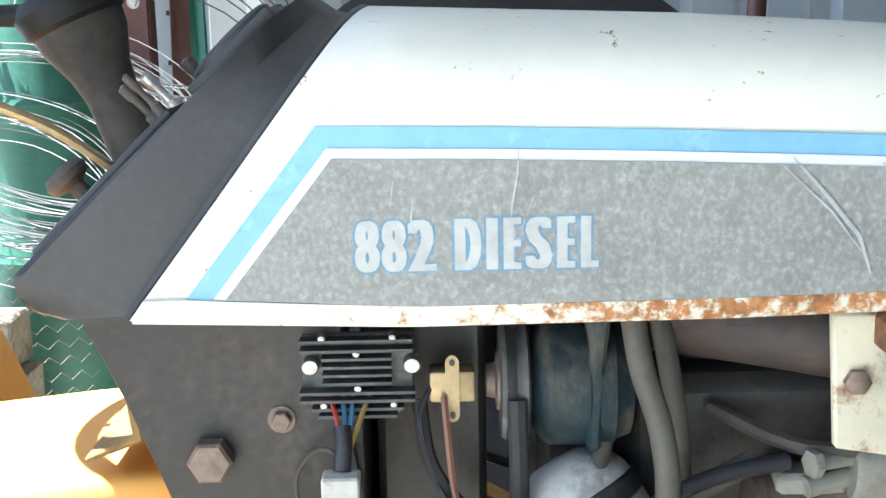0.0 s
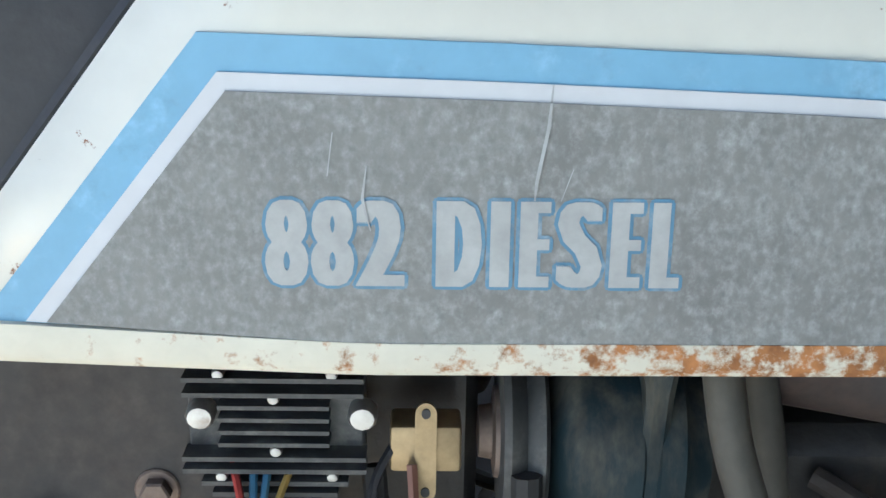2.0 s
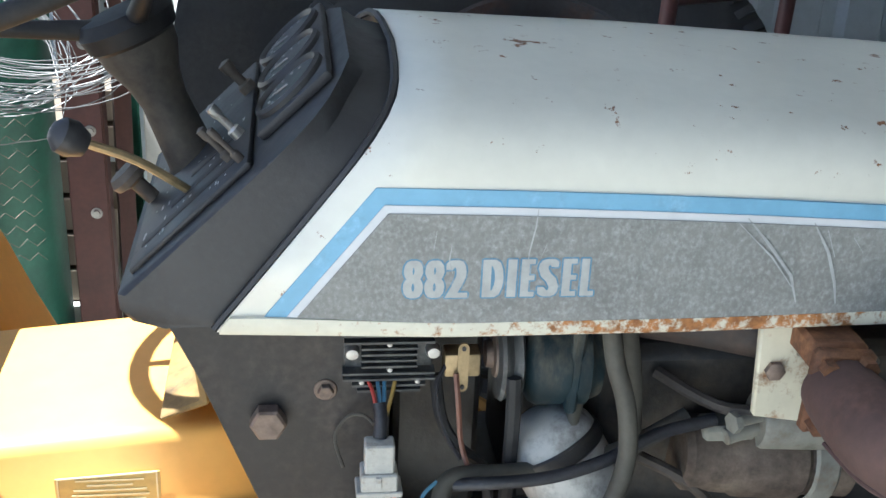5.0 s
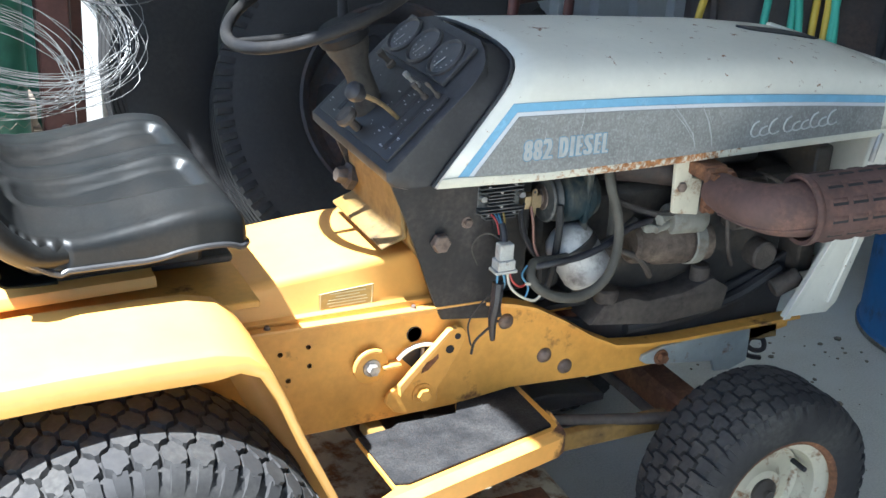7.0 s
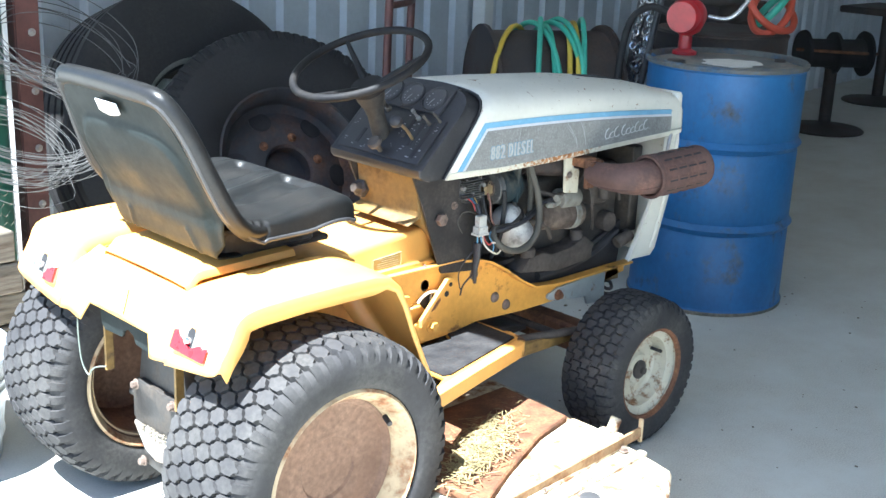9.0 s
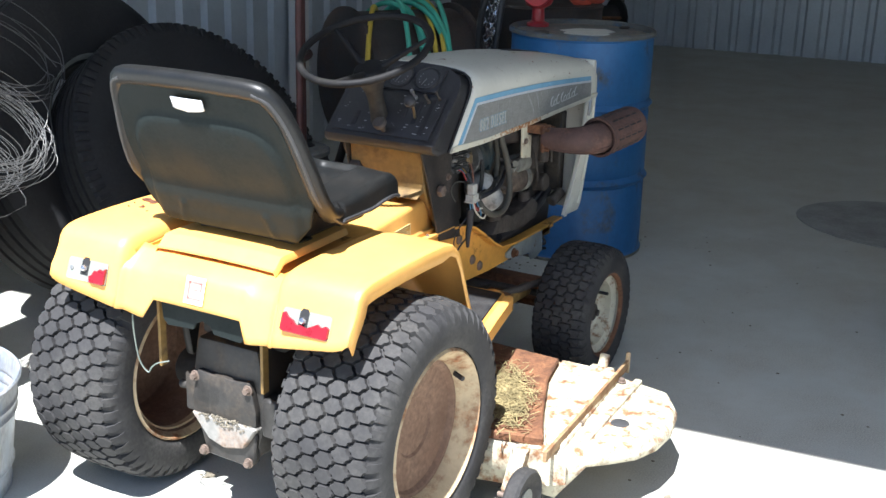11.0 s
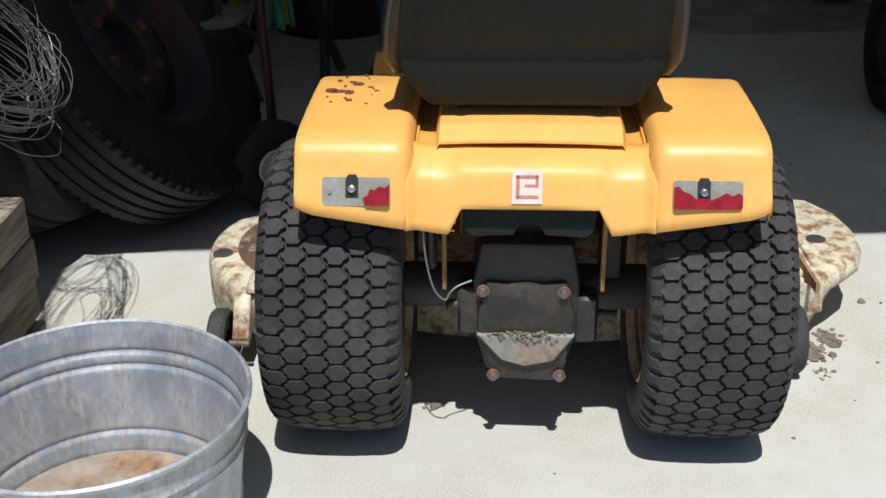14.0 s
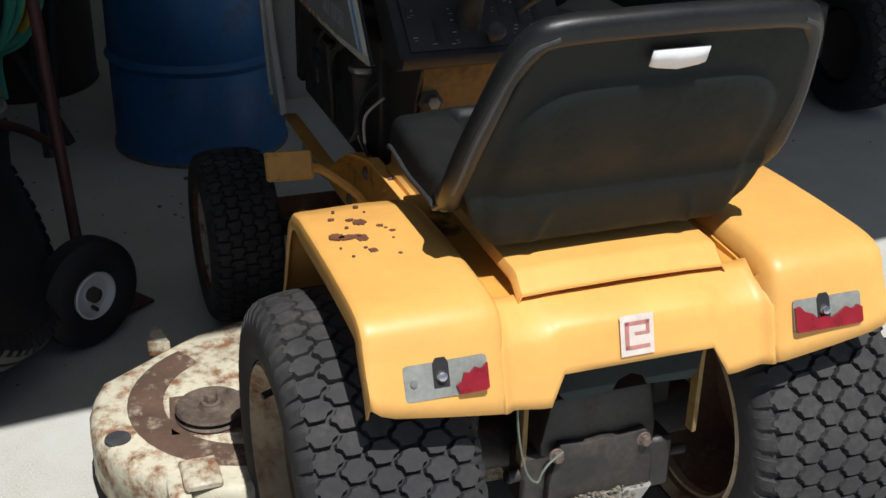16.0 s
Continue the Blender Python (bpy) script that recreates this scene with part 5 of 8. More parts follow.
    plain("pulley", lambda b: lathe(b, (0.796, -0.092, 0.7115), (1, 0, 0), [(0, -0.004), (0.046, -0.003), (0.049, 0.0), (0.047, 0.003), (0.042, 0.007), (0.047, 0.011), (0.049, 0.014), (0.045, 0.016), (0, 0.016)], 36), M["finned"], al, "worn drive pulley")
    plain("belt", lambda b: tube(b, [(0.802, -0.142, 0.7115), (0.803, -0.145, 0.66), (0.804, -0.13, 0.56), (0.805, -0.10, 0.50)], 0.0065, 8, 6), M["rubber_and_hole"], al, "black fan belt")
    reshape(family(al), lambda p: Vector((0.829 + (p.x - 0.812) * 0.90 if p.x >= 0.812 else 0.829 + (p.x - 0.812) * 1.05, -0.113 + (p.y + 0.092) * 0.87, 0.704 + (p.z - 0.7115) * 0.87)))
    plain("pulley_nut", lambda b: (lathe(b, (0.8095, -0.113, 0.704), (-1, 0, 0), [(0.022, 0), (0.021, 0.003), (0.013, 0.004), (0.012, 0.010), (0, 0.011)], 18)), M["bolt"], al)
    plain("ear", lambda b: prism(b, [(0.862, 0.772), (0.884, 0.772), (0.880, 0.742), (0.876, 0.665), (0.866, 0.665), (0.868, 0.742)], 1, -0.158, -0.135, 0.003), M["teal"], al, "chipped pale-edged bracket")
    # oil filter
    of = plain("oil_filter", lambda b: lathe(b, (0.858, -0.125, 0.628), (0.50, -0.30, -0.82), [(0, -0.022), (0.020, -0.020), (0.036, -0.010), (0.043, 0.004), (0.0445, 0.016), (0.0445, 0.070), (0.040, 0.080), (0.030, 0.084), (0, 0.085)], 36), M["oilwhite"], eng, "white spin-on oil filter, stained on top")
    plain("filter_band", lambda b: lathe(b, (0.858, -0.125, 0.628), (0.50, -0.30, -0.82), [(0.0448, 0.010), (0.0466, 0.012), (0.0466, 0.024), (0.0448, 0.026)], 36), M["grease"], of, "dark grimy band round the filter")
    # hoses
    plain("hose", lambda b: tube(b, [(0.892, -0.165, 0.785), (0.898, -0.180, 0.735), (0.911, -0.188, 0.690), (0.914, -0.195, 0.640), (0.895, -0.206, 0.592), (0.855, -0.208, 0.562), (0.805, -0.206, 0.562), (0.768, -0.200, 0.580), (0.755, -0.19, 0.600), (0.768, -0.175, 0.616), (0.82, -0.165, 0.612), (0.88, -0.155, 0.612), (0.93, -0.15, 0.625), (0.985, -0.14, 0.650)], 0.0085, 10, 6), M["hose"], eng, "grey rubber hose, looped")
    plain("hose", lambda b: tube(b, [(0.912, -0.13, 0.785), (0.920, -0.145, 0.74), (0.930, -0.148, 0.68), (0.936, -0.14, 0.61)], 0.0075, 10, 6), M["hose"], eng, "brown rubber hose")
    plain("hose", lambda b: tube(b, [(0.885, -0.13, 0.675), (0.872, -0.155, 0.635), (0.878, -0.172, 0.60), (0.902, -0.175, 0.570), (0.91, -0.16, 0.555)], 0.0065, 10, 6), M["hose"], eng, "short grey hose")
    plain("hose", lambda b: tube(b, [(0.752, -0.14, 0.70), (0.758, -0.15, 0.66), (0.775, -0.15, 0.63), (0.80, -0.14, 0.60), (0.81, -0.13, 0.54)], 0.0055, 8, 6), M["rubber_and_hole"], eng, "black hose")
    plain("loom", lambda b: tube(b, [(0.765, -0.18, 0.612), (0.80, -0.188, 0.618), (0.85, -0.188, 0.622), (0.90, -0.18, 0.632), (0.95, -0.165, 0.648), (1.005, -0.155, 0.655)], 0.006, 10, 6), M["wireloom"], eng, "taped black wiring loom")
    # the left side: fuel filter bowl, pipes and loose wires
    fb = plain("fuel_filter", lambda b: lathe(b, (0.80, 0.118, 0.700), (0, 0, -1), [(0, -0.012), (0.010, -0.012), (0.012, 0), (0.028, 0.002), (0.030, 0.010), (0.026, 0.014), (0.024, 0.060), (0.018, 0.074), (0, 0.076)], 26), M["iron"], eng, "dull metal fuel filter with a bowl")
    plain("filter_cap", lambda b: lathe(b, (0.80, 0.118, 0.701), (0, 0, 1), [(0.031, -0.006), (0.032, 0.0), (0.029, 0.005), (0.010, 0.007)], 26), M["steel"], fb, "pale filter cap")
    for pts, r, mm in (([(0.80, 0.118, 0.71), (0.86, 0.135, 0.735), (0.95, 0.128, 0.70), (1.05, 0.125, 0.66)], 0.006, "hose"), ([(0.78, 0.125, 0.66), (0.76, 0.14, 0.60), (0.80, 0.145, 0.55), (0.88, 0.13, 0.53)], 0.006, "hose"), ([(0.93, 0.12, 0.74), (0.98, 0.14, 0.66), (0.97, 0.14, 0.58), (1.02, 0.125, 0.51)], 0.005, "iron"), ([(1.06, 0.12, 0.74), (1.09, 0.14, 0.66), (1.10, 0.138, 0.58)], 0.005, "iron"), ([(0.72, 0.10, 0.66), (0.735, 0.135, 0.62), (0.725, 0.14, 0.57), (0.75, 0.135, 0.545), (0.775, 0.14, 0.57)], 0.003, "w_white"), ([(0.73, 0.10, 0.70), (0.75, 0.14, 0.64), (0.74, 0.145, 0.58), (0.70, 0.14, 0.55)], 0.004, "wireloom")):
        plain("pipe", lambda b: tube(b, pts, r, 8, 6), M[mm], eng)
    plain("intake", lambda b: (cyl(b, (0.98, 0.118, 0.735), (1.22, 0.118, 0.735), 0.030, 20, 0.005), box(b, (1.02, 0.105, 0.60), (1.16, 0.140, 0.69), 0.010, None, 2), cyl(b, (1.09, 0.13, 0.64), (1.09, 0.155, 0.64), 0.024, 18, 0.004)), M["grease"], eng, "oily intake pipe and pump on the far side")
    # firewall behind the bay
    plain("firewall", lambda b: box(b, (0.705, -0.115 + YC, 0.52), (0.713, 0.115 + YC, 0.80), 0.001), M["black_panel"], tractor, "dark steel firewall")
    # box added to darken the bay where the wall showed through
    plain("battery_tray", lambda b: (box(b, (0.72, -0.10, 0.53), (0.80, 0.11, 0.775), 0.006), box(b, (0.70, -0.116, 0.49), (0.92, 0.116, 0.50), 0.001)), M["grease"], tractor, "added black box that darkens the gap in the bay")


engine_bay()


def regulator():
    bm = bmesh.new()
    x0, x1, y = 0.6705, 0.7385, -0.150
    box(bm, (x0, y + 0.004, 0.712), (x1, y + 0.022, 0.760), 0.001)
    box(bm, (x0 + 0.008, y + 0.004, 0.7045), (x1 - 0.008, y + 0.022, 0.713), 0.001)
    ob = part("voltage_regulator", bm, M["finned"], tractor, "black finned voltage regulator", False)
    fins = [(z, a, b, 0.0010) for z, a, b in ((0.757, x0, x1), (0.7505, x0, x1), (0.7220, x0 - 0.001, x1 + 0.001), (0.7165, x0 - 0.001, x1 + 0.001), (0.7110, x0 + 0.006, x1 - 0.006), (0.7060, x0 + 0.010, x1 - 0.010))]
    fins += [(z, 0.7045 - 0.021, 0.7045 + 0.021, 0.0009) for z in (0.7450, 0.7395, 0.7340, 0.7285)]
    for z, a, b, w in fins:
        plain("fin", lambda m: box(m, (a, y - 0.008, z - w), (b, y + 0.005, z + w)), M["finned"], ob, "", False)
    for x, z, r in ((0.6765, 0.740, 0.0058), (0.7445 - 0.0065, 0.740, 0.0058), (0.7045, 0.7485, 0.0025), (0.7050, 0.7250, 0.0025), (0.684, 0.7135, 0.0025), (0.7265, 0.7135, 0.0025), (0.684, 0.7590, 0.0025), (0.7265, 0.7590, 0.0025)):
        bm = bmesh.new()
        lathe(bm, (x, y + 0.003, z), (0, -1, 0), [(r, 0), (r, 0.008), (r * 0.8, 0.0105), (0, 0.011)], 12)
        part("screw", bm, M["steel"], ob, "bright screw head")
    rl = plain("relay", lambda b: (box(b, (0.7535, -0.146, 0.7115), (0.7835, -0.125, 0.7295), 0.002, None, 2)), M["brass"], tractor, "small yellow-zinc relay")
    bm = bmesh.new()
    pts = [(0.7640, 0.7075), (0.7640, 0.735)] + [(0.7685 + 0.0045 * math.cos(radians(a)), 0.735 + 0.0045 * math.sin(radians(a))) for a in range(170, 5, -20)] + [(0.773, 0.735), (0.773, 0.7060)] + [(0.7685 + 0.0045 * math.cos(radians(a)), 0.7055 - 0.0045 * math.sin(radians(a))) for a in range(10, 175, 20)]
    prism(bm, pts, 1, -0.1485, -0.1465)
    st = part("strap", bm, M["brass"], rl, "zinc strap with two holes", False)
    # black discs drawn for the shade in the strap's two holes
    for z in (0.7355, 0.7050):
        plain("hole", lambda b: cyl(b, (0.7685, -0.1480, z), (0.7685, -0.1492, z), 0.0019, 12), M["black"], st)
    # connector and wires
    co = plain("connector", lambda b: (box(b, (0.688, -0.202, 0.640), (0.713, -0.184, 0.668), 0.0015), box(b, (0.685, -0.205, 0.624), (0.716, -0.181, 0.641), 0.0015), box(b, (0.681, -0.206, 0.619), (0.720, -0.180, 0.6245), 0.001), box(b, (0.697, -0.207, 0.630), (0.702, -0.204, 0.640), 0.0005)), M["connector"], tractor, "dirty white wiring connector", False)
    for pts, r, mm in (
        ([(0.690, -0.145, 0.706), (0.697, -0.165, 0.695), (0.699, -0.175, 0.675)], 0.0018, "w_red"), ([(0.700, -0.145, 0.706), (0.702, -0.165, 0.692), (0.703, -0.178, 0.672)], 0.0018, "w_blue"),
        ([(0.707, -0.145, 0.706), (0.706, -0.165, 0.692), (0.705, -0.178, 0.672)], 0.0018, "w_blue"), ([(0.718, -0.145, 0.706), (0.712, -0.165, 0.694), (0.706, -0.178, 0.680)], 0.0018, "w_yellow"),
        ([(0.692, -0.192, 0.620), (0.690, -0.195, 0.595), (0.694, -0.19, 0.575)], 0.0020, "w_blue"), ([(0.700, -0.192, 0.620), (0.703, -0.196, 0.600), (0.70, -0.19, 0.575)], 0.0020, "w_blue"),
        ([(0.708, -0.192, 0.620), (0.712, -0.197, 0.595), (0.730, -0.20, 0.575), (0.757, -0.20, 0.562), (0.770, -0.20, 0.572), (0.762, -0.20, 0.588), (0.742, -0.195, 0.592)], 0.0024, "w_white"),
        ([(0.712, -0.19, 0.620), (0.718, -0.196, 0.600), (0.735, -0.195, 0.588), (0.755, -0.185, 0.596), (0.765, -0.175, 0.612)], 0.0020, "w_red"), ([(0.706, -0.19, 0.620), (0.715, -0.198, 0.590), (0.738, -0.20, 0.570), (0.748, -0.195, 0.585), (0.738, -0.19, 0.605), (0.752, -0.18, 0.616)], 0.0018, "w_blue"),
        ([(0.769, -0.147, 0.704), (0.771, -0.155, 0.68), (0.775, -0.158, 0.64), (0.783, -0.17, 0.615)], 0.0026, "w_brown"), ([(0.762, -0.14, 0.712), (0.752, -0.15, 0.69), (0.760, -0.155, 0.65), (0.775, -0.16, 0.625)], 0.0022, "wireloom"),
        ([(0.690, -0.19, 0.585), (0.672, -0.175, 0.555), (0.660, -0.165, 0.52), (0.664, -0.165, 0.49), (0.668, -0.165, 0.478)], 0.0016, "wireloom"), ([(0.70, -0.19, 0.53), (0.685, -0.175, 0.505), (0.672, -0.168, 0.485), (0.669, -0.165, 0.462)], 0.0024, "wireloom"),
        ([(0.70, -0.175, 0.668), (0.69, -0.16, 0.672), (0.676, -0.15, 0.665), (0.665, -0.15, 0.645), (0.672, -0.16, 0.620)], 0.0016, "hose"),
    ):
        plain("wire", lambda b: tube(b, pts, r, 6, 6), M[mm], co)
    plain("loom", lambda b: tube(b, [(0.701, -0.175, 0.694), (0.702, -0.182, 0.682), (0.701, -0.188, 0.668)], 0.006, 10, 4), M["wireloom"], co, "taped black loom")
    plain("tape", lambda b: tube(b, [(0.694, -0.192, 0.600), (0.692, -0.193, 0.565), (0.690, -0.19, 0.53), (0.694, -0.188, 0.495)], lambda f: 0.010 - 0.006 * f * f, 8, 6), M["wireloom"], co, "loose end of black tape")


before = set(bpy.data.objects)
regulator()
reshape([o for o in bpy.data.objects if o not in before and o.name.split(".")[0] in ("voltage_regulator", "fin", "screw")], lambda p: Vector((0.679 + (p.x - 0.6765) * 1.12, p.y + 0.002, 0.729 + (p.z - 0.740) * 1.04)))
reshape([o for o in bpy.data.objects if o not in before and o.name.split(".")[0] in ("relay", "strap", "hole")], lambda p: Vector((0.775 + (p.x - 0.7685) * 1.05, p.y + 0.002, 0.728 + (p.z - 0.7355) * 1.24)))


def exhaust():
    fl = plain("exhaust_bracket", lambda b: (
        prism(b, [(1.022, 0.766), (1.060, 0.766), (1.060, 0.735), (1.083, 0.730), (1.083, 0.664), (1.028, 0.673)], 1, -0.180, -0.172, 0.002)), M["cream_clean"], tractor, "cream steel exhaust bracket, rusty")
    plain("bolt", lambda b: lathe(b, (1.040, -0.180, 0.720), (0, -1, 0), [(0.009, 0), (0.009, 0.005), (0.006, 0.007), (0, 0.007)], 6), M["bolt"], fl)
    ex = plain("exhaust_flange", lambda b: (prism(b, [(1.034, 0.690), (1.082, 0.694), (1.090, 0.764), (1.036, 0.768)], 1, -0.236, -0.222, 0.004), prism(b, [(1.038, 0.742), (1.088, 0.742), (1.088, 0.766), (1.038, 0.768)], 1, -0.222, -0.150, 0.004), cyl(b, (1.044, -0.234, 0.702), (1.044, -0.247, 0.702), 0.008, 6), cyl(b, (1.078, -0.234, 0.756), (1.078, -0.247, 0.756), 0.008, 6), cyl(b, (1.046, -0.234, 0.754), (1.046, -0.247, 0.754), 0.008, 6)), M["rust"], tractor, "rusty exhaust flange")
    path = [(1.074, -0.226, 0.730), (1.075, -0.268, 0.729), (1.083, -0.316, 0.731), (1.106, -0.352, 0.735), (1.155, -0.370, 0.739)]
    plain("elbow", lambda b: tube(b, path, lambda f: 0.030 + 0.0165 * f, 24, 6), M["exhaust"], ex, "rust-brown exhaust elbow")
    plain("seam", lambda b: tube(b, [(1.050, -0.270, 0.704), (1.058, -0.334, 0.706), (1.090, -0.386, 0.714), (1.135, -0.410, 0.722)], 0.0022, 6, 6), M["exhaust"], ex)
    reshape([ex], lambda p: p + Vector((0.012, 0, 0)))
    a, d = Vector((1.128, -0.366, 0.738)), Vector((0.985, -0.13, 0.055)).normalized()
    sl = plain("heat_shield", lambda b: (lathe(b, a, d, [(0.050, 0.0), (0.056, -0.002), (0.058, 0.004), (0.057, 0.010), (0.0545, 0.013), (0.0545, 0.177), (0.056, 0.182), (0.0535, 0.192), (0.044, 0.202), (0.020, 0.208), (0, 0.209)], 44), lathe(b, a, d, [(0.050, 0.0), (0.048, 0.02), (0.0, 0.022)], 30)), M["exhaust"], ex, "rust-brown perforated heat shield")
    _, u, w = frame_of(d)
    for h in (0.030, 0.066, 0.102, 0.138):
        for k in range(12):
            ang = radians(30 * k)
            v = u * math.cos(ang) + w * math.sin(ang)
            tn = d.cross(v)
            c = a + d * (h + 0.010) + v * 0.0547
            # black box on the shield draws the shade under each louvre
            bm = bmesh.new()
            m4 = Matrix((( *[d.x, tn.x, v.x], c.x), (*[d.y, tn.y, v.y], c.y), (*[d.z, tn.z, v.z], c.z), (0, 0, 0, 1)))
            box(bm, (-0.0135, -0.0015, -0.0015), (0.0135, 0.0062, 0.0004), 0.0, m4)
            part("slot", bm, M["rubber_and_hole"], sl, "black box for the shade behind a louvre", False)
            bm = bmesh.new()
            rows = [[c + d * x + tn * y + v * z * k for x, z in ((-0.014, 0), (-0.009, 0.0022), (0.009, 0.0022), (0.014, 0))] for y, k in ((-0.0060, 0), (-0.003, 0.8), (0.0005, 1), (0.0016, 0.6))]
            grid(bm, rows)
            part("louvre", bm, M["exhaust"], sl, "pressed louvre")


exhaust()


def grille():
    g = None
    for s in (-1, 1):
        y = YC + s * 0.178
        bm = bmesh.new()
        prism(bm, [(1.440, 0.790), (1.492, 0.795), (1.497, 0.760), (1.470, 0.600), (1.425, 0.455), (1.405, 0.436), (1.300, 0.440), (1.330, 0.490), (1.385, 0.590), (1.425, 0.700)], 1, y, y - s * 0.012, 0.003, 2)
        g = part("grille_side", bm, M["white"], tractor, "cream-white grille side panel")
        bm = bmesh.new()
        prism(bm, [(1.300, 0.437), (1.315, 0.437), (1.345, 0.492), (1.400, 0.590), (1.437, 0.705), (1.452, 0.785), (1.440, 0.788), (1.424, 0.700), (1.384, 0.590), (1.329, 0.492)], 1, y + s * 0.003, y - s * 0.002, 0.001)
        part("grille_flange", bm, M["white"], g, "rust-streaked panel flange")
        bm = bmesh.new()
        tube(bm, [(1.398, y + s * 0.003, 0.46), (1.435, y + s * 0.003, 0.57), (1.468, y + s * 0.003, 0.70), (1.480, y + s * 0.003, 0.785)], 0.004, 6, 5)
        part("rib", bm, M["white"], g)
        bm = bmesh.new()
        tube(bm, [(1.446, y + s * 0.004, 0.788), (1.437, y + s * 0.006, 0.760), (1.434, y + s * 0.004, 0.735)], 0.005, 8, 4)
        part("hood_catch", bm, M["steel"], g, "steel bonnet catch")
    bm = bmesh.new()
    prism(bm, [(1.492, 0.900), (1.500, 0.890), (1.502, 0.760), (1.474, 0.600), (1.430, 0.455), (1.410, 0.440), (1.400, 0.444), (1.460, 0.610), (1.482, 0.76), (1.480, 0.90)], 1, YC - 0.172, YC + 0.172, 0.002)
    part("grille", bm, M["white"], tractor, "cream-white grille front")
    bm = bmesh.new()
    box(bm, (1.36, -0.15, 0.50), (1.40, 0.12, 0.75), 0.004)
    part("radiator", bm, M["grease"], tractor, "dark radiator core")
    bm = bmesh.new()
    prism(bm, [(1.280, 0.030), (1.330, 0.032), (1.380, 0.028), (1.440, 0.020), (1.434, -0.024), (1.412, -0.036), (1.360, -0.020), (1.310, -0.006), (1.288, 0.004)], 2, 0.0, 0.008)
    for v in bm.verts:          # it lies along the falling top
        v.co.z += lerp_table(ZT, v.co.x) - 0.0055
    part("fuel_cap_cover", bm, M["black"], tractor, "black rubber patch on the bonnet top")


before = set(bpy.data.objects)
grille()
reshape([o for o in bpy.data.objects if o not in before and o.name.split(".")[0] in ("grille_side", "grille_flange", "rib", "hood_catch", "grille")], spread)


# footrests, pedals, levers
def controls():
    for s in (-1, 1):
        def q(x, y):
            return (x, s * y)
        bm = bmesh.new()
        prism(bm, [q(0.466, 0.168), q(0.53, 0.162), q(0.545, 0.152), q(0.655, 0.156), q(0.668, 0.122), q(0.800, 0.100), q(0.802, 0.250), q(0.788, 0.276), q(0.41, 0.366), q(0.395, 0.358), q(0.470, 0.318)], 2, 0.338, 0.346, 0.001)
        f = part("footrest", bm, M["yellow_worn"], tractor, "yellow steel footrest, worn to metal")
        bm = bmesh.new()
        prism(bm, [q(0.469, 0.172), q(0.53, 0.166), q(0.545, 0.156), q(0.65, 0.160), q(0.668, 0.128), q(0.786, 0.106), q(0.784, 0.250), q(0.495, 0.318), q(0.474, 0.312)], 2, 0.345, 0.351, 0.001)
        part("grip_mat", bm, M["grip"], f, "worn black ribbed grip mat")
        bm = bmesh.new()
        rows = []
        for x, y in ((0.380, 0.382), (0.42, 0.371), (0.60, 0.326), (0.78, 0.284), (0.797, 0.272), (0.804, 0.22)):
            rows.append([Vector((x, s * (y - 0.022), 0.347)), Vector((x, s * (y - 0.004), 0.350)), Vector((x, s * (y + 0.004), 0.346)), Vector((x, s * (y + 0.005), 0.312)), Vector((x, s * (y + 0.001), 0.312)), Vector((x, s * (y - 0.02), 0.343))])
        grid(bm, rows, True)
        part("footrest_lip", bm, M["yellow_lip"], f, "turned-down yellow edge")
        for ax, ay in ((0.50, 0.30), (0.70, 0.265)):
            bm = bmesh.new()
            box(bm, (ax, s * 0.10, 0.315), (ax + 0.03, s * ay, 0.338), 0.003)
            part("footrest_arm", bm, M["yellow_grime_shade"], f)
    # lift lever on the side of the frame
    y = -0.142
    lv = plain("lift_lever", lambda b: prism(b, [(0.526, 0.386), (0.541, 0.368), (0.564, 0.360), (0.604, 0.358), (0.620, 0.374), (0.620, 0.396), (0.665, 0.476), (0.668, 0.494), (0.660, 0.505), (0.647, 0.508), (0.633, 0.498), (0.572, 0.426), (0.558, 0.416), (0.540, 0.411), (0.529, 0.402)], 1, y - 0.006, y + 0.003, 0.0015), M["yellow_worn"], tractor, "bright yellow lift lever plate")
    plain("lever_fold", lambda b: prism(b, [(0.548, 0.40), (0.556, 0.412), (0.634, 0.505), (0.645, 0.509), (0.640, 0.510), (0.630, 0.509), (0.545, 0.42)], 1, y - 0.016, y - 0.005, 0.001), M["yellow"], lv)
    # flat black discs give the lever's holes their shade
    for x, z, r in ((0.651, 0.490, 0.0055), (0.638, 0.468, 0.0075)):
        plain("hole", lambda b: cyl(b, (x, y - 0.0055, z), (x, y - 0.0072, z), r, 16), M["rubber_and_hole"], lv, "black disc for the shade in a round hole")
    hexbolt("bolt", (0.591, y - 0.006, 0.395), (0, -1, 0), 0.0125, 0.013, M["yellow_worn"], lv)
    plain("wear", lambda b: prism(b, [(0.588, 0.432), (0.600, 0.436), (0.618, 0.455), (0.617, 0.463), (0.607, 0.455), (0.590, 0.447)], 1, y - 0.0068, y - 0.005, 0.0), M["rust"], lv, "patch of bare metal")
    hb = plain("hub_plate", lambda b: lathe(b, (0.502, -0.1285, 0.455), (0, -1, 0), [(0.030, 0), (0.030, 0.010), (0.026, 0.013), (0, 0.013)], 28), M["yellow_worn"], tractor, "yellow pivot hub")
    hexbolt("nut", (0.502, -0.141, 0.455), (0, -1, 0), 0.0105, 0.013, M["steel"], hb)
    plain("hub_rim", lambda b: tube(b, [(0.502 + 0.029 * math.cos(radians(a)), -0.142, 0.457 + 0.029 * math.sin(radians(a))) for a in range(60, 200, 14)], 0.004, 8, 2), M["yellow"], hb)
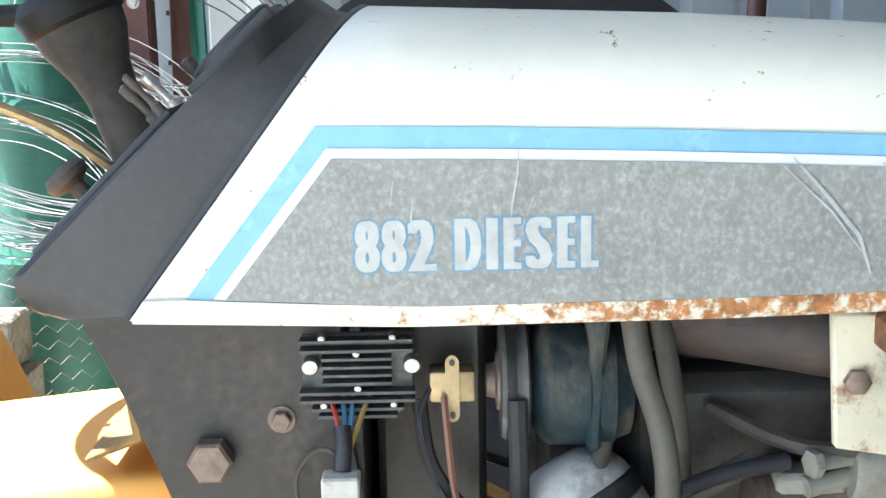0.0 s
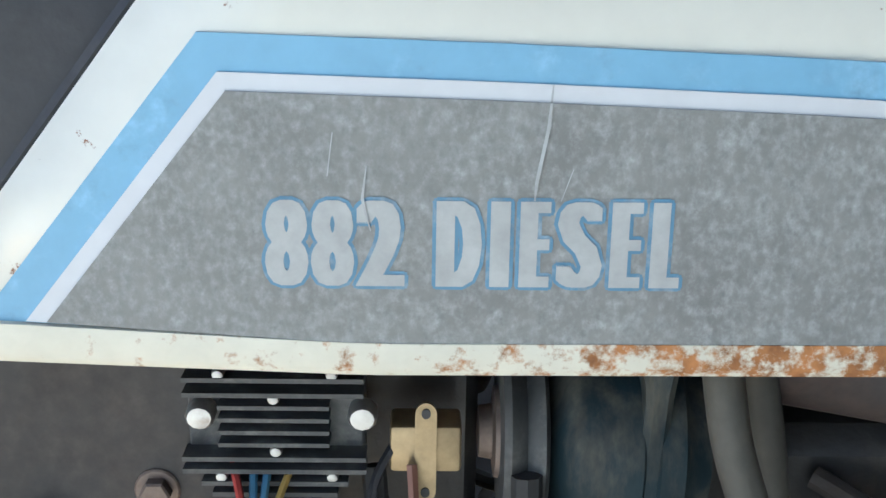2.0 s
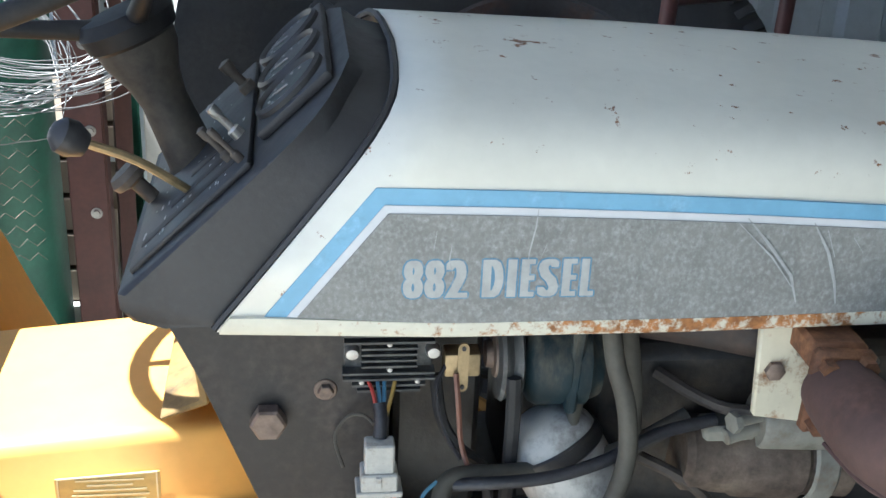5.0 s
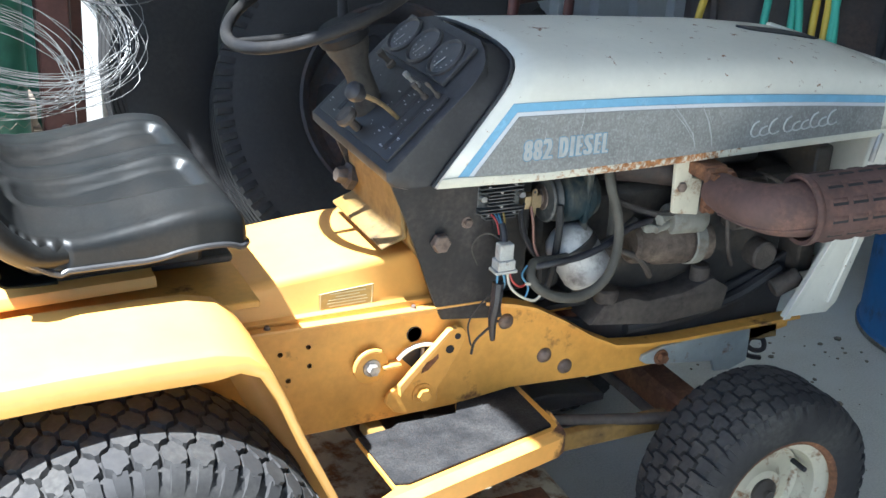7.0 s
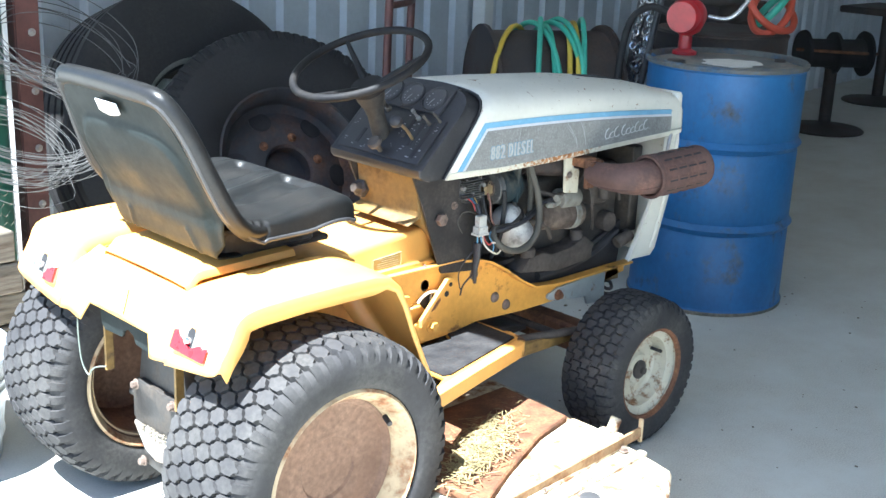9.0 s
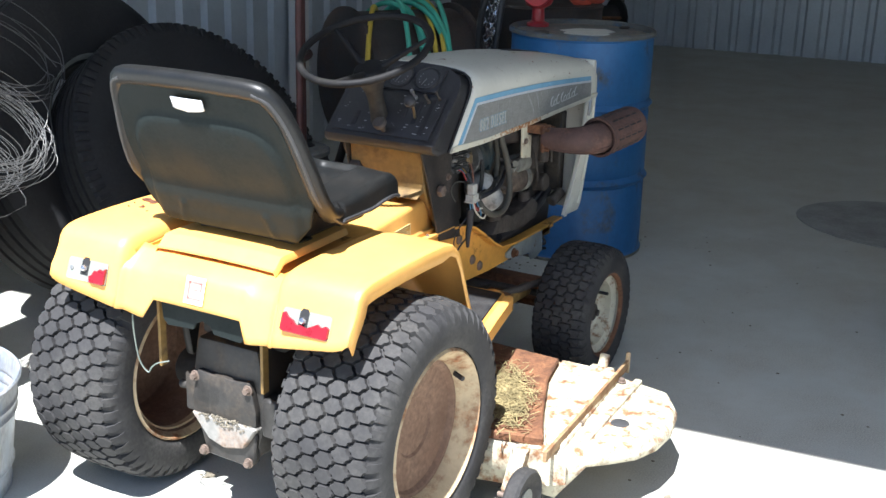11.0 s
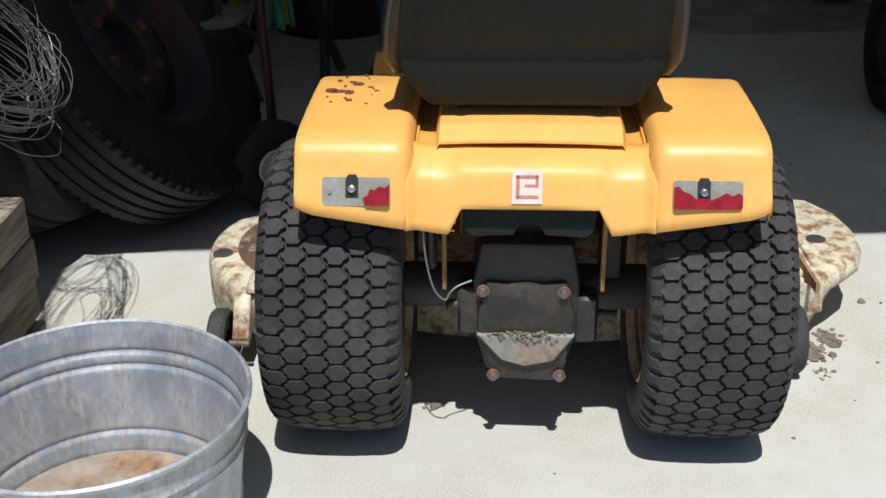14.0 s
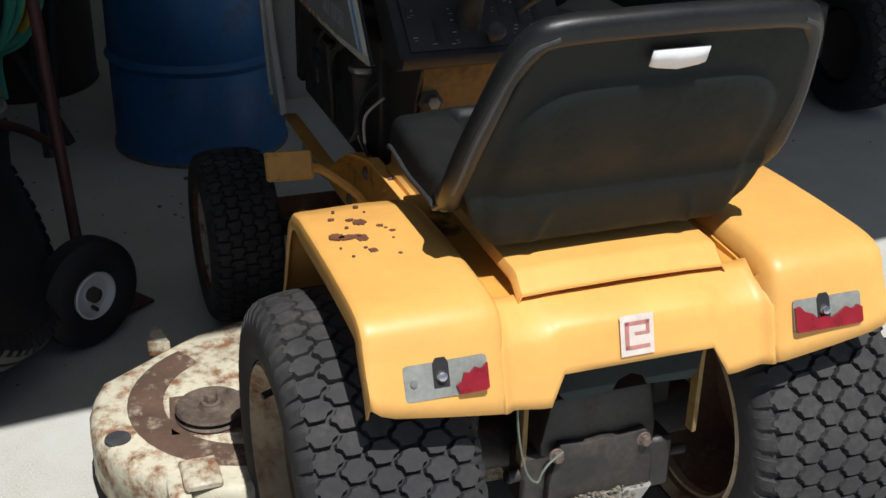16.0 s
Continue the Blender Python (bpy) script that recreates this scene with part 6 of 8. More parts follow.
    plain("tab", lambda b: box(b, (0.520, -0.15, 0.450), (0.552, -0.128, 0.457), 0.002), M["yellow"], hb)
    # black plate laid on in place of a shaded opening
    qd = plain("quadrant", lambda b: lathe(b, (0.590, -0.131, 0.425), (0, -1, 0), [(0.050, 0), (0.050, 0.003), (0.0, 0.003)], 14, False, 215, 100), M["rubber_and_hole"], tractor, "black sector plate for the shade in the quadrant opening")
    plain("quadrant_band", lambda b: tube(b, [(0.590 + 0.053 * math.cos(radians(a)), -0.140, 0.428 + 0.053 * math.sin(radians(a))) for a in range(70, 150, 12)], 0.0042, 8, 3), M["white"], qd, "worn pale band")
    plain("quadrant_pin", lambda b: cyl(b, (0.590, -0.140, 0.435), (0.592, -0.140, 0.474), 0.003, 10), M["steel"], qd)
    # brake pedal on the left
    pd = plain("brake_pedal", lambda b: box(b, (-0.004, -0.046, -0.030), (0.004, 0.046, 0.030), 0.004, look((0.68, 0.305, 0.555), (0.2, 0.35, 0.95)) @ pose(0, 0, 0, 0, 90, 0) @ pose(0, 0, 0, 90, 0, 0)), M["yellow_worn"], tractor, "yellow flat brake pedal with two holes")
    plain("pedal_arm", lambda b: tube(b, [(0.69, 0.27, 0.545), (0.69, 0.23, 0.53), (0.66, 0.17, 0.48), (0.62, 0.14, 0.42)], 0.009, 8, 5), M["yellow_worn"], pd)


controls()


# rear end: lamps, sticker, transaxle
def rear_end():
    def tail(y0, broken):
        def at(u, v, d=0.0):     # u across (to the left of the viewer is +y), v up, d out of the panel
            z = 0.584 + v
            x = -0.2045 + (z - 0.528) * 0.40
            n = Vector((-0.93, 0, 0.37))
            return Vector((x, y0 + u, z)) + n * d
        def slab(bm, pts, d0, d1):
            va = [bm.verts.new(at(u, v, d0)) for u, v in pts]
            vb = [bm.verts.new(at(u, v, d1)) for u, v in pts]
            bm.faces.new(va), bm.faces.new(vb[::-1])
            for i in range(len(pts)):
                bm.faces.new((va[i], vb[i], vb[(i + 1) % len(pts)], va[(i + 1) % len(pts)]))
        w, h = 0.058, 0.0225
        bm = bmesh.new()
        slab(bm, [(-w + 0.005, -h), (w - 0.005, -h), (w - 0.001, -h + 0.002), (w, -h + 0.006), (w, h - 0.006), (w - 0.001, h - 0.002), (w - 0.005, h), (-w + 0.005, h), (-w + 0.001, h - 0.002), (-w, h - 0.006), (-w, -h + 0.006), (-w + 0.001, -h + 0.002)], -0.006, 0.0035)
        lamp = part("tail_lamp", bm, M["lamp_grey"], tractor, "broken tail lamp: grey housing with the red lens cracked off" if broken else "tail lamp with a jagged broken red lens", False)
        # raised black slab paints the shade behind the bulb
        bm = bmesh.new()
        slab(bm, [(-0.004, -0.010), (0.018, -0.010), (0.018, 0.020), (0.013, 0.027), (0.0, 0.027), (-0.004, 0.020)], 0.003, 0.0042)
        part("recess", bm, M["rubber_and_hole"], lamp, "black slab for the shade behind the bulb", False)
        bm = bmesh.new()
        lathe(bm, at(0.007, 0.004, 0.003), (-0.93, 0, 0.37), [(0.008, 0), (0.008, 0.004), (0.006, 0.009), (0, 0.011)], 18)
        part("bulb", bm, M["chrome"], lamp, "small clear bulb")
        bm = bmesh.new()
        if broken:
            slab(bm, [(-w + 0.001, -h + 0.004), (-w + 0.005, -h + 0.001), (-0.016, -h + 0.001), (-0.012, -0.010), (-0.020, -0.006), (-0.024, 0.004), (-0.032, 0.003), (-0.040, 0.009), (-0.048, 0.006), (-w + 0.001, 0.012)], 0.003, 0.009)
        else:
            slab(bm, [(-w + 0.001, -h + 0.004), (-w + 0.005, -h + 0.001), (w - 0.005, -h + 0.001), (w - 0.001, -h + 0.004), (w - 0.001, 0.012), (0.050, 0.014), (0.042, 0.006), (0.030, 0.002), (0.020, -0.006), (0.008, -0.004), (-0.004, -0.008), (-0.016, -0.003), (-0.030, 0.004), (-0.040, -0.001), (-0.050, 0.004), (-w + 0.001, 0.0)], 0.003, 0.009)
        part("lens", bm, M["lens"], lamp, "jagged red plastic lens", False)
        bm = bmesh.new()
        cyl(bm, at(0.045, 0.0, 0.003), at(0.045, 0.0, 0.006), 0.005, 12)
        part("screw", bm, M["steel"], lamp)
    tail(0.296, True)
    tail(-0.296, False)
    # square sticker, a maze-like red mark on white
    def sp(u, v, d):
        z = 0.588 + v
        return Vector((-0.182 + (z - 0.52) * 0.30 - d, 0.006 + u, z + d * 0.3))
    def rect(bm, u0, u1, v0, v1, d):
        bm.faces.new([bm.verts.new(sp(u, v, d)) for u, v in ((u0, v0), (u1, v0), (u1, v1), (u0, v1))])
    bm = bmesh.new()
    rect(bm, -0.026, 0.026, -0.028, 0.028, 0.0035)
    st = part("sticker", bm, M["sticker"], tractor, "small white square sticker with a red angular mark", False)
    for u0, u1, v0, v1 in ((0.013, 0.019, -0.019, 0.019), (-0.019, 0.019, 0.014, 0.019), (-0.019, 0.019, -0.019, -0.014), (-0.019, -0.014, 0.0, 0.019), (-0.014, 0.004, 0.0, 0.004)):
        bm = bmesh.new()
        rect(bm, u0, u1, v0, v1, 0.0045)
        part("mark", bm, M["sticker_red"], st, "", False)
    # transaxle
    tx = plain("transaxle", lambda b: (
        prism(b, [(-0.085, 0.44), (0.085, 0.44), (0.100, 0.36), (0.100, 0.26), (0.072, 0.17), (-0.072, 0.17), (-0.100, 0.26), (-0.100, 0.36)], 0, -0.075, 0.16, 0.010, 2),
        cyl(b, (AX, -0.24, 0.288), (AX, 0.24, 0.288), 0.045, 24, 0.004),
        box(b, (-0.02, -0.12, 0.42), (0.20, 0.12, 0.55), 0.01)), M["grease"], tractor, "oily black transaxle housing")
    plain("cover", lambda b: prism(b, [(0.074, 0.368), (0.030, 0.362), (0.0, 0.366), (-0.03, 0.362), (-0.074, 0.368), (-0.090, 0.30), (-0.090, 0.262), (0.090, 0.262), (0.090, 0.30)], 0, -0.092, -0.072, 0.005, 2), M["grease"], tx, "black cover plate")
    plain("nose", lambda b: prism(b, [(0.094, 0.262), (-0.094, 0.262), (-0.055, 0.205), (0.0, 0.192), (0.045, 0.205)], 0, -0.096, -0.070, 0.004, 1), M["axle_light"], tx, "chipped pale metal nose")
    plain("pan", lambda b: prism(b, [(0.085, 0.245), (-0.085, 0.245), (-0.075, 0.165), (-0.05, 0.155), (0.06, 0.160)], 0, -0.084, -0.06, 0.004, 1), M["grease"], tx, "dirty lower cover")
    crumbs, rng = bmesh.new(), random.Random(5)
    for _ in range(200):
        r = rng.uniform(0.0015, 0.0045)
        p = Vector((-0.096 + rng.uniform(-0.004, 0.010), rng.gauss(0, 0.032), 0.258 + rng.uniform(-0.010, 0.010)))
        for v in bmesh.ops.create_icosphere(crumbs, subdivisions=1, radius=r)["verts"]:
            v.co = Vector((v.co.x * 0.7, v.co.y * rng.uniform(0.8, 1.5), v.co.z * 0.8)) + p
    part("caked_dirt", crumbs, M["debris"], tx, "rusty dirt caked on the ledge", False, "stuff")
    for y, z in ((0.080, 0.351), (-0.069, 0.350), (0.060, 0.172), (-0.066, 0.172)):
        hexbolt("bolt", (-0.09, y, z), (-1, 0, 0), 0.0085, 0.012, M["bolt"], tx)
    plain("side_box", lambda b: (box(b, (-0.075, 0.085, 0.25), (-0.02, 0.128, 0.345), 0.006), cyl(b, (-0.06, 0.125, 0.306), (-0.062, 0.150, 0.306), 0.011, 14, 0.003)), M["grease"], tx)
    plain("side_shaft", lambda b: (box(b, (-0.075, -0.135, 0.235), (-0.02, -0.09, 0.33), 0.006), cyl(b, (-0.05, -0.10, 0.288), (-0.05, -0.172, 0.283), 0.009, 12, 0.002)), M["grease"], tx)
    # plate above the housing, hanging straps, wire
    plain("hitch_plate", lambda b: prism(b, [(-0.118, 0.545), (0.118, 0.545), (0.112, 0.500), (0.100, 0.488), (0.028, 0.492), (0.020, 0.508), (0.0, 0.516), (-0.020, 0.508), (-0.028, 0.492), (-0.100, 0.488), (-0.112, 0.500)], 0, -0.150, -0.143, 0.001), M["shell"], tractor, "dark steel plate behind the cut-out")
    for y in (0.150, -0.135):
        plain("strap", lambda b: box(b, (-0.125, y - 0.004, 0.37), (-0.105, y + 0.004, 0.60), 0.001), M["yellow_grime_shade"], tractor, "grimy yellow strap")
    plain("wire_tie", lambda b: tube(b, [(-0.165, 0.185, 0.55), (-0.17, 0.182, 0.47), (-0.172, 0.168, 0.40), (-0.168, 0.148, 0.372), (-0.165, 0.138, 0.385), (-0.16, 0.125, 0.395), (-0.15, 0.10, 0.402)], 0.0018, 6, 6), M["tie"], tractor, "bent length of bare wire")
    plain("drawbar", lambda b: box(b, (0.03, -0.185, 0.24), (0.16, -0.15, 0.46), 0.004), M["grease"], tractor)
    plain("bracket", lambda b: prism(b, [(-0.02, 0.47), (0.05, 0.46), (0.02, 0.34), (0.0, 0.35)], 1, 0.170, 0.190, 0.006), M["grease"], tractor)
    # rust spots on the left fender, raised flakes
    rng = random.Random(11)
    for cx, cy, r, lx in ((0.088, 0.368, 0.012, 1.1), (0.082, 0.350, 0.008, 2.6), (0.073, 0.334, 0.011, 0.9), (0.128, 0.322, 0.011, 1.1), (0.140, 0.334, 0.004, 1.5), (0.030, 0.330, 0.008, 0.9), (0.042, 0.338, 0.003, 1.0), (0.185, 0.312, 0.004, 1.0), (0.086, 0.284, 0.004, 1.3), (0.010, 0.296, 0.0035, 1.0), (0.107, 0.297, 0.005, 1.2), (0.098, 0.291, 0.003, 1.0), (0.176, 0.350, 0.0025, 1.0), (0.150, 0.360, 0.0025, 2.0), (0.062, 0.290, 0.0025, 1.0), (0.115, 0.346, 0.003, 1.0), (0.162, 0.305, 0.002, 1.0), (0.05, 0.372, 0.002, 1.0), (0.02, 0.362, 0.0025, 1.0)):
        bm = bmesh.new()
        ring = []
        for k in range(26):
            a = 2 * math.pi * k / 26
            rr = r * (0.62 + 0.55 * abs(noise.noise(Vector((cx * 90 + math.cos(a) * 1.6, cy * 90 + math.sin(a) * 1.6, 3)))) + rng.uniform(0, 0.28))
            ring.append(bm.verts.new((cx + math.cos(a) * rr, cy + math.sin(a) * rr * lx, 0.6778)))
        bm.faces.new(ring)
        ex = bmesh.ops.extrude_face_region(bm, geom=list(bm.faces))
        bmesh.ops.translate(bm, vec=(0, 0, -0.004), verts=[v for v in ex["geom"] if isinstance(v, bmesh.types.BMVert)])
        part("rust_spot", bm, M["fender_rust"], tractor, "rust blister", False)


rear_end()


# front axle and belly
def belly():
    plain("front_axle", lambda b: (box(b, (1.12, -0.30, 0.215), (1.19, 0.30, 0.275), 0.01), cyl(b, (WB, -0.355, 0.202), (WB, 0.355, 0.202), 0.017, 16), cyl(b, (WB, -0.285, 0.17), (WB, -0.285, 0.33), 0.022, 16, 0.003), cyl(b, (WB, 0.285, 0.17), (WB, 0.285, 0.33), 0.022, 16, 0.003)), M["rust"], tractor, "grimy steel front axle")
    plain("steering_rod", lambda b: (tube(b, [(0.62, -0.10, 0.31), (0.90, -0.19, 0.30), (1.10, -0.25, 0.30)], 0.011, 10, 3), tube(b, [(1.06, -0.27, 0.265), (1.06, 0.27, 0.265)], 0.010, 10, 2)), M["iron"], tractor, "dull steel steering rods")
    for y in (-0.215, 0.190):
        plain("under_rail", lambda b: box(b, (0.62, y, 0.262), (1.06, y + 0.025, 0.296), 0.003), M["yellow_grime_shade"], tractor, "grimy yellow under-frame rail")
    plain("belt_guard", lambda b: prism(b, [(0.50, 0.30), (0.86, 0.32), (0.98, 0.30), (0.98, 0.285), (0.50, 0.28)], 1, -0.12, 0.12, 0.003), M["grease"], tractor)
    for y in (-0.13, 0.115):
        plain("front_bracket", lambda b: (prism(b, [(1.20, 0.37), (1.27, 0.37), (1.27, 0.355), (1.24, 0.345), (1.21, 0.347)], 1, y, y + 0.015, 0.002), prism(b, [(1.276, 0.394), (1.358, 0.394), (1.363, 0.356), (1.284, 0.359)], 1, y, y + 0.006, 0.002)), M["yellow_grime_shade"], tractor, "grimy yellow axle bracket")
    hexbolt("bolt", (1.080, -0.140, 0.368), (0, -1, 0), 0.0105, 0.012, M["rust"], tractor, "rusty bolt head")
    plain("spring", lambda b: tube(b, [(1.29, -0.118, 0.352), (1.31, -0.128, 0.335), (1.34, -0.124, 0.330), (1.345, -0.112, 0.345), (1.315, -0.110, 0.350), (1.300, -0.122, 0.325), (1.33, -0.130, 0.315)], 0.005, 8, 5), M["iron"], tractor, "bent rusty linkage rod")


belly()


# ---- mower deck ----
def mower_deck():
    deck = thing("mower_deck", (0.55, 0, 0.0), "cream mower deck with heavy rust, slung under the tractor", "mower deck")
    bm = bmesh.new()
    # outline: round lobe at the left, straight chute at the right
    out = []
    for a in range(62, 232, 10):
        out.append((0.50 + 0.288 * math.cos(radians(a)), 0.443 + 0.288 * math.sin(radians(a))))
    out += [(0.27, 0.20), (0.245, 0.05), (0.235, -0.10), (0.255, -0.24), (0.285, -0.36), (0.315, -0.48), (0.325, -0.58), (0.320, -0.635), (0.365, -0.690), (0.40, -0.725), (0.46, -0.775), (0.53, -0.800), (0.62, -0.805), (0.72, -0.785), (0.80, -0.735), (0.825, -0.62), (0.835, -0.45), (0.86, -0.28), (0.87, 0.0), (0.845, 0.25), (0.77, 0.50)]
    lo_z = 0.060
    n = len(out)
    def inset(k, z):
        ring = []
        for i in range(n):
            p, q, r = Vector(out[i - 1]), Vector(out[i]), Vector(out[(i + 1) % n])
            t = (r - p).normalized()
            nrm = Vector((-t.y, t.x))
            ring.append(bm.verts.new((q.x + nrm.x * k, q.y + nrm.y * k, (0.135 if q.y < -0.67 else lo_z) if z is None else z)))
        return ring
    rings = [inset(0.0, None), inset(0.0, 0.150), inset(0.006, 0.162), inset(0.018, 0.168)]
    for a, b in zip(rings, rings[1:]):
        for i in range(n):
            bm.faces.new((a[i], a[(i + 1) % n], b[(i + 1) % n], b[i]))
    top = bm.faces.new(rings[-1])
    bmesh.ops.triangulate(bm, faces=[top])
    shell = part("deck_shell", bm, M["cream"], deck, "cream deck shell, flaking to rust")
    thicken(shell, 0.004, 1)
    # raised rust-brown channel over the left lobe
    bm = bmesh.new()
    rows = []
    for a in range(28, 240, 8):
        c, s = math.cos(radians(a)), math.sin(radians(a))
        rows.append([Vector((0.50 + r * c, 0.435 + r * s, z)) for r, z in ((0.238, 0.166), (0.230, 0.172), (0.218, 0.174), (0.176, 0.174), (0.164, 0.172), (0.156, 0.166))])
    grid(bm, rows)
    part("deck_rib", bm, M["deck_rust"], deck, "rusty raised rib")
    # plugs
    for x, y in ((0.428, 0.690), (0.55, -0.70)):
        plain("plug", lambda b: lathe(b, (x, y, 0.1705), (0, 0, 1), [(0.024, 0), (0.023, 0.003), (0.012, 0.004), (0, 0.003)], 20), M["alu"], deck, "dark round plug")
    # left spindle pulley
    pl = plain("spindle_pulley", lambda b: lathe(b, (0.450, 0.518, 0.172), (0, 0, 1), [(0, 0), (0.060, 0.0), (0.066, 0.006), (0.056, 0.013), (0.066, 0.020), (0.063, 0.024), (0.025, 0.022), (0.018, 0.030), (0, 0.030)], 36), M["starter"], deck, "dull rusty belt pulley")
    hexbolt("nut", (0.450, 0.518, 0.200), (0, 0, 1), 0.013, 0.018, M["bolt"], pl)
    plain("spindle_plate", lambda b: prism(b, [(0.375, 0.45), (0.515, 0.43), (0.535, 0.585), (0.405, 0.60)], 2, 0.166, 0.174, 0.002), M["deck_rust"], deck)
    # right side: chute plate, angled guide, rod, ribs
    plain("chute_ridge", lambda b: prism(b, [(0.40, -0.655), (0.81, -0.640), (0.81, -0.662), (0.40, -0.677)], 2, 0.166, 0.182, 0.005, 2), M["cream"], deck, "pressed ridge")
    plain("chute_rod", lambda b: prism(b, [(0.255, -0.628), (0.872, -0.592), (0.872, -0.600), (0.255, -0.637)], 2, 0.178, 0.203, 0.001), M["deck_bar"], deck, "rusty flat steel bar")
    plain("rod_end", lambda b: box(b, (0.864, -0.602, 0.165), (0.872, -0.590, 0.225), 0.002), M["rim_tan"], deck)
    plain("chute_hinge", lambda b: (box(b, (0.80, -0.575, 0.160), (0.84, -0.505, 0.185), 0.006), cyl(b, (0.825, -0.54, 0.18), (0.845, -0.54, 0.215), 0.014, 12, 0.003)), M["cream"], deck)
    plain("belt_cover", lambda b: prism(b, [(0.30, -0.42), (0.34, -0.590), (0.47, -0.530), (0.66, -0.455), (0.80, -0.425), (0.81, -0.20), (0.34, -0.20)], 2, 0.168, 0.192, 0.004), M["rust"], deck, "rusty belt cover")
    plain("deck_slope", lambda b: prism(b, [(0.345, -0.594), (0.47, -0.533), (0.66, -0.458), (0.82, -0.425), (0.82, -0.60), (0.345, -0.640)], 2, 0.166, 0.184, 0.008, 2), M["cream"], deck, "cream raised deck section")
    plain("end_plate", lambda b: prism(b, [(-0.660, 0.170), (-0.575, 0.176), (-0.565, 0.130), (-0.585, 0.100), (-0.62, 0.088), (-0.665, 0.105)], 0, 0.310, 0.316, 0.001), M["cream"], deck, "rust-streaked end plate")
    rng = random.Random(5)
    for x, y in ((0.78, -0.615), (0.485, -0.62), (0.36, -0.40), (0.35, -0.50)):
        hexbolt("bolt", (x, y, 0.176), (0, 0, 1), 0.008, 0.009, M["bolt"], deck)
    # gauge wheels with arms
    for s, (wx, wy) in ((-1, (0.240, -0.588)), (1, (0.178, 0.648))):
        arm = plain("wheel_arm", lambda b: (prism(b, [(wx + 0.005, 0.085), (wx + 0.020, 0.060), (wx + 0.055, 0.085), (wx + 0.135, 0.150), (wx + 0.120, 0.168), (wx + 0.060, 0.165)], 1, wy - s * 0.022, wy - s * 0.058, 0.003)), M["cream"], deck, "cream bent wheel arm")
        plain("axle_bolt", lambda b: cyl(b, (wx, wy - s * 0.06, 0.076), (wx, wy + s * 0.02, 0.076), 0.007, 10), M["bolt"], arm)
        wl = plain("gauge_wheel", lambda b: lathe(b, (wx, wy, 0.076), (0, s, 0), [(0.030, -0.014), (0.058, -0.014), (0.070, -0.019), (0.076, -0.012), (0.076, 0.012), (0.070, 0.019), (0.052, 0.012), (0.030, 0.010), (0.012, 0.014), (0, 0.014)], 36), M["rubber"], deck, "small black gauge wheel")
        plain("hub", lambda b: lathe(b, (wx, wy, 0.076), (0, s, 0), [(0.030, 0.008), (0.030, 0.013), (0.024, 0.0145), (0.010, 0.0145), (0.010, 0.022), (0, 0.022)], 20), M["lamp_grey"], wl)
    plain("front_skid", lambda b: (cyl(b, (0.80, -0.640, 0.040), (0.80, -0.700, 0.040), 0.045, 24, 0.008)), M["rubber"], deck, "black front roller")
    plain("lobe_tab", lambda b: prism(b, [(0.80, 0.585), (0.735, 0.60), (0.725, 0.555), (0.79, 0.565)], 2, 0.150, 0.185, 0.003), M["cream"], deck)
    plain("lobe_bracket", lambda b: box(b, (0.235, 0.535, 0.166), (0.315, 0.60, 0.182), 0.004), M["cream"], deck)
    # grass clippings lying on the deck
    rng = random.Random(21)
    bm = bmesh.new()
    for _ in range(1500):
        rng.random()
        x = 0.50 + rng.gauss(0, 0.075)
        y = -0.42 - (x - 0.50) * -0.45 + rng.gauss(0, 0.028)
        z = 0.197 + rng.uniform(0, 0.012)
        a = rng.uniform(0, math.pi)
        L, w = rng.uniform(0.006, 0.018), rng.uniform(0.0007, 0.0016)
        d = Vector((math.cos(a), math.sin(a), rng.uniform(-0.3, 0.3)))
        sd2 = Vector((-d.y, d.x, 0)) * w
        c = Vector((x, y, z))
        bm.faces.new([bm.verts.new(p) for p in (c - d * L - sd2, c + d * L - sd2, c + d * L + sd2, c - d * L + sd2)])
    single("grass_clippings", bm, M["grass"], "dry grass clippings scattered on the deck", "grass", "", "stuff", False)


mower_deck()

# ---- things round the tractor ----
def drum_foot(c, R):
    bm = bmesh.new()
    lathe(bm, c, (0, 0, 1), [(R - 0.002, 0.001), (R + 0.0075, 0.001), (R + 0.0085, 0.012), (R + 0.001, 0.0175)], 72)
    return bm


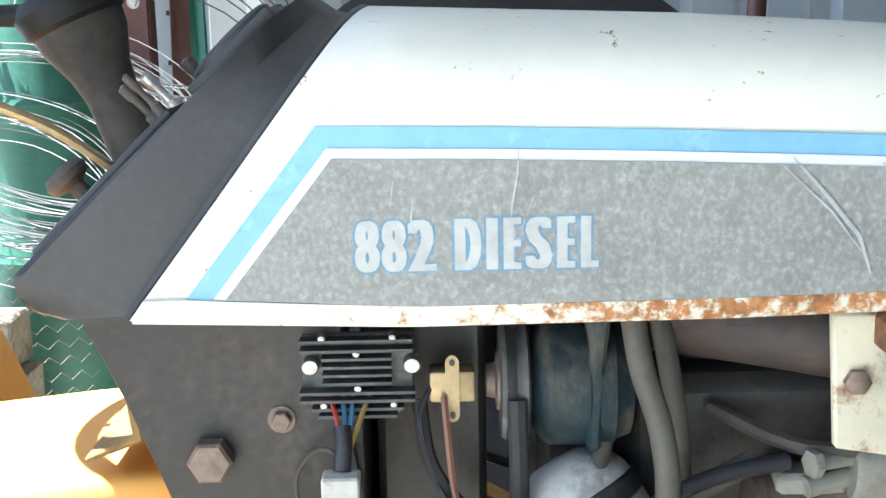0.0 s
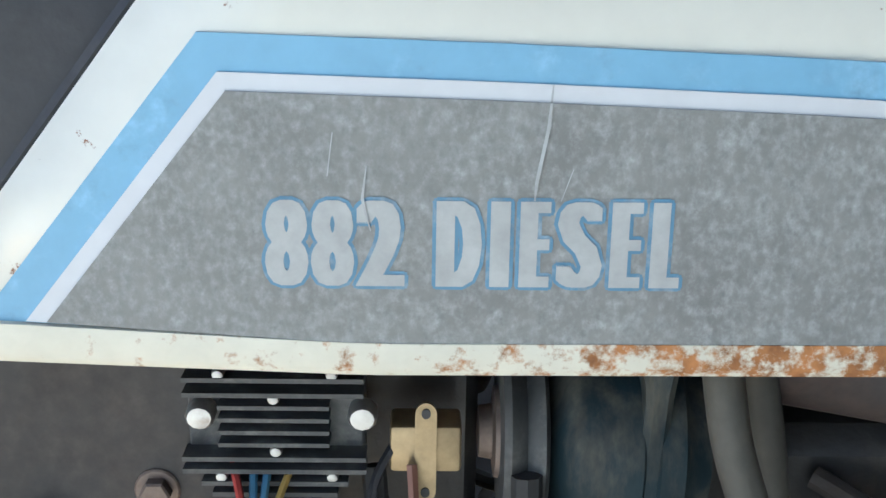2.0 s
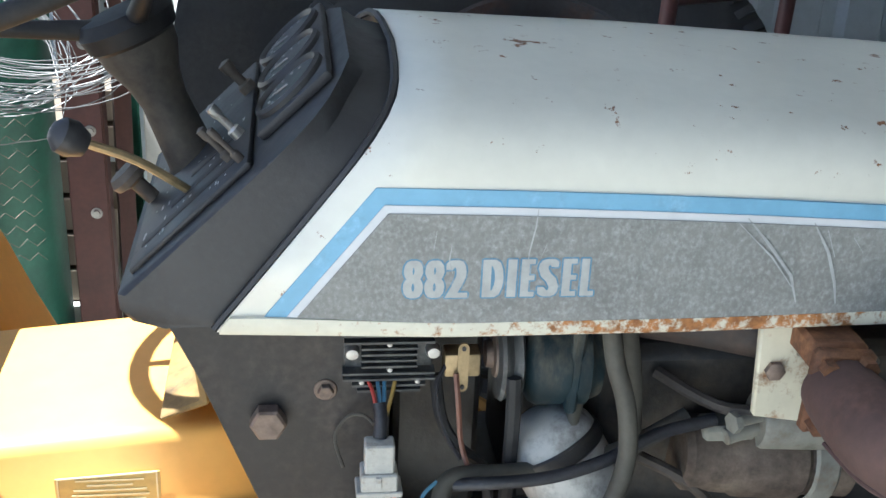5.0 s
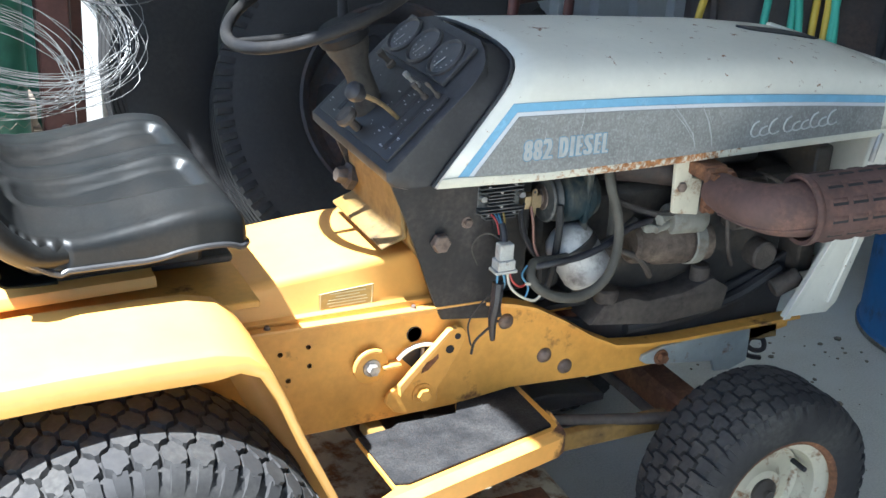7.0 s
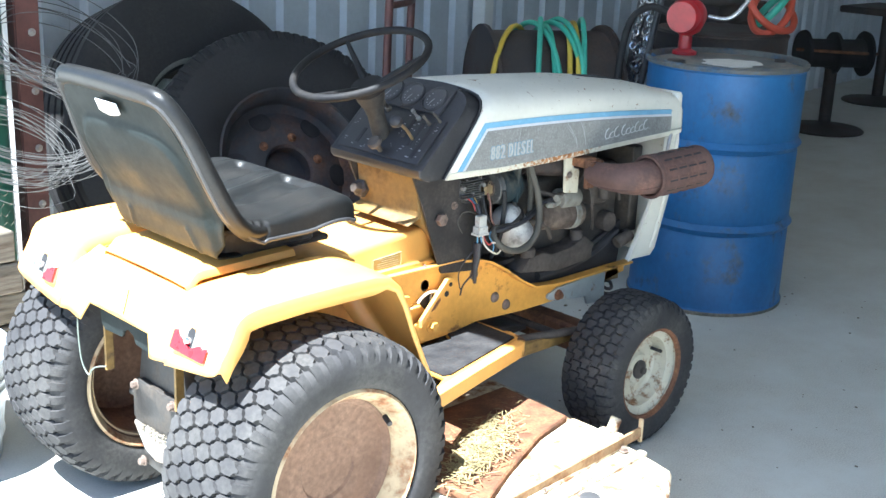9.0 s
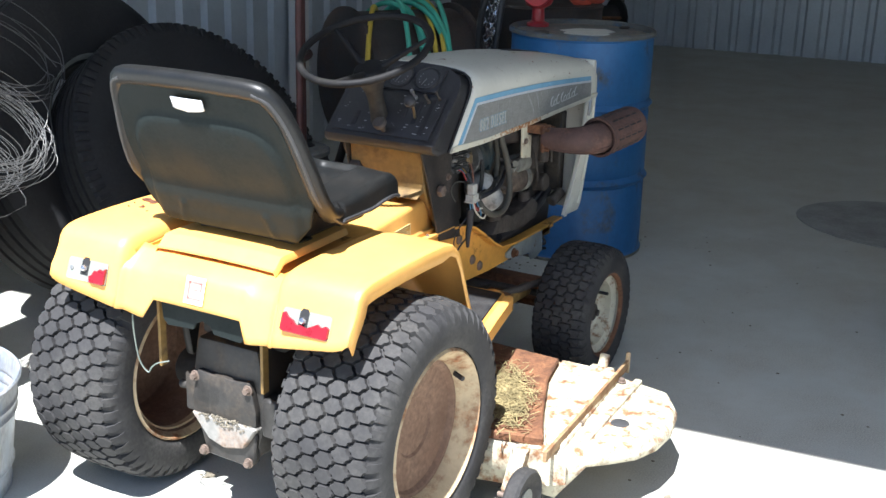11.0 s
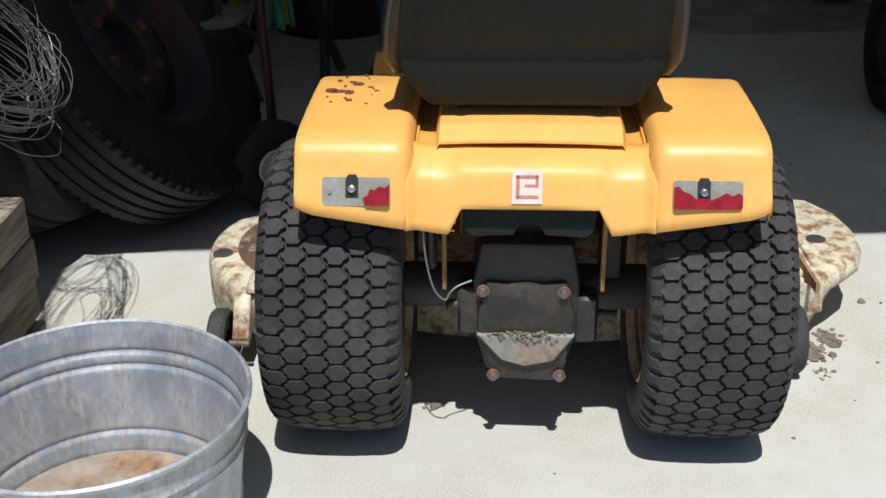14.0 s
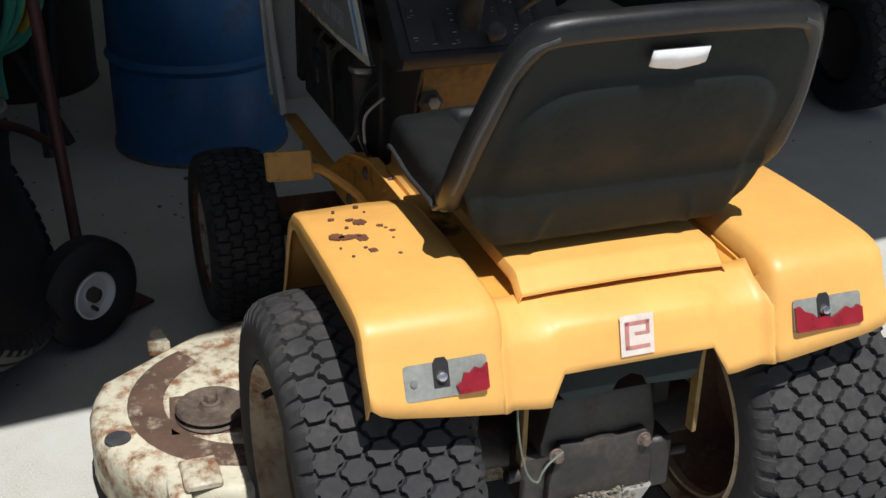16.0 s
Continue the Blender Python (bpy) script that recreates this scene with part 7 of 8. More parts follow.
def drum():
    c = Vector((2.385, 0.226, 0))
    ob = thing("steel_drum", c, "scuffed blue steel drum with two rolling hoops, dusty lid", "drum")
    R = 0.278
    pr = [(0, 0.012), (R - 0.012, 0.012), (R - 0.004, 0.0), (R + 0.006, 0.003), (R + 0.006, 0.014), (R, 0.020), (R, 0.285), (R - 0.005, 0.292), (R + 0.002, 0.299), (R + 0.012, 0.312), (R + 0.002, 0.325), (R - 0.005, 0.332), (R, 0.339), (R, 0.576), (R - 0.005, 0.583), (R + 0.002, 0.590), (R + 0.012, 0.603), (R + 0.002, 0.616), (R - 0.005, 0.623), (R, 0.630), (R, 0.855), (R + 0.006, 0.862), (R + 0.007, 0.874), (R + 0.002, 0.880), (R - 0.006, 0.876), (R - 0.010, 0.862)]
    bm = bmesh.new()
    lathe(bm, c, (0, 0, 1), pr, 72)
    for v in bm.verts:      # small dents
        n = noise.noise(v.co * 4.0)
        v.co += Vector((v.co.x - c.x, v.co.y - c.y, 0)) * 0.012 * n
    part("drum_body", bm, M["blue_drum"], ob, "blue painted steel barrel")
    bm = bmesh.new()
    lathe(bm, c, (0, 0, 1), [(R - 0.008, 0.860), (R - 0.03, 0.866), (0, 0.866)], 60)
    lid = part("lid", bm, M["drum_top"], ob, "dusty rusted drum lid")
    bm = bmesh.new()
    lathe(bm, c, (0, 0, 1), [(R - 0.011, 0.862), (R - 0.007, 0.8785), (R + 0.002, 0.8830), (R + 0.0092, 0.876), (R + 0.0085, 0.864)], 72)
    part("bottom_ring", drum_foot(c, R), M["debris"], ob, "dirty brown bottom rim")
    part("lid_ring", bm, M["lid_ring"], ob, "dull grey-brown rolled lid ring")
    for x, y, r in ((-0.17, 0.10, 0.032), (0.19, -0.10, 0.020)):
        plain("bung", lambda b: lathe(b, c + Vector((x, y, 0.866)), (0, 0, 1), [(r, 0), (r, 0.007), (r * 0.8, 0.010), (0, 0.010)], 18), M["iron"], lid)
    rng = random.Random(8)
    bm = bmesh.new()
    pts = []
    for k in range(22):
        a = 2 * math.pi * k / 22
        pts.append((c.x - 0.02 + 0.115 * math.cos(a) * rng.uniform(0.8, 1.15), c.y - 0.03 + 0.10 * math.sin(a) * rng.uniform(0.7, 1.2)))
    prism(bm, pts, 2, 0.8665, 0.8695)
    single("paper_scrap", bm, M["paper"], "torn white paper scrap on the drum lid", "paper", "", "", False)
    # hand pump on the drum
    pc = c + Vector((0.045, 0.215, 0.866))
    pump = thing("drum_pump", pc, "red hand crank pump standing on the drum", "pump")
    plain("pump_body", lambda b: (lathe(b, pc, (0, 0, 1), [(0.045, 0), (0.045, 0.012), (0.026, 0.02), (0.024, 0.07), (0.050, 0.085), (0.062, 0.11), (0.062, 0.17), (0.050, 0.19), (0.030, 0.20), (0.028, 0.26), (0, 0.26)], 28), lathe(b, pc + Vector((-0.07, -0.02, 0.14)), (1, 0.3, 0), [(0, 0), (0.055, 0), (0.06, 0.01), (0.06, 0.12), (0.055, 0.13), (0, 0.13)], 26)), M["pump_red"], pump, "red cast pump body")
    plain("crank", lambda b: (tube(b, [pc + Vector((0.06, -0.05, 0.14)), pc + Vector((0.10, -0.12, 0.14)), pc + Vector((0.16, -0.16, 0.22)), pc + Vector((0.22, -0.16, 0.30))], 0.009, 10, 5)), M["chrome"], pump, "bright crank handle")
    plain("spout", lambda b: tube(b, [pc + Vector((-0.02, 0.05, 0.14)), pc + Vector((-0.06, 0.14, 0.16)), pc + Vector((-0.10, 0.20, 0.06)), pc + Vector((-0.12, 0.22, -0.30)), pc + Vector((-0.13, 0.25, -0.75))], 0.014, 10, 6), M["rubber_and_hole"], pump, "black delivery hose hanging down")


drum()


def big_tyre(at, axis, R, rim, width, label, rimmed=True, lugs=88):
    ob = thing("truck_wheel" if rimmed else "loose_tyre", at, label, "tyre", "loose tyres by the wall")
    at, d = Vector(at), Vector(axis).normalized()
    hw = width / 2
    bm = bmesh.new()
    prof = [(rim, -hw * 0.80), (rim + 0.02, -hw * 0.95), ((R + rim) / 2, -hw * 1.03), (R - 0.045, -hw * 0.98), (R - 0.012, -hw * 0.86)]
    for k in range(5):
        y = -hw * 0.70 + hw * 1.4 * k / 4
        prof += [(R, y - hw * 0.13), (R, y + hw * 0.10), (R - 0.010, y + hw * 0.115), (R - 0.010, y + hw * 0.20)]
    prof = prof[:-2]
    prof += [(R - 0.012, hw * 0.86), (R - 0.045, hw * 0.98), ((R + rim) / 2, hw * 1.03), (rim + 0.02, hw * 0.95), (rim, hw * 0.80), (rim - 0.004, 0.0)]
    lathe(bm, at, d, prof, 96, True)
    carcass = part("carcass" if not rimmed else "tyre", bm, M["rubber_and_hole"], ob, "black ribbed tyre, dusty")
    bm = bmesh.new()
    _, u, w = frame_of(d)
    for s in (-1, 1):                         # shoulder lugs
        for k in range(lugs):
            a0, a1 = 2 * math.pi * k / lugs, 2 * math.pi * (k + 0.48) / lugs
            vs = []
            for a in (a0, a1):
                v = u * math.cos(a) + w * math.sin(a)
                vs.append([at + v * (R + 0.001) + d * s * hw * 0.80, at + v * (R - 0.006) + d * s * hw * 0.94, at + v * (R - 0.036) + d * s * hw * 1.0, at + v * (R - 0.045) + d * s * hw * 0.97, at + v * (R - 0.02) + d * s * hw * 0.78])
            ra, rb = [bm.verts.new(p) for p in vs[0]], [bm.verts.new(p) for p in vs[1]]
            for i in range(5):
                bm.faces.new((ra[i], ra[(i + 1) % 5], rb[(i + 1) % 5], rb[i]))
            bm.faces.new(ra), bm.faces.new(rb[::-1])
    if lugs:
        part("shoulder_tread", bm, M["rubber_and_hole"], carcass, "row of shoulder lugs", True, "stuff")
    else:
        bm.free()
        # pale grey ring paints the lit inner edge of the tyre
        bm = bmesh.new()
        lathe(bm, at, d, [(rim + 0.004, hw * 0.80), (rim + 0.012, hw * 0.90), (rim + 0.022, hw * 0.965), (rim + 0.026, hw * 0.985), (rim + 0.024, hw * 0.95), (rim + 0.006, hw * 0.78)], 96)
        part("bead", bm, M["lamp_grey"], carcass, "pale ring coloured as the lit inner edge of the tyre")
    if rimmed:
        bm = bmesh.new()
        lathe(bm, at, d, [(rim + 0.012, hw * 0.84), (rim + 0.014, hw * 0.88), (rim + 0.004, hw * 0.90), (rim - 0.016, hw * 0.70), (rim - 0.022, hw * 0.2), (rim - 0.05, hw * 0.10), (rim * 0.62, hw * 0.28), (rim * 0.54, hw * 0.34), (rim * 0.34, hw * 0.32), (rim * 0.31, hw * 0.24), (rim * 0.31, -hw * 0.2), (rim * 0.28, -hw * 0.2), (0, -hw * 0.2)], 56)
        rm = part("rim", bm, M["truck_rim"], ob, "dark rusty steel rim")
        # hand holes are black discs on the closed rim, coloured as their shade
        for k in range(6):
            a = 2 * math.pi * (k + 0.8) / 6
            v = u * math.cos(a) + w * math.sin(a)
            plain("hand_hole", lambda b: cyl(b, at + v * rim * 0.715 + d * hw * 0.19 - (d * 0.93 + v * 0.37) * 0.02, at + v * rim * 0.715 + d * hw * 0.19 + (d * 0.93 + v * 0.37) * 0.003, rim * 0.150, 22), M["rubber_and_hole"], rm, "black disc for the shade in a hand hole")
            a += 0.4
            v = u * math.cos(a) + w * math.sin(a)
            plain("stud", lambda b: lathe(b, at + v * rim * 0.44 + d * hw * 0.33, d, [(0.016, 0), (0.016, 0.006), (0.010, 0.009), (0.008, 0.016), (0, 0.018)], 10), M["rust"], rm, "rusty stud hole")
    return ob


def leaning(cx, cy, R, width, lean, turn):
    """Centre and axis of a tyre that touches the floor at (cx, cy) and leans back by lean degrees; its face looks to -y, turned."""
    ax = Vector((math.sin(radians(turn)) * -1, -math.cos(radians(turn)), 0))
    n = ax * math.cos(radians(lean)) + Vector((0, 0, 1)) * math.sin(radians(lean))
    up = Vector((0, 0, 1)) * math.cos(radians(lean)) - ax * math.sin(radians(lean))
    c = Vector((cx, cy, 0)) + up * R
    c.z += width / 2 * math.sin(radians(lean)) + 0.002
    return c, n


c1, n1 = leaning(1.04, 0.84, 0.485, 0.22, 32, 9)
big_tyre(c1, n1, 0.485, 0.262, 0.22, "dusty black truck wheel leaning on a larger tyre")
c2, n2 = leaning(0.93, 1.24, 0.53, 0.24, 20, -5)
big_tyre(c2, n2, 0.525, 0.245, 0.25, "large smooth black tyre leaning against the shed wall", False, 0)


def tub():
    c = Vector((-0.37, 0.735, 0))
    ob = thing("wash_tub", c, "dented galvanised steel tub, rusty inside, on the concrete", "tub")
    r0, r1, h = 0.225, 0.262, 0.285
    def rr(z):
        return r0 + (r1 - r0) * z / h
    def wall(z):
        return rr(z) + sum(0.005 * math.exp(-((z - zb) / 0.0055) ** 2) for zb in (0.062, 0.198, 0.226))
    heights = [0.016 + (h - 0.034) * k / 70 for k in range(71)]
    pr = [(0, 0.010), (r0 - 0.004, 0.010), (r0 + 0.002, 0.0), (r0 + 0.004, 0.008)] + [(wall(z), z) for z in heights]
    pr += [(r1, h - 0.012), (r1 + 0.007, h - 0.008), (r1 + 0.008, h - 0.001), (r1 + 0.004, h + 0.003), (r1 - 0.001, h), (r1 - 0.003, h - 0.010)]
    pr += [(wall(z) - 0.003, z) for z in heights[::-1]]
    bm = bmesh.new()
    lathe(bm, c, (0, 0, 1), pr, 72)
    part("tub_wall", bm, M["zinc"], ob, "galvanised wall with pressed beads")
    bm = bmesh.new()
    lathe(bm, c, (0, 0, 1), [(r0 - 0.006, 0.024), (0.12, 0.020), (0, 0.020)], 48)
    part("tub_floor", bm, M["zinc_floor"], ob, "rusty tub bottom")


tub()


def hand_truck():
    base = Vector((1.29, 0.783, 0))
    ax = Vector((0.82, 0.57, 0)).normalized()        # axle line
    fw = Vector((-ax.y, ax.x, 0))                    # towards the wall
    ob = thing("hand_truck", base, "red-brown tube hand truck with white wheel hubs", "hand truck")
    lean = fw * 0.06 + Vector((0.10, 0, 0))
    for s in (-1, 1):
        p = base + ax * 0.165 * s
        plain("rail", lambda b: tube(b, [p + Vector((0, 0, 0.03)), p + Vector((0, 0, 0.5)) + lean * 0.5, p + Vector((0, 0, 1.08)) + lean, p + Vector((0, 0, 1.22)) + lean * 1.15 - fw * 0.02], 0.0135, 12, 4), M["pipe_red"], ob, "red-brown steel tube")
    for z in (0.12, 0.45, 0.84, 1.06):
        plain("rung", lambda b: tube(b, [base - ax * 0.165 + Vector((0, 0, z)) + lean * z, base + Vector((0, 0, z)) + lean * z - fw * 0.03, base + ax * 0.165 + Vector((0, 0, z)) + lean * z], 0.011, 10, 5), M["pipe_red"], ob)
    plain("toe_plate", lambda b: prism(b, [(base + ax * a + fw * f)[:2] for a, f in ((-0.18, -0.18), (0.18, -0.18), (0.18, 0.0), (-0.18, 0.0))], 2, 0.006, 0.014, 0.002), M["pipe_red"], ob)
    for s in (-1, 1):
        c = base + ax * (0.205 * s) + fw * 0.035 + Vector((0, 0, 0.132))
        wl = plain("wheel", lambda b: lathe(b, c, ax * s, [(0.058, -0.030), (0.085, -0.040), (0.115, -0.036), (0.129, -0.022), (0.131, 0.0), (0.129, 0.022), (0.115, 0.036), (0.085, 0.040), (0.058, 0.030)], 44), M["rubber_and_hole"], ob, "black pneumatic tyre")
        plain("hub", lambda b: lathe(b, c, ax * s, [(0.054, 0.026), (0.057, 0.034), (0.052, 0.036), (0.045, 0.018), (0.021, 0.014), (0.018, 0.020)], 32), M["hub_white"], wl, "white painted hub")
        plain("axle_cap", lambda b: (lathe(b, c, ax * s, [(0.018, 0.012), (0.018, 0.034), (0.012, 0.037), (0, 0.037)], 18), cyl(b, c + ax * s * 0.015 + Vector((0, 0, -0.034)), c + ax * s * 0.034 + Vector((0, 0, -0.036)), 0.005, 8)), M["iron"], wl, "dark axle end and valve")
        plain("hub_back", lambda b: lathe(b, c, -ax * s, [(0.060, 0.026), (0.064, 0.034), (0.058, 0.036), (0.050, 0.020), (0.022, 0.018), (0.019, 0.034), (0.010, 0.036), (0, 0.036)], 32), M["hub_white"], wl, "white painted hub")
        plain("brace", lambda b: tube(b, [c, base + ax * 0.165 * s + Vector((0, 0, 0.40)) + lean * 0.4], 0.009, 8, 2), M["pipe_red"], ob)


hand_truck()


def bucket():
    c = Vector((1.46, 0.93, 0))
    ob = thing("lidded_pail", c, "black pail with a dusty pale lid beside the hand truck", "pail")
    plain("pail_body", lambda b: lathe(b, c, (0, 0, 1), [(0, 0.004), (0.088, 0.004), (0.092, 0.0), (0.112, 0.40), (0.117, 0.41), (0.117, 0.43), (0.112, 0.435), (0.112, 0.462)], 40), M["rubber_and_hole"], ob, "black plastic wall")
    plain("pail_lid", lambda b: lathe(b, c, (0, 0, 1), [(0.112, 0.455), (0.118, 0.458), (0.119, 0.474), (0.112, 0.480), (0.104, 0.474), (0, 0.476)], 40), M["drum_top"], ob, "dusty pale lid")
    plain("bail", lambda b: tube(b, [c + Vector((0.117 * math.cos(a), 0.117 * math.sin(a) * 0.4 - 0.11 * math.sin(a), 0.42 - 0.12 * math.sin(a))) for a in [math.pi * k / 8 for k in range(9)]], 0.003, 6, 3), M["wire"], ob, "wire handle hanging down")


bucket()


def hose_reel():
    c = Vector((2.26, 0.98, 0.64))
    ob = thing("hose_reel", (c.x, c.y, 0), "dark steel barrel reel with green and yellow garden hoses draped over", "hose reel")
    ax = Vector((0.86, -0.51, 0)).normalized()
    plain("reel_barrel", lambda b: lathe(b, c - ax * 0.26, ax, [(0, 0), (0.26, 0), (0.285, 0.005), (0.285, 0.02), (0.262, 0.03), (0.262, 0.49), (0.285, 0.50), (0.285, 0.515), (0.26, 0.52), (0, 0.52)], 48), M["reel"], ob, "dark rusty barrel")
    side = Vector((-ax.y, ax.x, 0))
    for s in (-1, 1):
        for t in (-1, 1):
            plain("stand_leg", lambda b: tube(b, [c + ax * 0.2 * s - Vector((0, 0, 0.10)), c + ax * 0.24 * s + side * 0.24 * t - Vector((0, 0, 0.60))], 0.018, 8, 2), M["reel"], ob)
    rng = random.Random(12)
    for k, (off, mm) in enumerate(((-0.13, "hose_yellow"), (-0.05, "hose_green"), (-0.022, "hose_green"), (0.006, "hose_green"), (0.034, "hose_green"), (0.062, "hose_green"), (0.088, "hose_yellow"), (0.115, "hose_yellow"), (0.15, "hose_green"))):
        pts = []
        sl = rng.uniform(-0.10, 0.10) - (0.16 if k == 0 else 0)
        for a in range(-70, 250, 20):
            r = 0.278 + 0.014 * (k % 3)
            pts.append(c + ax * (off + sl * math.cos(radians(a))) + (side * -math.cos(radians(a)) + Vector((0, 0, 1)) * math.sin(radians(a))) * r)
        pts.append(pts[-1] + Vector((0, 0, -0.16)))
        pts.insert(0, pts[0] + Vector((rng.uniform(-0.03, 0.03), 0, -0.14)))
        plain("hose", lambda b: tube(b, pts, 0.0105, 10, 3), M[mm], ob, "green garden hose" if mm == "hose_green" else "yellow garden hose")


hose_reel()


def bar_stand(at, label, spool):
    ob = thing("pedestal_stand", at, label, "stand", "pedestal stands")
    at = Vector(at)
    plain("base_disc", lambda b: lathe(b, at, (0, 0, 1), [(0, 0), (0.25, 0), (0.255, 0.008), (0.24, 0.020), (0.08, 0.035), (0.045, 0.05), (0, 0.05)], 44), M["reel"], ob, "dark round steel base")
    plain("column", lambda b: cyl(b, at + Vector((0, 0, 0.04)), at + Vector((0, 0, 0.40 if spool else 0.66)), 0.040, 20), M["reel"], ob)
    if spool:
        ax = Vector((0.8, -0.6, 0)).normalized()
        c = at + Vector((0, 0, 0.50))
        plain("spool", lambda b: lathe(b, c - ax * 0.22, ax, [(0, 0), (0.14, 0), (0.145, 0.02), (0.09, 0.03), (0.09, 0.20), (0.135, 0.21), (0.135, 0.23), (0.09, 0.24), (0.09, 0.41), (0.145, 0.42), (0.14, 0.44), (0, 0.44)], 36), M["rubber_and_hole"], ob, "black cable spool")
        plain("crossbar", lambda b: tube(b, [c - ax * 0.25 + Vector((0, 0, 0.02)), c + Vector((-0.12, -0.16, 0.03)), c + ax * 0.3 + Vector((0, 0, 0.0))], 0.010, 8, 4), M["rust"], ob)
    else:
        plain("table_top", lambda b: box(b, at + Vector((-0.30, -0.24, 0.66)), at + Vector((0.30, 0.24, 0.71)), 0.01), M["reel"], ob, "dark steel machine table")


bar_stand((5.85, 1.62, 0), "black cable spool on a dark pedestal stand", True)
bar_stand((7.25, 1.95, 0), "dark steel pedestal table far back in the shed", False)
# flat slab for the darker oval on the floor
bm = bmesh.new()
prism(bm, [(3.44 + 0.40 * math.cos(a) * (1 + 0.06 * math.sin(3 * a)), -1.10 + 0.68 * math.sin(a) * (1 + 0.05 * math.cos(2 * a))) for a in [2 * math.pi * k / 40 for k in range(40)]], 2, 0.001, 0.006, 0.001)
single("floor_mat", bm, M["floor_oval"], "thin flat oval, darker grey than the concrete", "mat")


def parked_wheel():
    # the front wheel and nose of a machine parked deeper in the shed
    ob = thing("parked_mower", (2.2, -1.75, 0), "dark riding mower parked in the shade of the shed", "mower")
    for x, y in ((2.03, -1.36), (2.03, -2.1)):
        bm = bmesh.new()
        tread = bmesh.new()
        tyre_mesh(bm, (x, y, 0.24), 0.232, 0.12, 0.19, 5, 30, 0.008, True, 0.86, tread)
        tyre = part("tyre", bm, M["rubber_and_hole"], ob, "black front tyre")
        part("tread", tread, M["rubber_and_hole"], tyre, "", True, "stuff")
        plain("rim", lambda b: lathe(b, (x, y, 0.24), (0, 1, 0), [(0.125, 0.07), (0.11, 0.05), (0.05, 0.03), (0, 0.03)], 30), M["reel"], tyre)
    plain("nose", lambda b: box(b, (2.05, -2.0, 0.40), (3.1, -1.46, 0.88), 0.05, None, 3), M["reel"], ob, "dark bonnet")
    plain("frame", lambda b: box(b, (1.95, -1.9, 0.22), (3.2, -1.55, 0.42), 0.01), M["grease"], ob)
    for y in (-1.36, -2.1):
        bm = bmesh.new()
        tread = bmesh.new()
        tyre_mesh(bm, (3.7, y - 0.2, 0.30), 0.29, 0.16, 0.24, 5, 30, 0.008, True, 0.86, tread)
        tyre = part("tyre", bm, M["rubber_and_hole"], ob, "black rear tyre")
        part("tread", tread, M["rubber_and_hole"], tyre, "", True, "stuff")


parked_wheel()


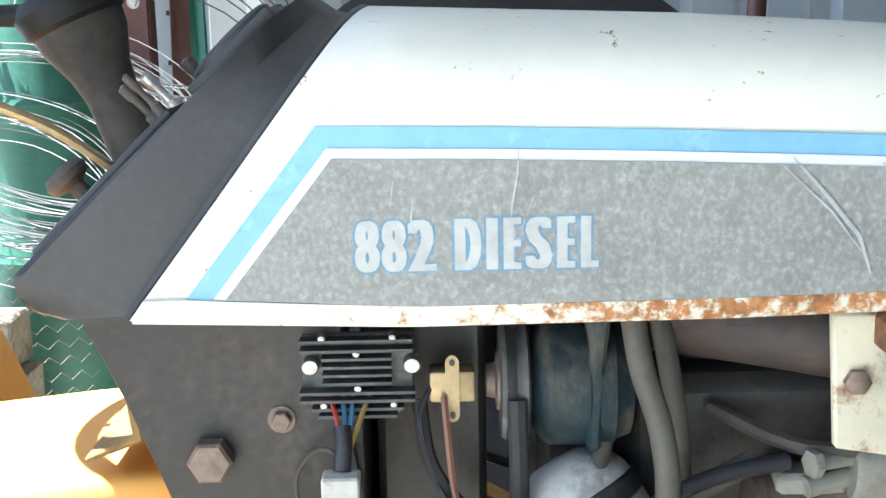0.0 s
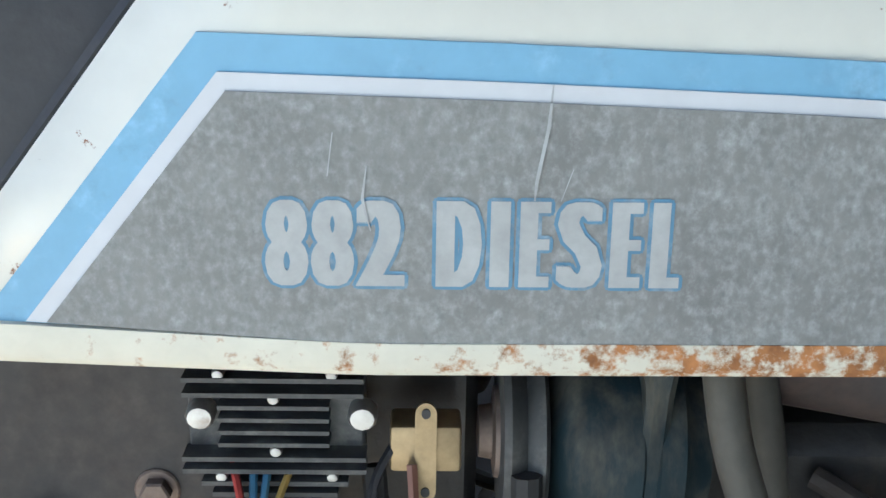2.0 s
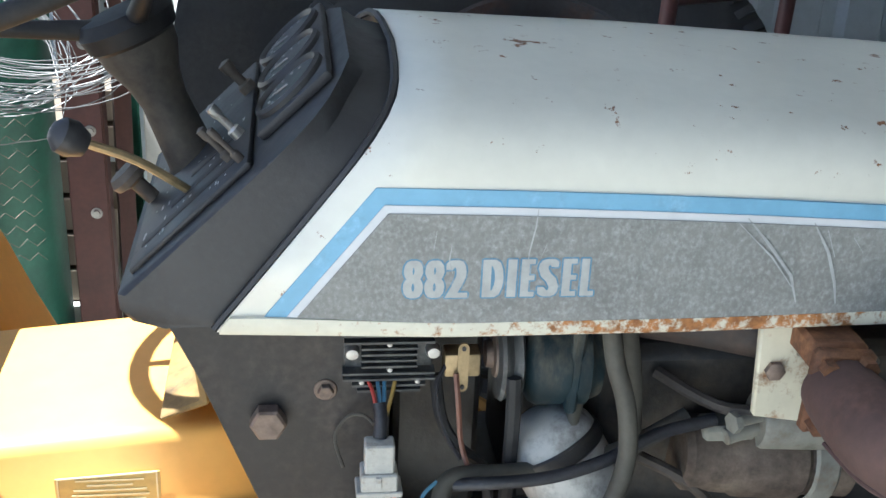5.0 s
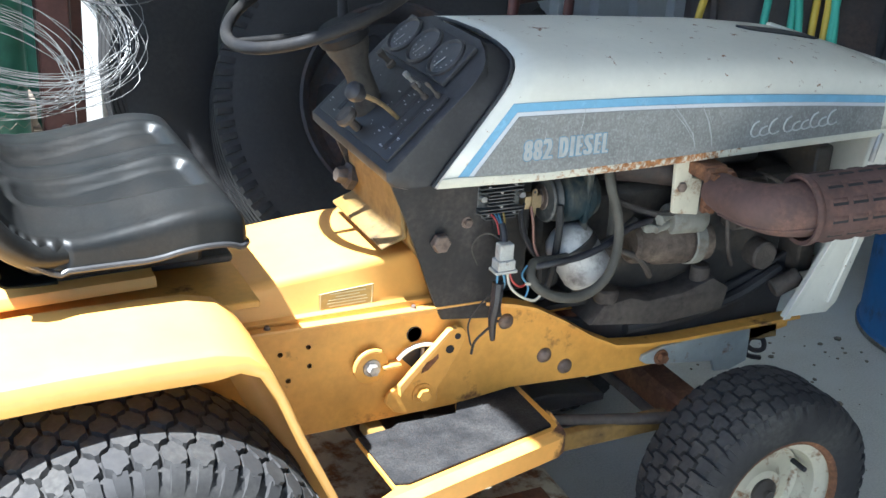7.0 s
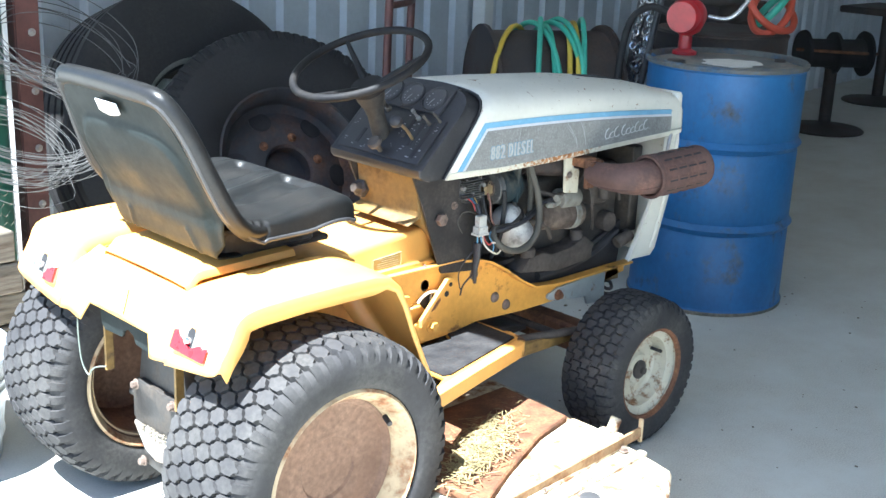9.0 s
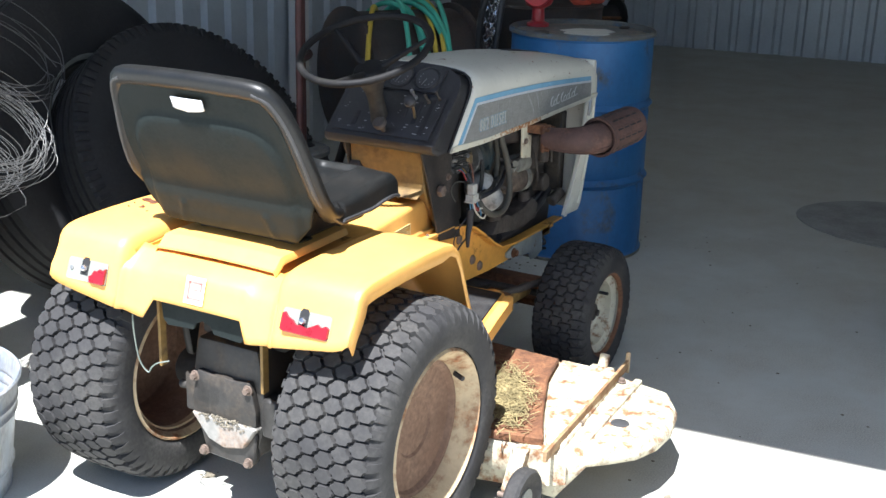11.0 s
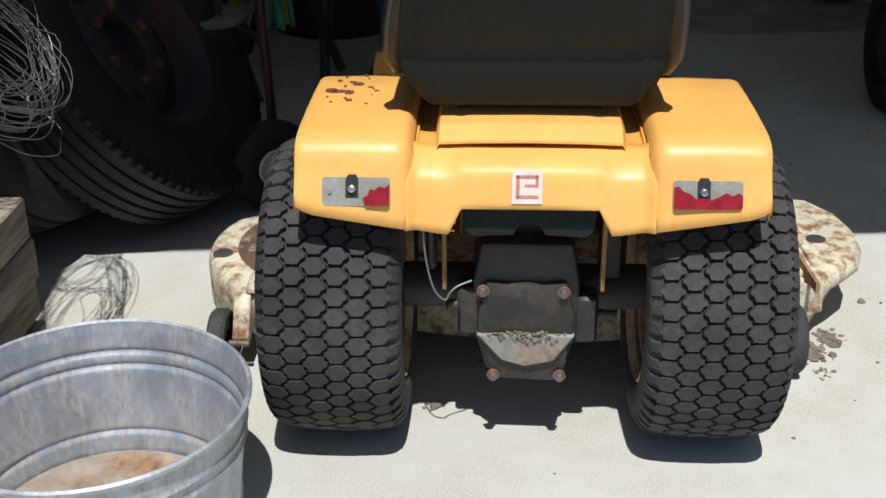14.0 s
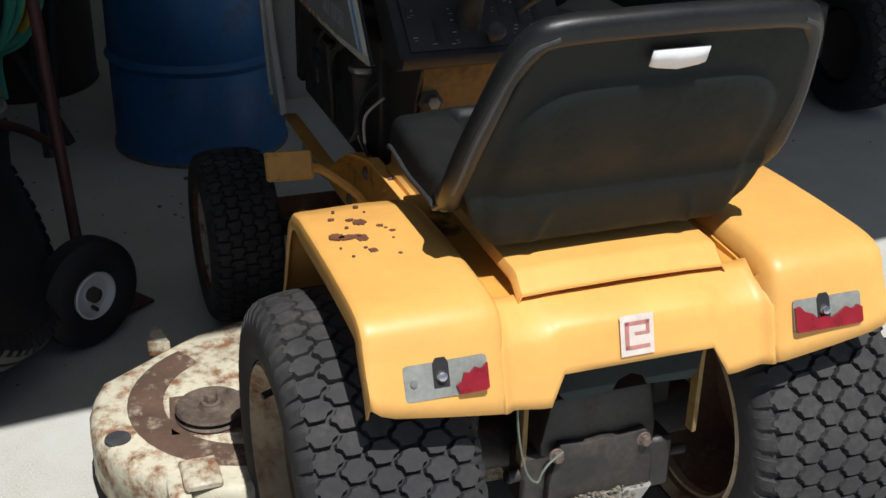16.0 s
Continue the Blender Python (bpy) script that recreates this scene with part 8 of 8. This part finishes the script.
def post_bundle():
    # a green tank, a red steel channel and fence posts, with coils of fence wire hung on them, behind a stack of timber
    rng = random.Random(31)
    for k in range(7):
        z = 0.085 * k
        for j in range(3):
            bm = bmesh.new()
            yy = 1.40 + 0.115 * j
            box(bm, (-0.36 + rng.uniform(-0.03, 0.03), yy, z + 0.003), (0.22 + rng.uniform(-0.06, 0.03) - 0.22 * (k > 4), yy + 0.108, z + 0.080), 0.004)
            single("timber_plank", bm, M["wood"], "weathered timber plank in a stack", "timber", "stack of timber", "", False)
    for k in range(5):          # a short pile of boards before the netting, coloured paler as if sunlit
        bm = bmesh.new()
        box(bm, (-0.16 + rng.uniform(-0.03, 0.03), 0.985 + rng.uniform(-0.01, 0.01), 0.094 * k + 0.003), (0.080 + rng.uniform(-0.03, 0.01), 1.075 + rng.uniform(-0.01, 0.005), 0.094 * k + 0.090), 0.004)
        single("timber_plank", bm, M["wood_sunlit"], "weathered grey timber plank in a short pile, coloured pale as in sun", "timber", "pile of bleached boards", "", False)
    c = Vector((0.05, 1.25, 0))
    tank = thing("gas_tank", c, "tall green steel cylinder with scuffed white streaks", "tank")
    plain("tank_body", lambda b: lathe(b, c, (0, 0, 1), [(0, 0), (0.115, 0), (0.122, 0.01), (0.122, 0.52), (0.126, 0.53), (0.122, 0.54), (0.122, 0.80), (0.126, 0.81), (0.122, 0.82), (0.122, 1.18), (0.115, 1.24), (0.09, 1.29), (0.05, 1.32), (0, 1.325)], 40), M["post_green"], tank, "green painted steel")
    plain("collar", lambda b: lathe(b, c + Vector((0, 0, 1.30)), (0, 0, 1), [(0.045, 0), (0.045, 0.10), (0.035, 0.11), (0, 0.11)], 24), M["post_red"], tank, "red-brown collar")
    q = Vector((0.235, 1.19, 0))
    ch = thing("steel_channel", q, "rust-red steel channel post with bolt heads", "steel post")
    plain("channel_web", lambda b: box(b, q + Vector((-0.035, 0, 0.002)), q + Vector((0.035, 0.006, 1.62)), 0.001), M["post_red"], ch)
    for s in (-1, 1):
        plain("channel_flange", lambda b: box(b, q + Vector((s * 0.035 - 0.003, 0.0065, 0.002)), q + Vector((s * 0.035 + 0.003, 0.05, 1.62)), 0.001), M["post_red"], ch)
    for k in range(8):
        hexbolt("bolt", q + Vector((0.012, 0, 0.30 + 0.17 * k)), (0, -1, 0), 0.008, 0.006, M["steel"], ch)
    for k in range(7):
        x, y = (-0.26, 0.06, 0.27, -0.18, 0.33, 0.115, 0.24)[k], (1.22, 1.76, 1.28, 1.27, 1.77, 1.76, 1.78)[k]
        top = rng.uniform(1.35, 1.75)
        tilt = Vector((rng.uniform(-0.03, 0.03), rng.uniform(0.0, 0.03), 0))
        col = "post_green" if k % 3 != 2 else "post_red"
        p = thing("fence_post", (x, y, 0.0), "green steel fence post with a white tip" if col == "post_green" else "rust-red steel fence post with a white tip", "fence post", "bundle of fence posts")
        a = rng.uniform(0, 6.28)
        u, v = Vector((math.cos(a), math.sin(a), 0)), Vector((-math.sin(a), math.cos(a), 0))
        def bar(bm, w0, w1, d0, d1, z0, z1):
            pts = []
            for z in (z0, z1):
                o = Vector((x, y, z)) + tilt * z
                pts.append([bm.verts.new(o + u * s + v * t) for s, t in ((w0, d0), (w1, d0), (w1, d1), (w0, d1))])
            lo, hi = pts
            bm.faces.new(lo), bm.faces.new(hi[::-1])
            for i in range(4):
                bm.faces.new((lo[i], lo[(i + 1) % 4], hi[(i + 1) % 4], hi[i]))
        bm = bmesh.new()
        bar(bm, -0.020, 0.020, 0, 0.005, 0.0, top - 0.12), bar(bm, -0.003, 0.003, 0.005, 0.035, 0.0, top - 0.12)
        part("post_bar", bm, M[col], p, "", False)
        bm = bmesh.new()
        bar(bm, -0.020, 0.020, 0, 0.005, top - 0.12, top), bar(bm, -0.003, 0.003, 0.005, 0.035, top - 0.12, top)
        part("post_tip", bm, M["post_white"], p, "white painted tip", False)
        for j in range(int((top - 0.6) / 0.09)):
            z = 0.60 + 0.09 * j
            o = Vector((x, y, z)) + tilt * z
            plain("stud", lambda b: cyl(b, o - v * 0.001, o - v * 0.007, 0.005, 6), M[col], p, "", False)
    # coils: each one long strand
    for c, R, n, tone in ((Vector((0.13, 1.05, 0.77)), 0.255, 22, 0), (Vector((0.06, 1.02, 0.70)), 0.20, 12, 1), (Vector((0.30, 1.12, 0.94)), 0.215, 7, 2)):
        pts = []
        for k in range(n):
            r = R * rng.uniform(0.84, 1.10)
            sq = rng.uniform(0.80, 1.0)
            off = Vector((rng.gauss(0, 0.012), rng.gauss(0, 0.02), rng.gauss(0, 0.018)))
            for j in range(13):
                a = 2 * math.pi * j / 13
                pts.append(c + off + Vector((math.cos(a) * r, math.sin(a) * r * 0.38 + rng.gauss(0, 0.003), math.sin(a) * r * 0.58 * sq - 0.05 * math.cos(a) + rng.gauss(0, 0.002))))
        bm = bmesh.new()
        tube(bm, pts, 0.0010 if tone < 2 else 0.0014, 5, 3)
        single("wire_coil", bm, M["wire"] if tone < 2 else M["alu"], "loose coil of bright fence wire hung on the posts" if tone < 2 else "coil of dark fence wire hung on the posts", "wire coil", "coils of fence wire")
    # hexagonal netting in front of the tank
    bm = bmesh.new()
    for k in range(13):
        z = 0.24 + 0.030 * k
        pts = []
        for j in range(29):
            zz = z + (0.0075 if (j + k) % 2 else -0.0075)
            pts.append(Vector((-0.30 + 0.46 * j / 28, 1.10 - 0.02 * math.sin(j * 0.4), zz)))
        tube(bm, pts, 0.0006, 4, 1, False, True)
    single("wire_netting", bm, M["bolt"], "rusty hexagonal wire netting standing before the tank", "wire netting", "", "stuff")


post_bundle()


def wall_things():
    # white steel stud on the shed wall
    for x, y, w, d, turn in ((0.402, 1.66, 0.052, 0.040, -32), (0.325, 1.72, 0.085, 0.045, 0)):
        bm = bmesh.new()
        box(bm, (-w / 2, -d / 2, 0.0), (w / 2, d / 2, 2.72), 0.003, pose(x, y, 0, 0, 0, turn))
        tagged(part("trim", bm, M["white_post"], None, "white painted steel wall stud", True, "structure"), category="wall stud")
    for x in (3.2, 5.6):
        bm = bmesh.new()
        box(bm, (x, 1.76, 0.0), (x + 0.07, 1.84, 2.72), 0.003, SHED)
        tagged(part("trim", bm, M["white_post"], None, "white painted steel wall stud", True, "structure"), category="wall stud")
    # tall lever jack with a chain beside the drum
    p = Vector((2.35, 0.72, 0))
    ob = thing("lever_jack", p, "tall dark lever jack wrapped in bright chain", "jack")
    plain("upright", lambda b: tube(b, [p, p + Vector((0.10, 0.0, 0.55)), p + Vector((0.24, 0.02, 1.25))], 0.02, 8, 2), M["alu"], ob)
    plain("lever", lambda b: tube(b, [p + Vector((0.10, -0.06, 0.62)), p + Vector((0.24, -0.09, 1.30))], 0.013, 8, 2), M["alu"], ob)
    bm = bmesh.new()
    q0, q1 = p + Vector((0.115, -0.03, 0.66)), p + Vector((0.215, -0.03, 1.14))
    d, u, w = frame_of(q1 - q0)
    for k in range(96):
        c = q0.lerp(q1, k / 95) + (u * math.cos(k * 1.3) + w * math.sin(k * 1.3)) * (0.020 + 0.016 * (k % 5) / 4)
        a = k * 0.9
        v1 = (u * math.cos(a) + w * math.sin(a)) * 0.012
        tube(bm, [c + v1 + d * 0.0, c + d * 0.014, c - v1, c - d * 0.014], 0.004, 6, 3, True)
    part("chain", bm, M["chrome"], ob, "bright steel chain", True, "stuff")
    # second barrel behind the pump with orange-red hose coiled on it
    q = Vector((3.20, 0.78, 0))
    ob = thing("dark_barrel", q, "dark barrel with an orange-red hose coiled on top", "barrel")
    plain("barrel_body", lambda b: lathe(b, q, (0, 0, 1), [(0, 0), (0.28, 0), (0.29, 0.01), (0.285, 0.03), (0.285, 0.42), (0.295, 0.44), (0.285, 0.46), (0.285, 0.85), (0.29, 0.87), (0.28, 0.88), (0, 0.87)], 44), M["reel"], ob)
    for k, (r, hz, mm) in enumerate(((0.16, 0.16, "hose_red"), (0.13, 0.18, "hose_red"), (0.10, 0.12, "hose_green"))):
        pts = [q + Vector((math.cos(a) * r * 0.9 + 0.12, math.sin(a) * r * 0.5 - 0.16, 0.98 + math.sin(a * 1.0 + k) * hz * 0.55)) for a in [2 * math.pi * j / 10 for j in range(10)]]
        plain("hose", lambda b: tube(b, pts, 0.016, 8, 4, True), M[mm], ob, "coiled hose")
    # dark clutter on the back wall
    for x, y, w, h, mm in ((4.3, 1.55, 0.5, 0.9, "reel"),):
        bm = bmesh.new()
        box(bm, (x - w / 2, y - 0.2, 0), (x + w / 2, y + 0.2, h), 0.02, None, 2)
        box(bm, (x - w / 2 + 0.03, y - 0.21, h * 0.1), (x + w / 2 - 0.03, y - 0.2, h * 0.9), 0.004)
        single("steel_cabinet", bm, M[mm], "dark steel cabinet against the shed wall", "cabinet")
    # dirt on the floor
    rng = random.Random(77)
    for cx, cy, n, sp in ((0.31, -0.660, 130, 0.019), (0.375, -0.710, 130, 0.017), (0.225, -0.660, 18, 0.014), (0.56, -0.86, 3, 0.012), (0.06, 0.185, 7, 0.02), (1.87, 0.36, 11, 0.06), (1.98, 0.30, 10, 0.05), (1.84, 0.15, 8, 0.07)):
        bm = bmesh.new()
        for _ in range(n):
            r = rng.uniform(0.002, 0.012) if _ % 6 == 0 else rng.uniform(0.0015, 0.006)
            p = Vector((cx + rng.gauss(0, sp), cy + rng.gauss(0, sp * 0.8), r * 0.35))
            res = bmesh.ops.create_icosphere(bm, subdivisions=1, radius=r)
            for v in res["verts"]:
                v.co = Vector((v.co.x * rng.uniform(0.8, 1.4), v.co.y * rng.uniform(0.8, 1.4), v.co.z * 0.5)) + p
        single("mud_clods", bm, M["debris"], "dried mud and grass clods on the concrete", "debris", "", "stuff")
    bm = bmesh.new()
    for _ in range(240):
        x, y = rng.uniform(-0.6, 3.2), rng.uniform(-2.2, 1.2)
        r = rng.uniform(0.0015, 0.0045)
        res = bmesh.ops.create_icosphere(bm, subdivisions=1, radius=r)
        for v in res["verts"]:
            v.co = Vector((v.co.x, v.co.y * 1.3, v.co.z * 0.5 + r * 0.3)) + Vector((x, y, 0))
    single("grit", bm, M["debris"], "specks of grit on the concrete floor", "grit", "", "stuff")


wall_things()
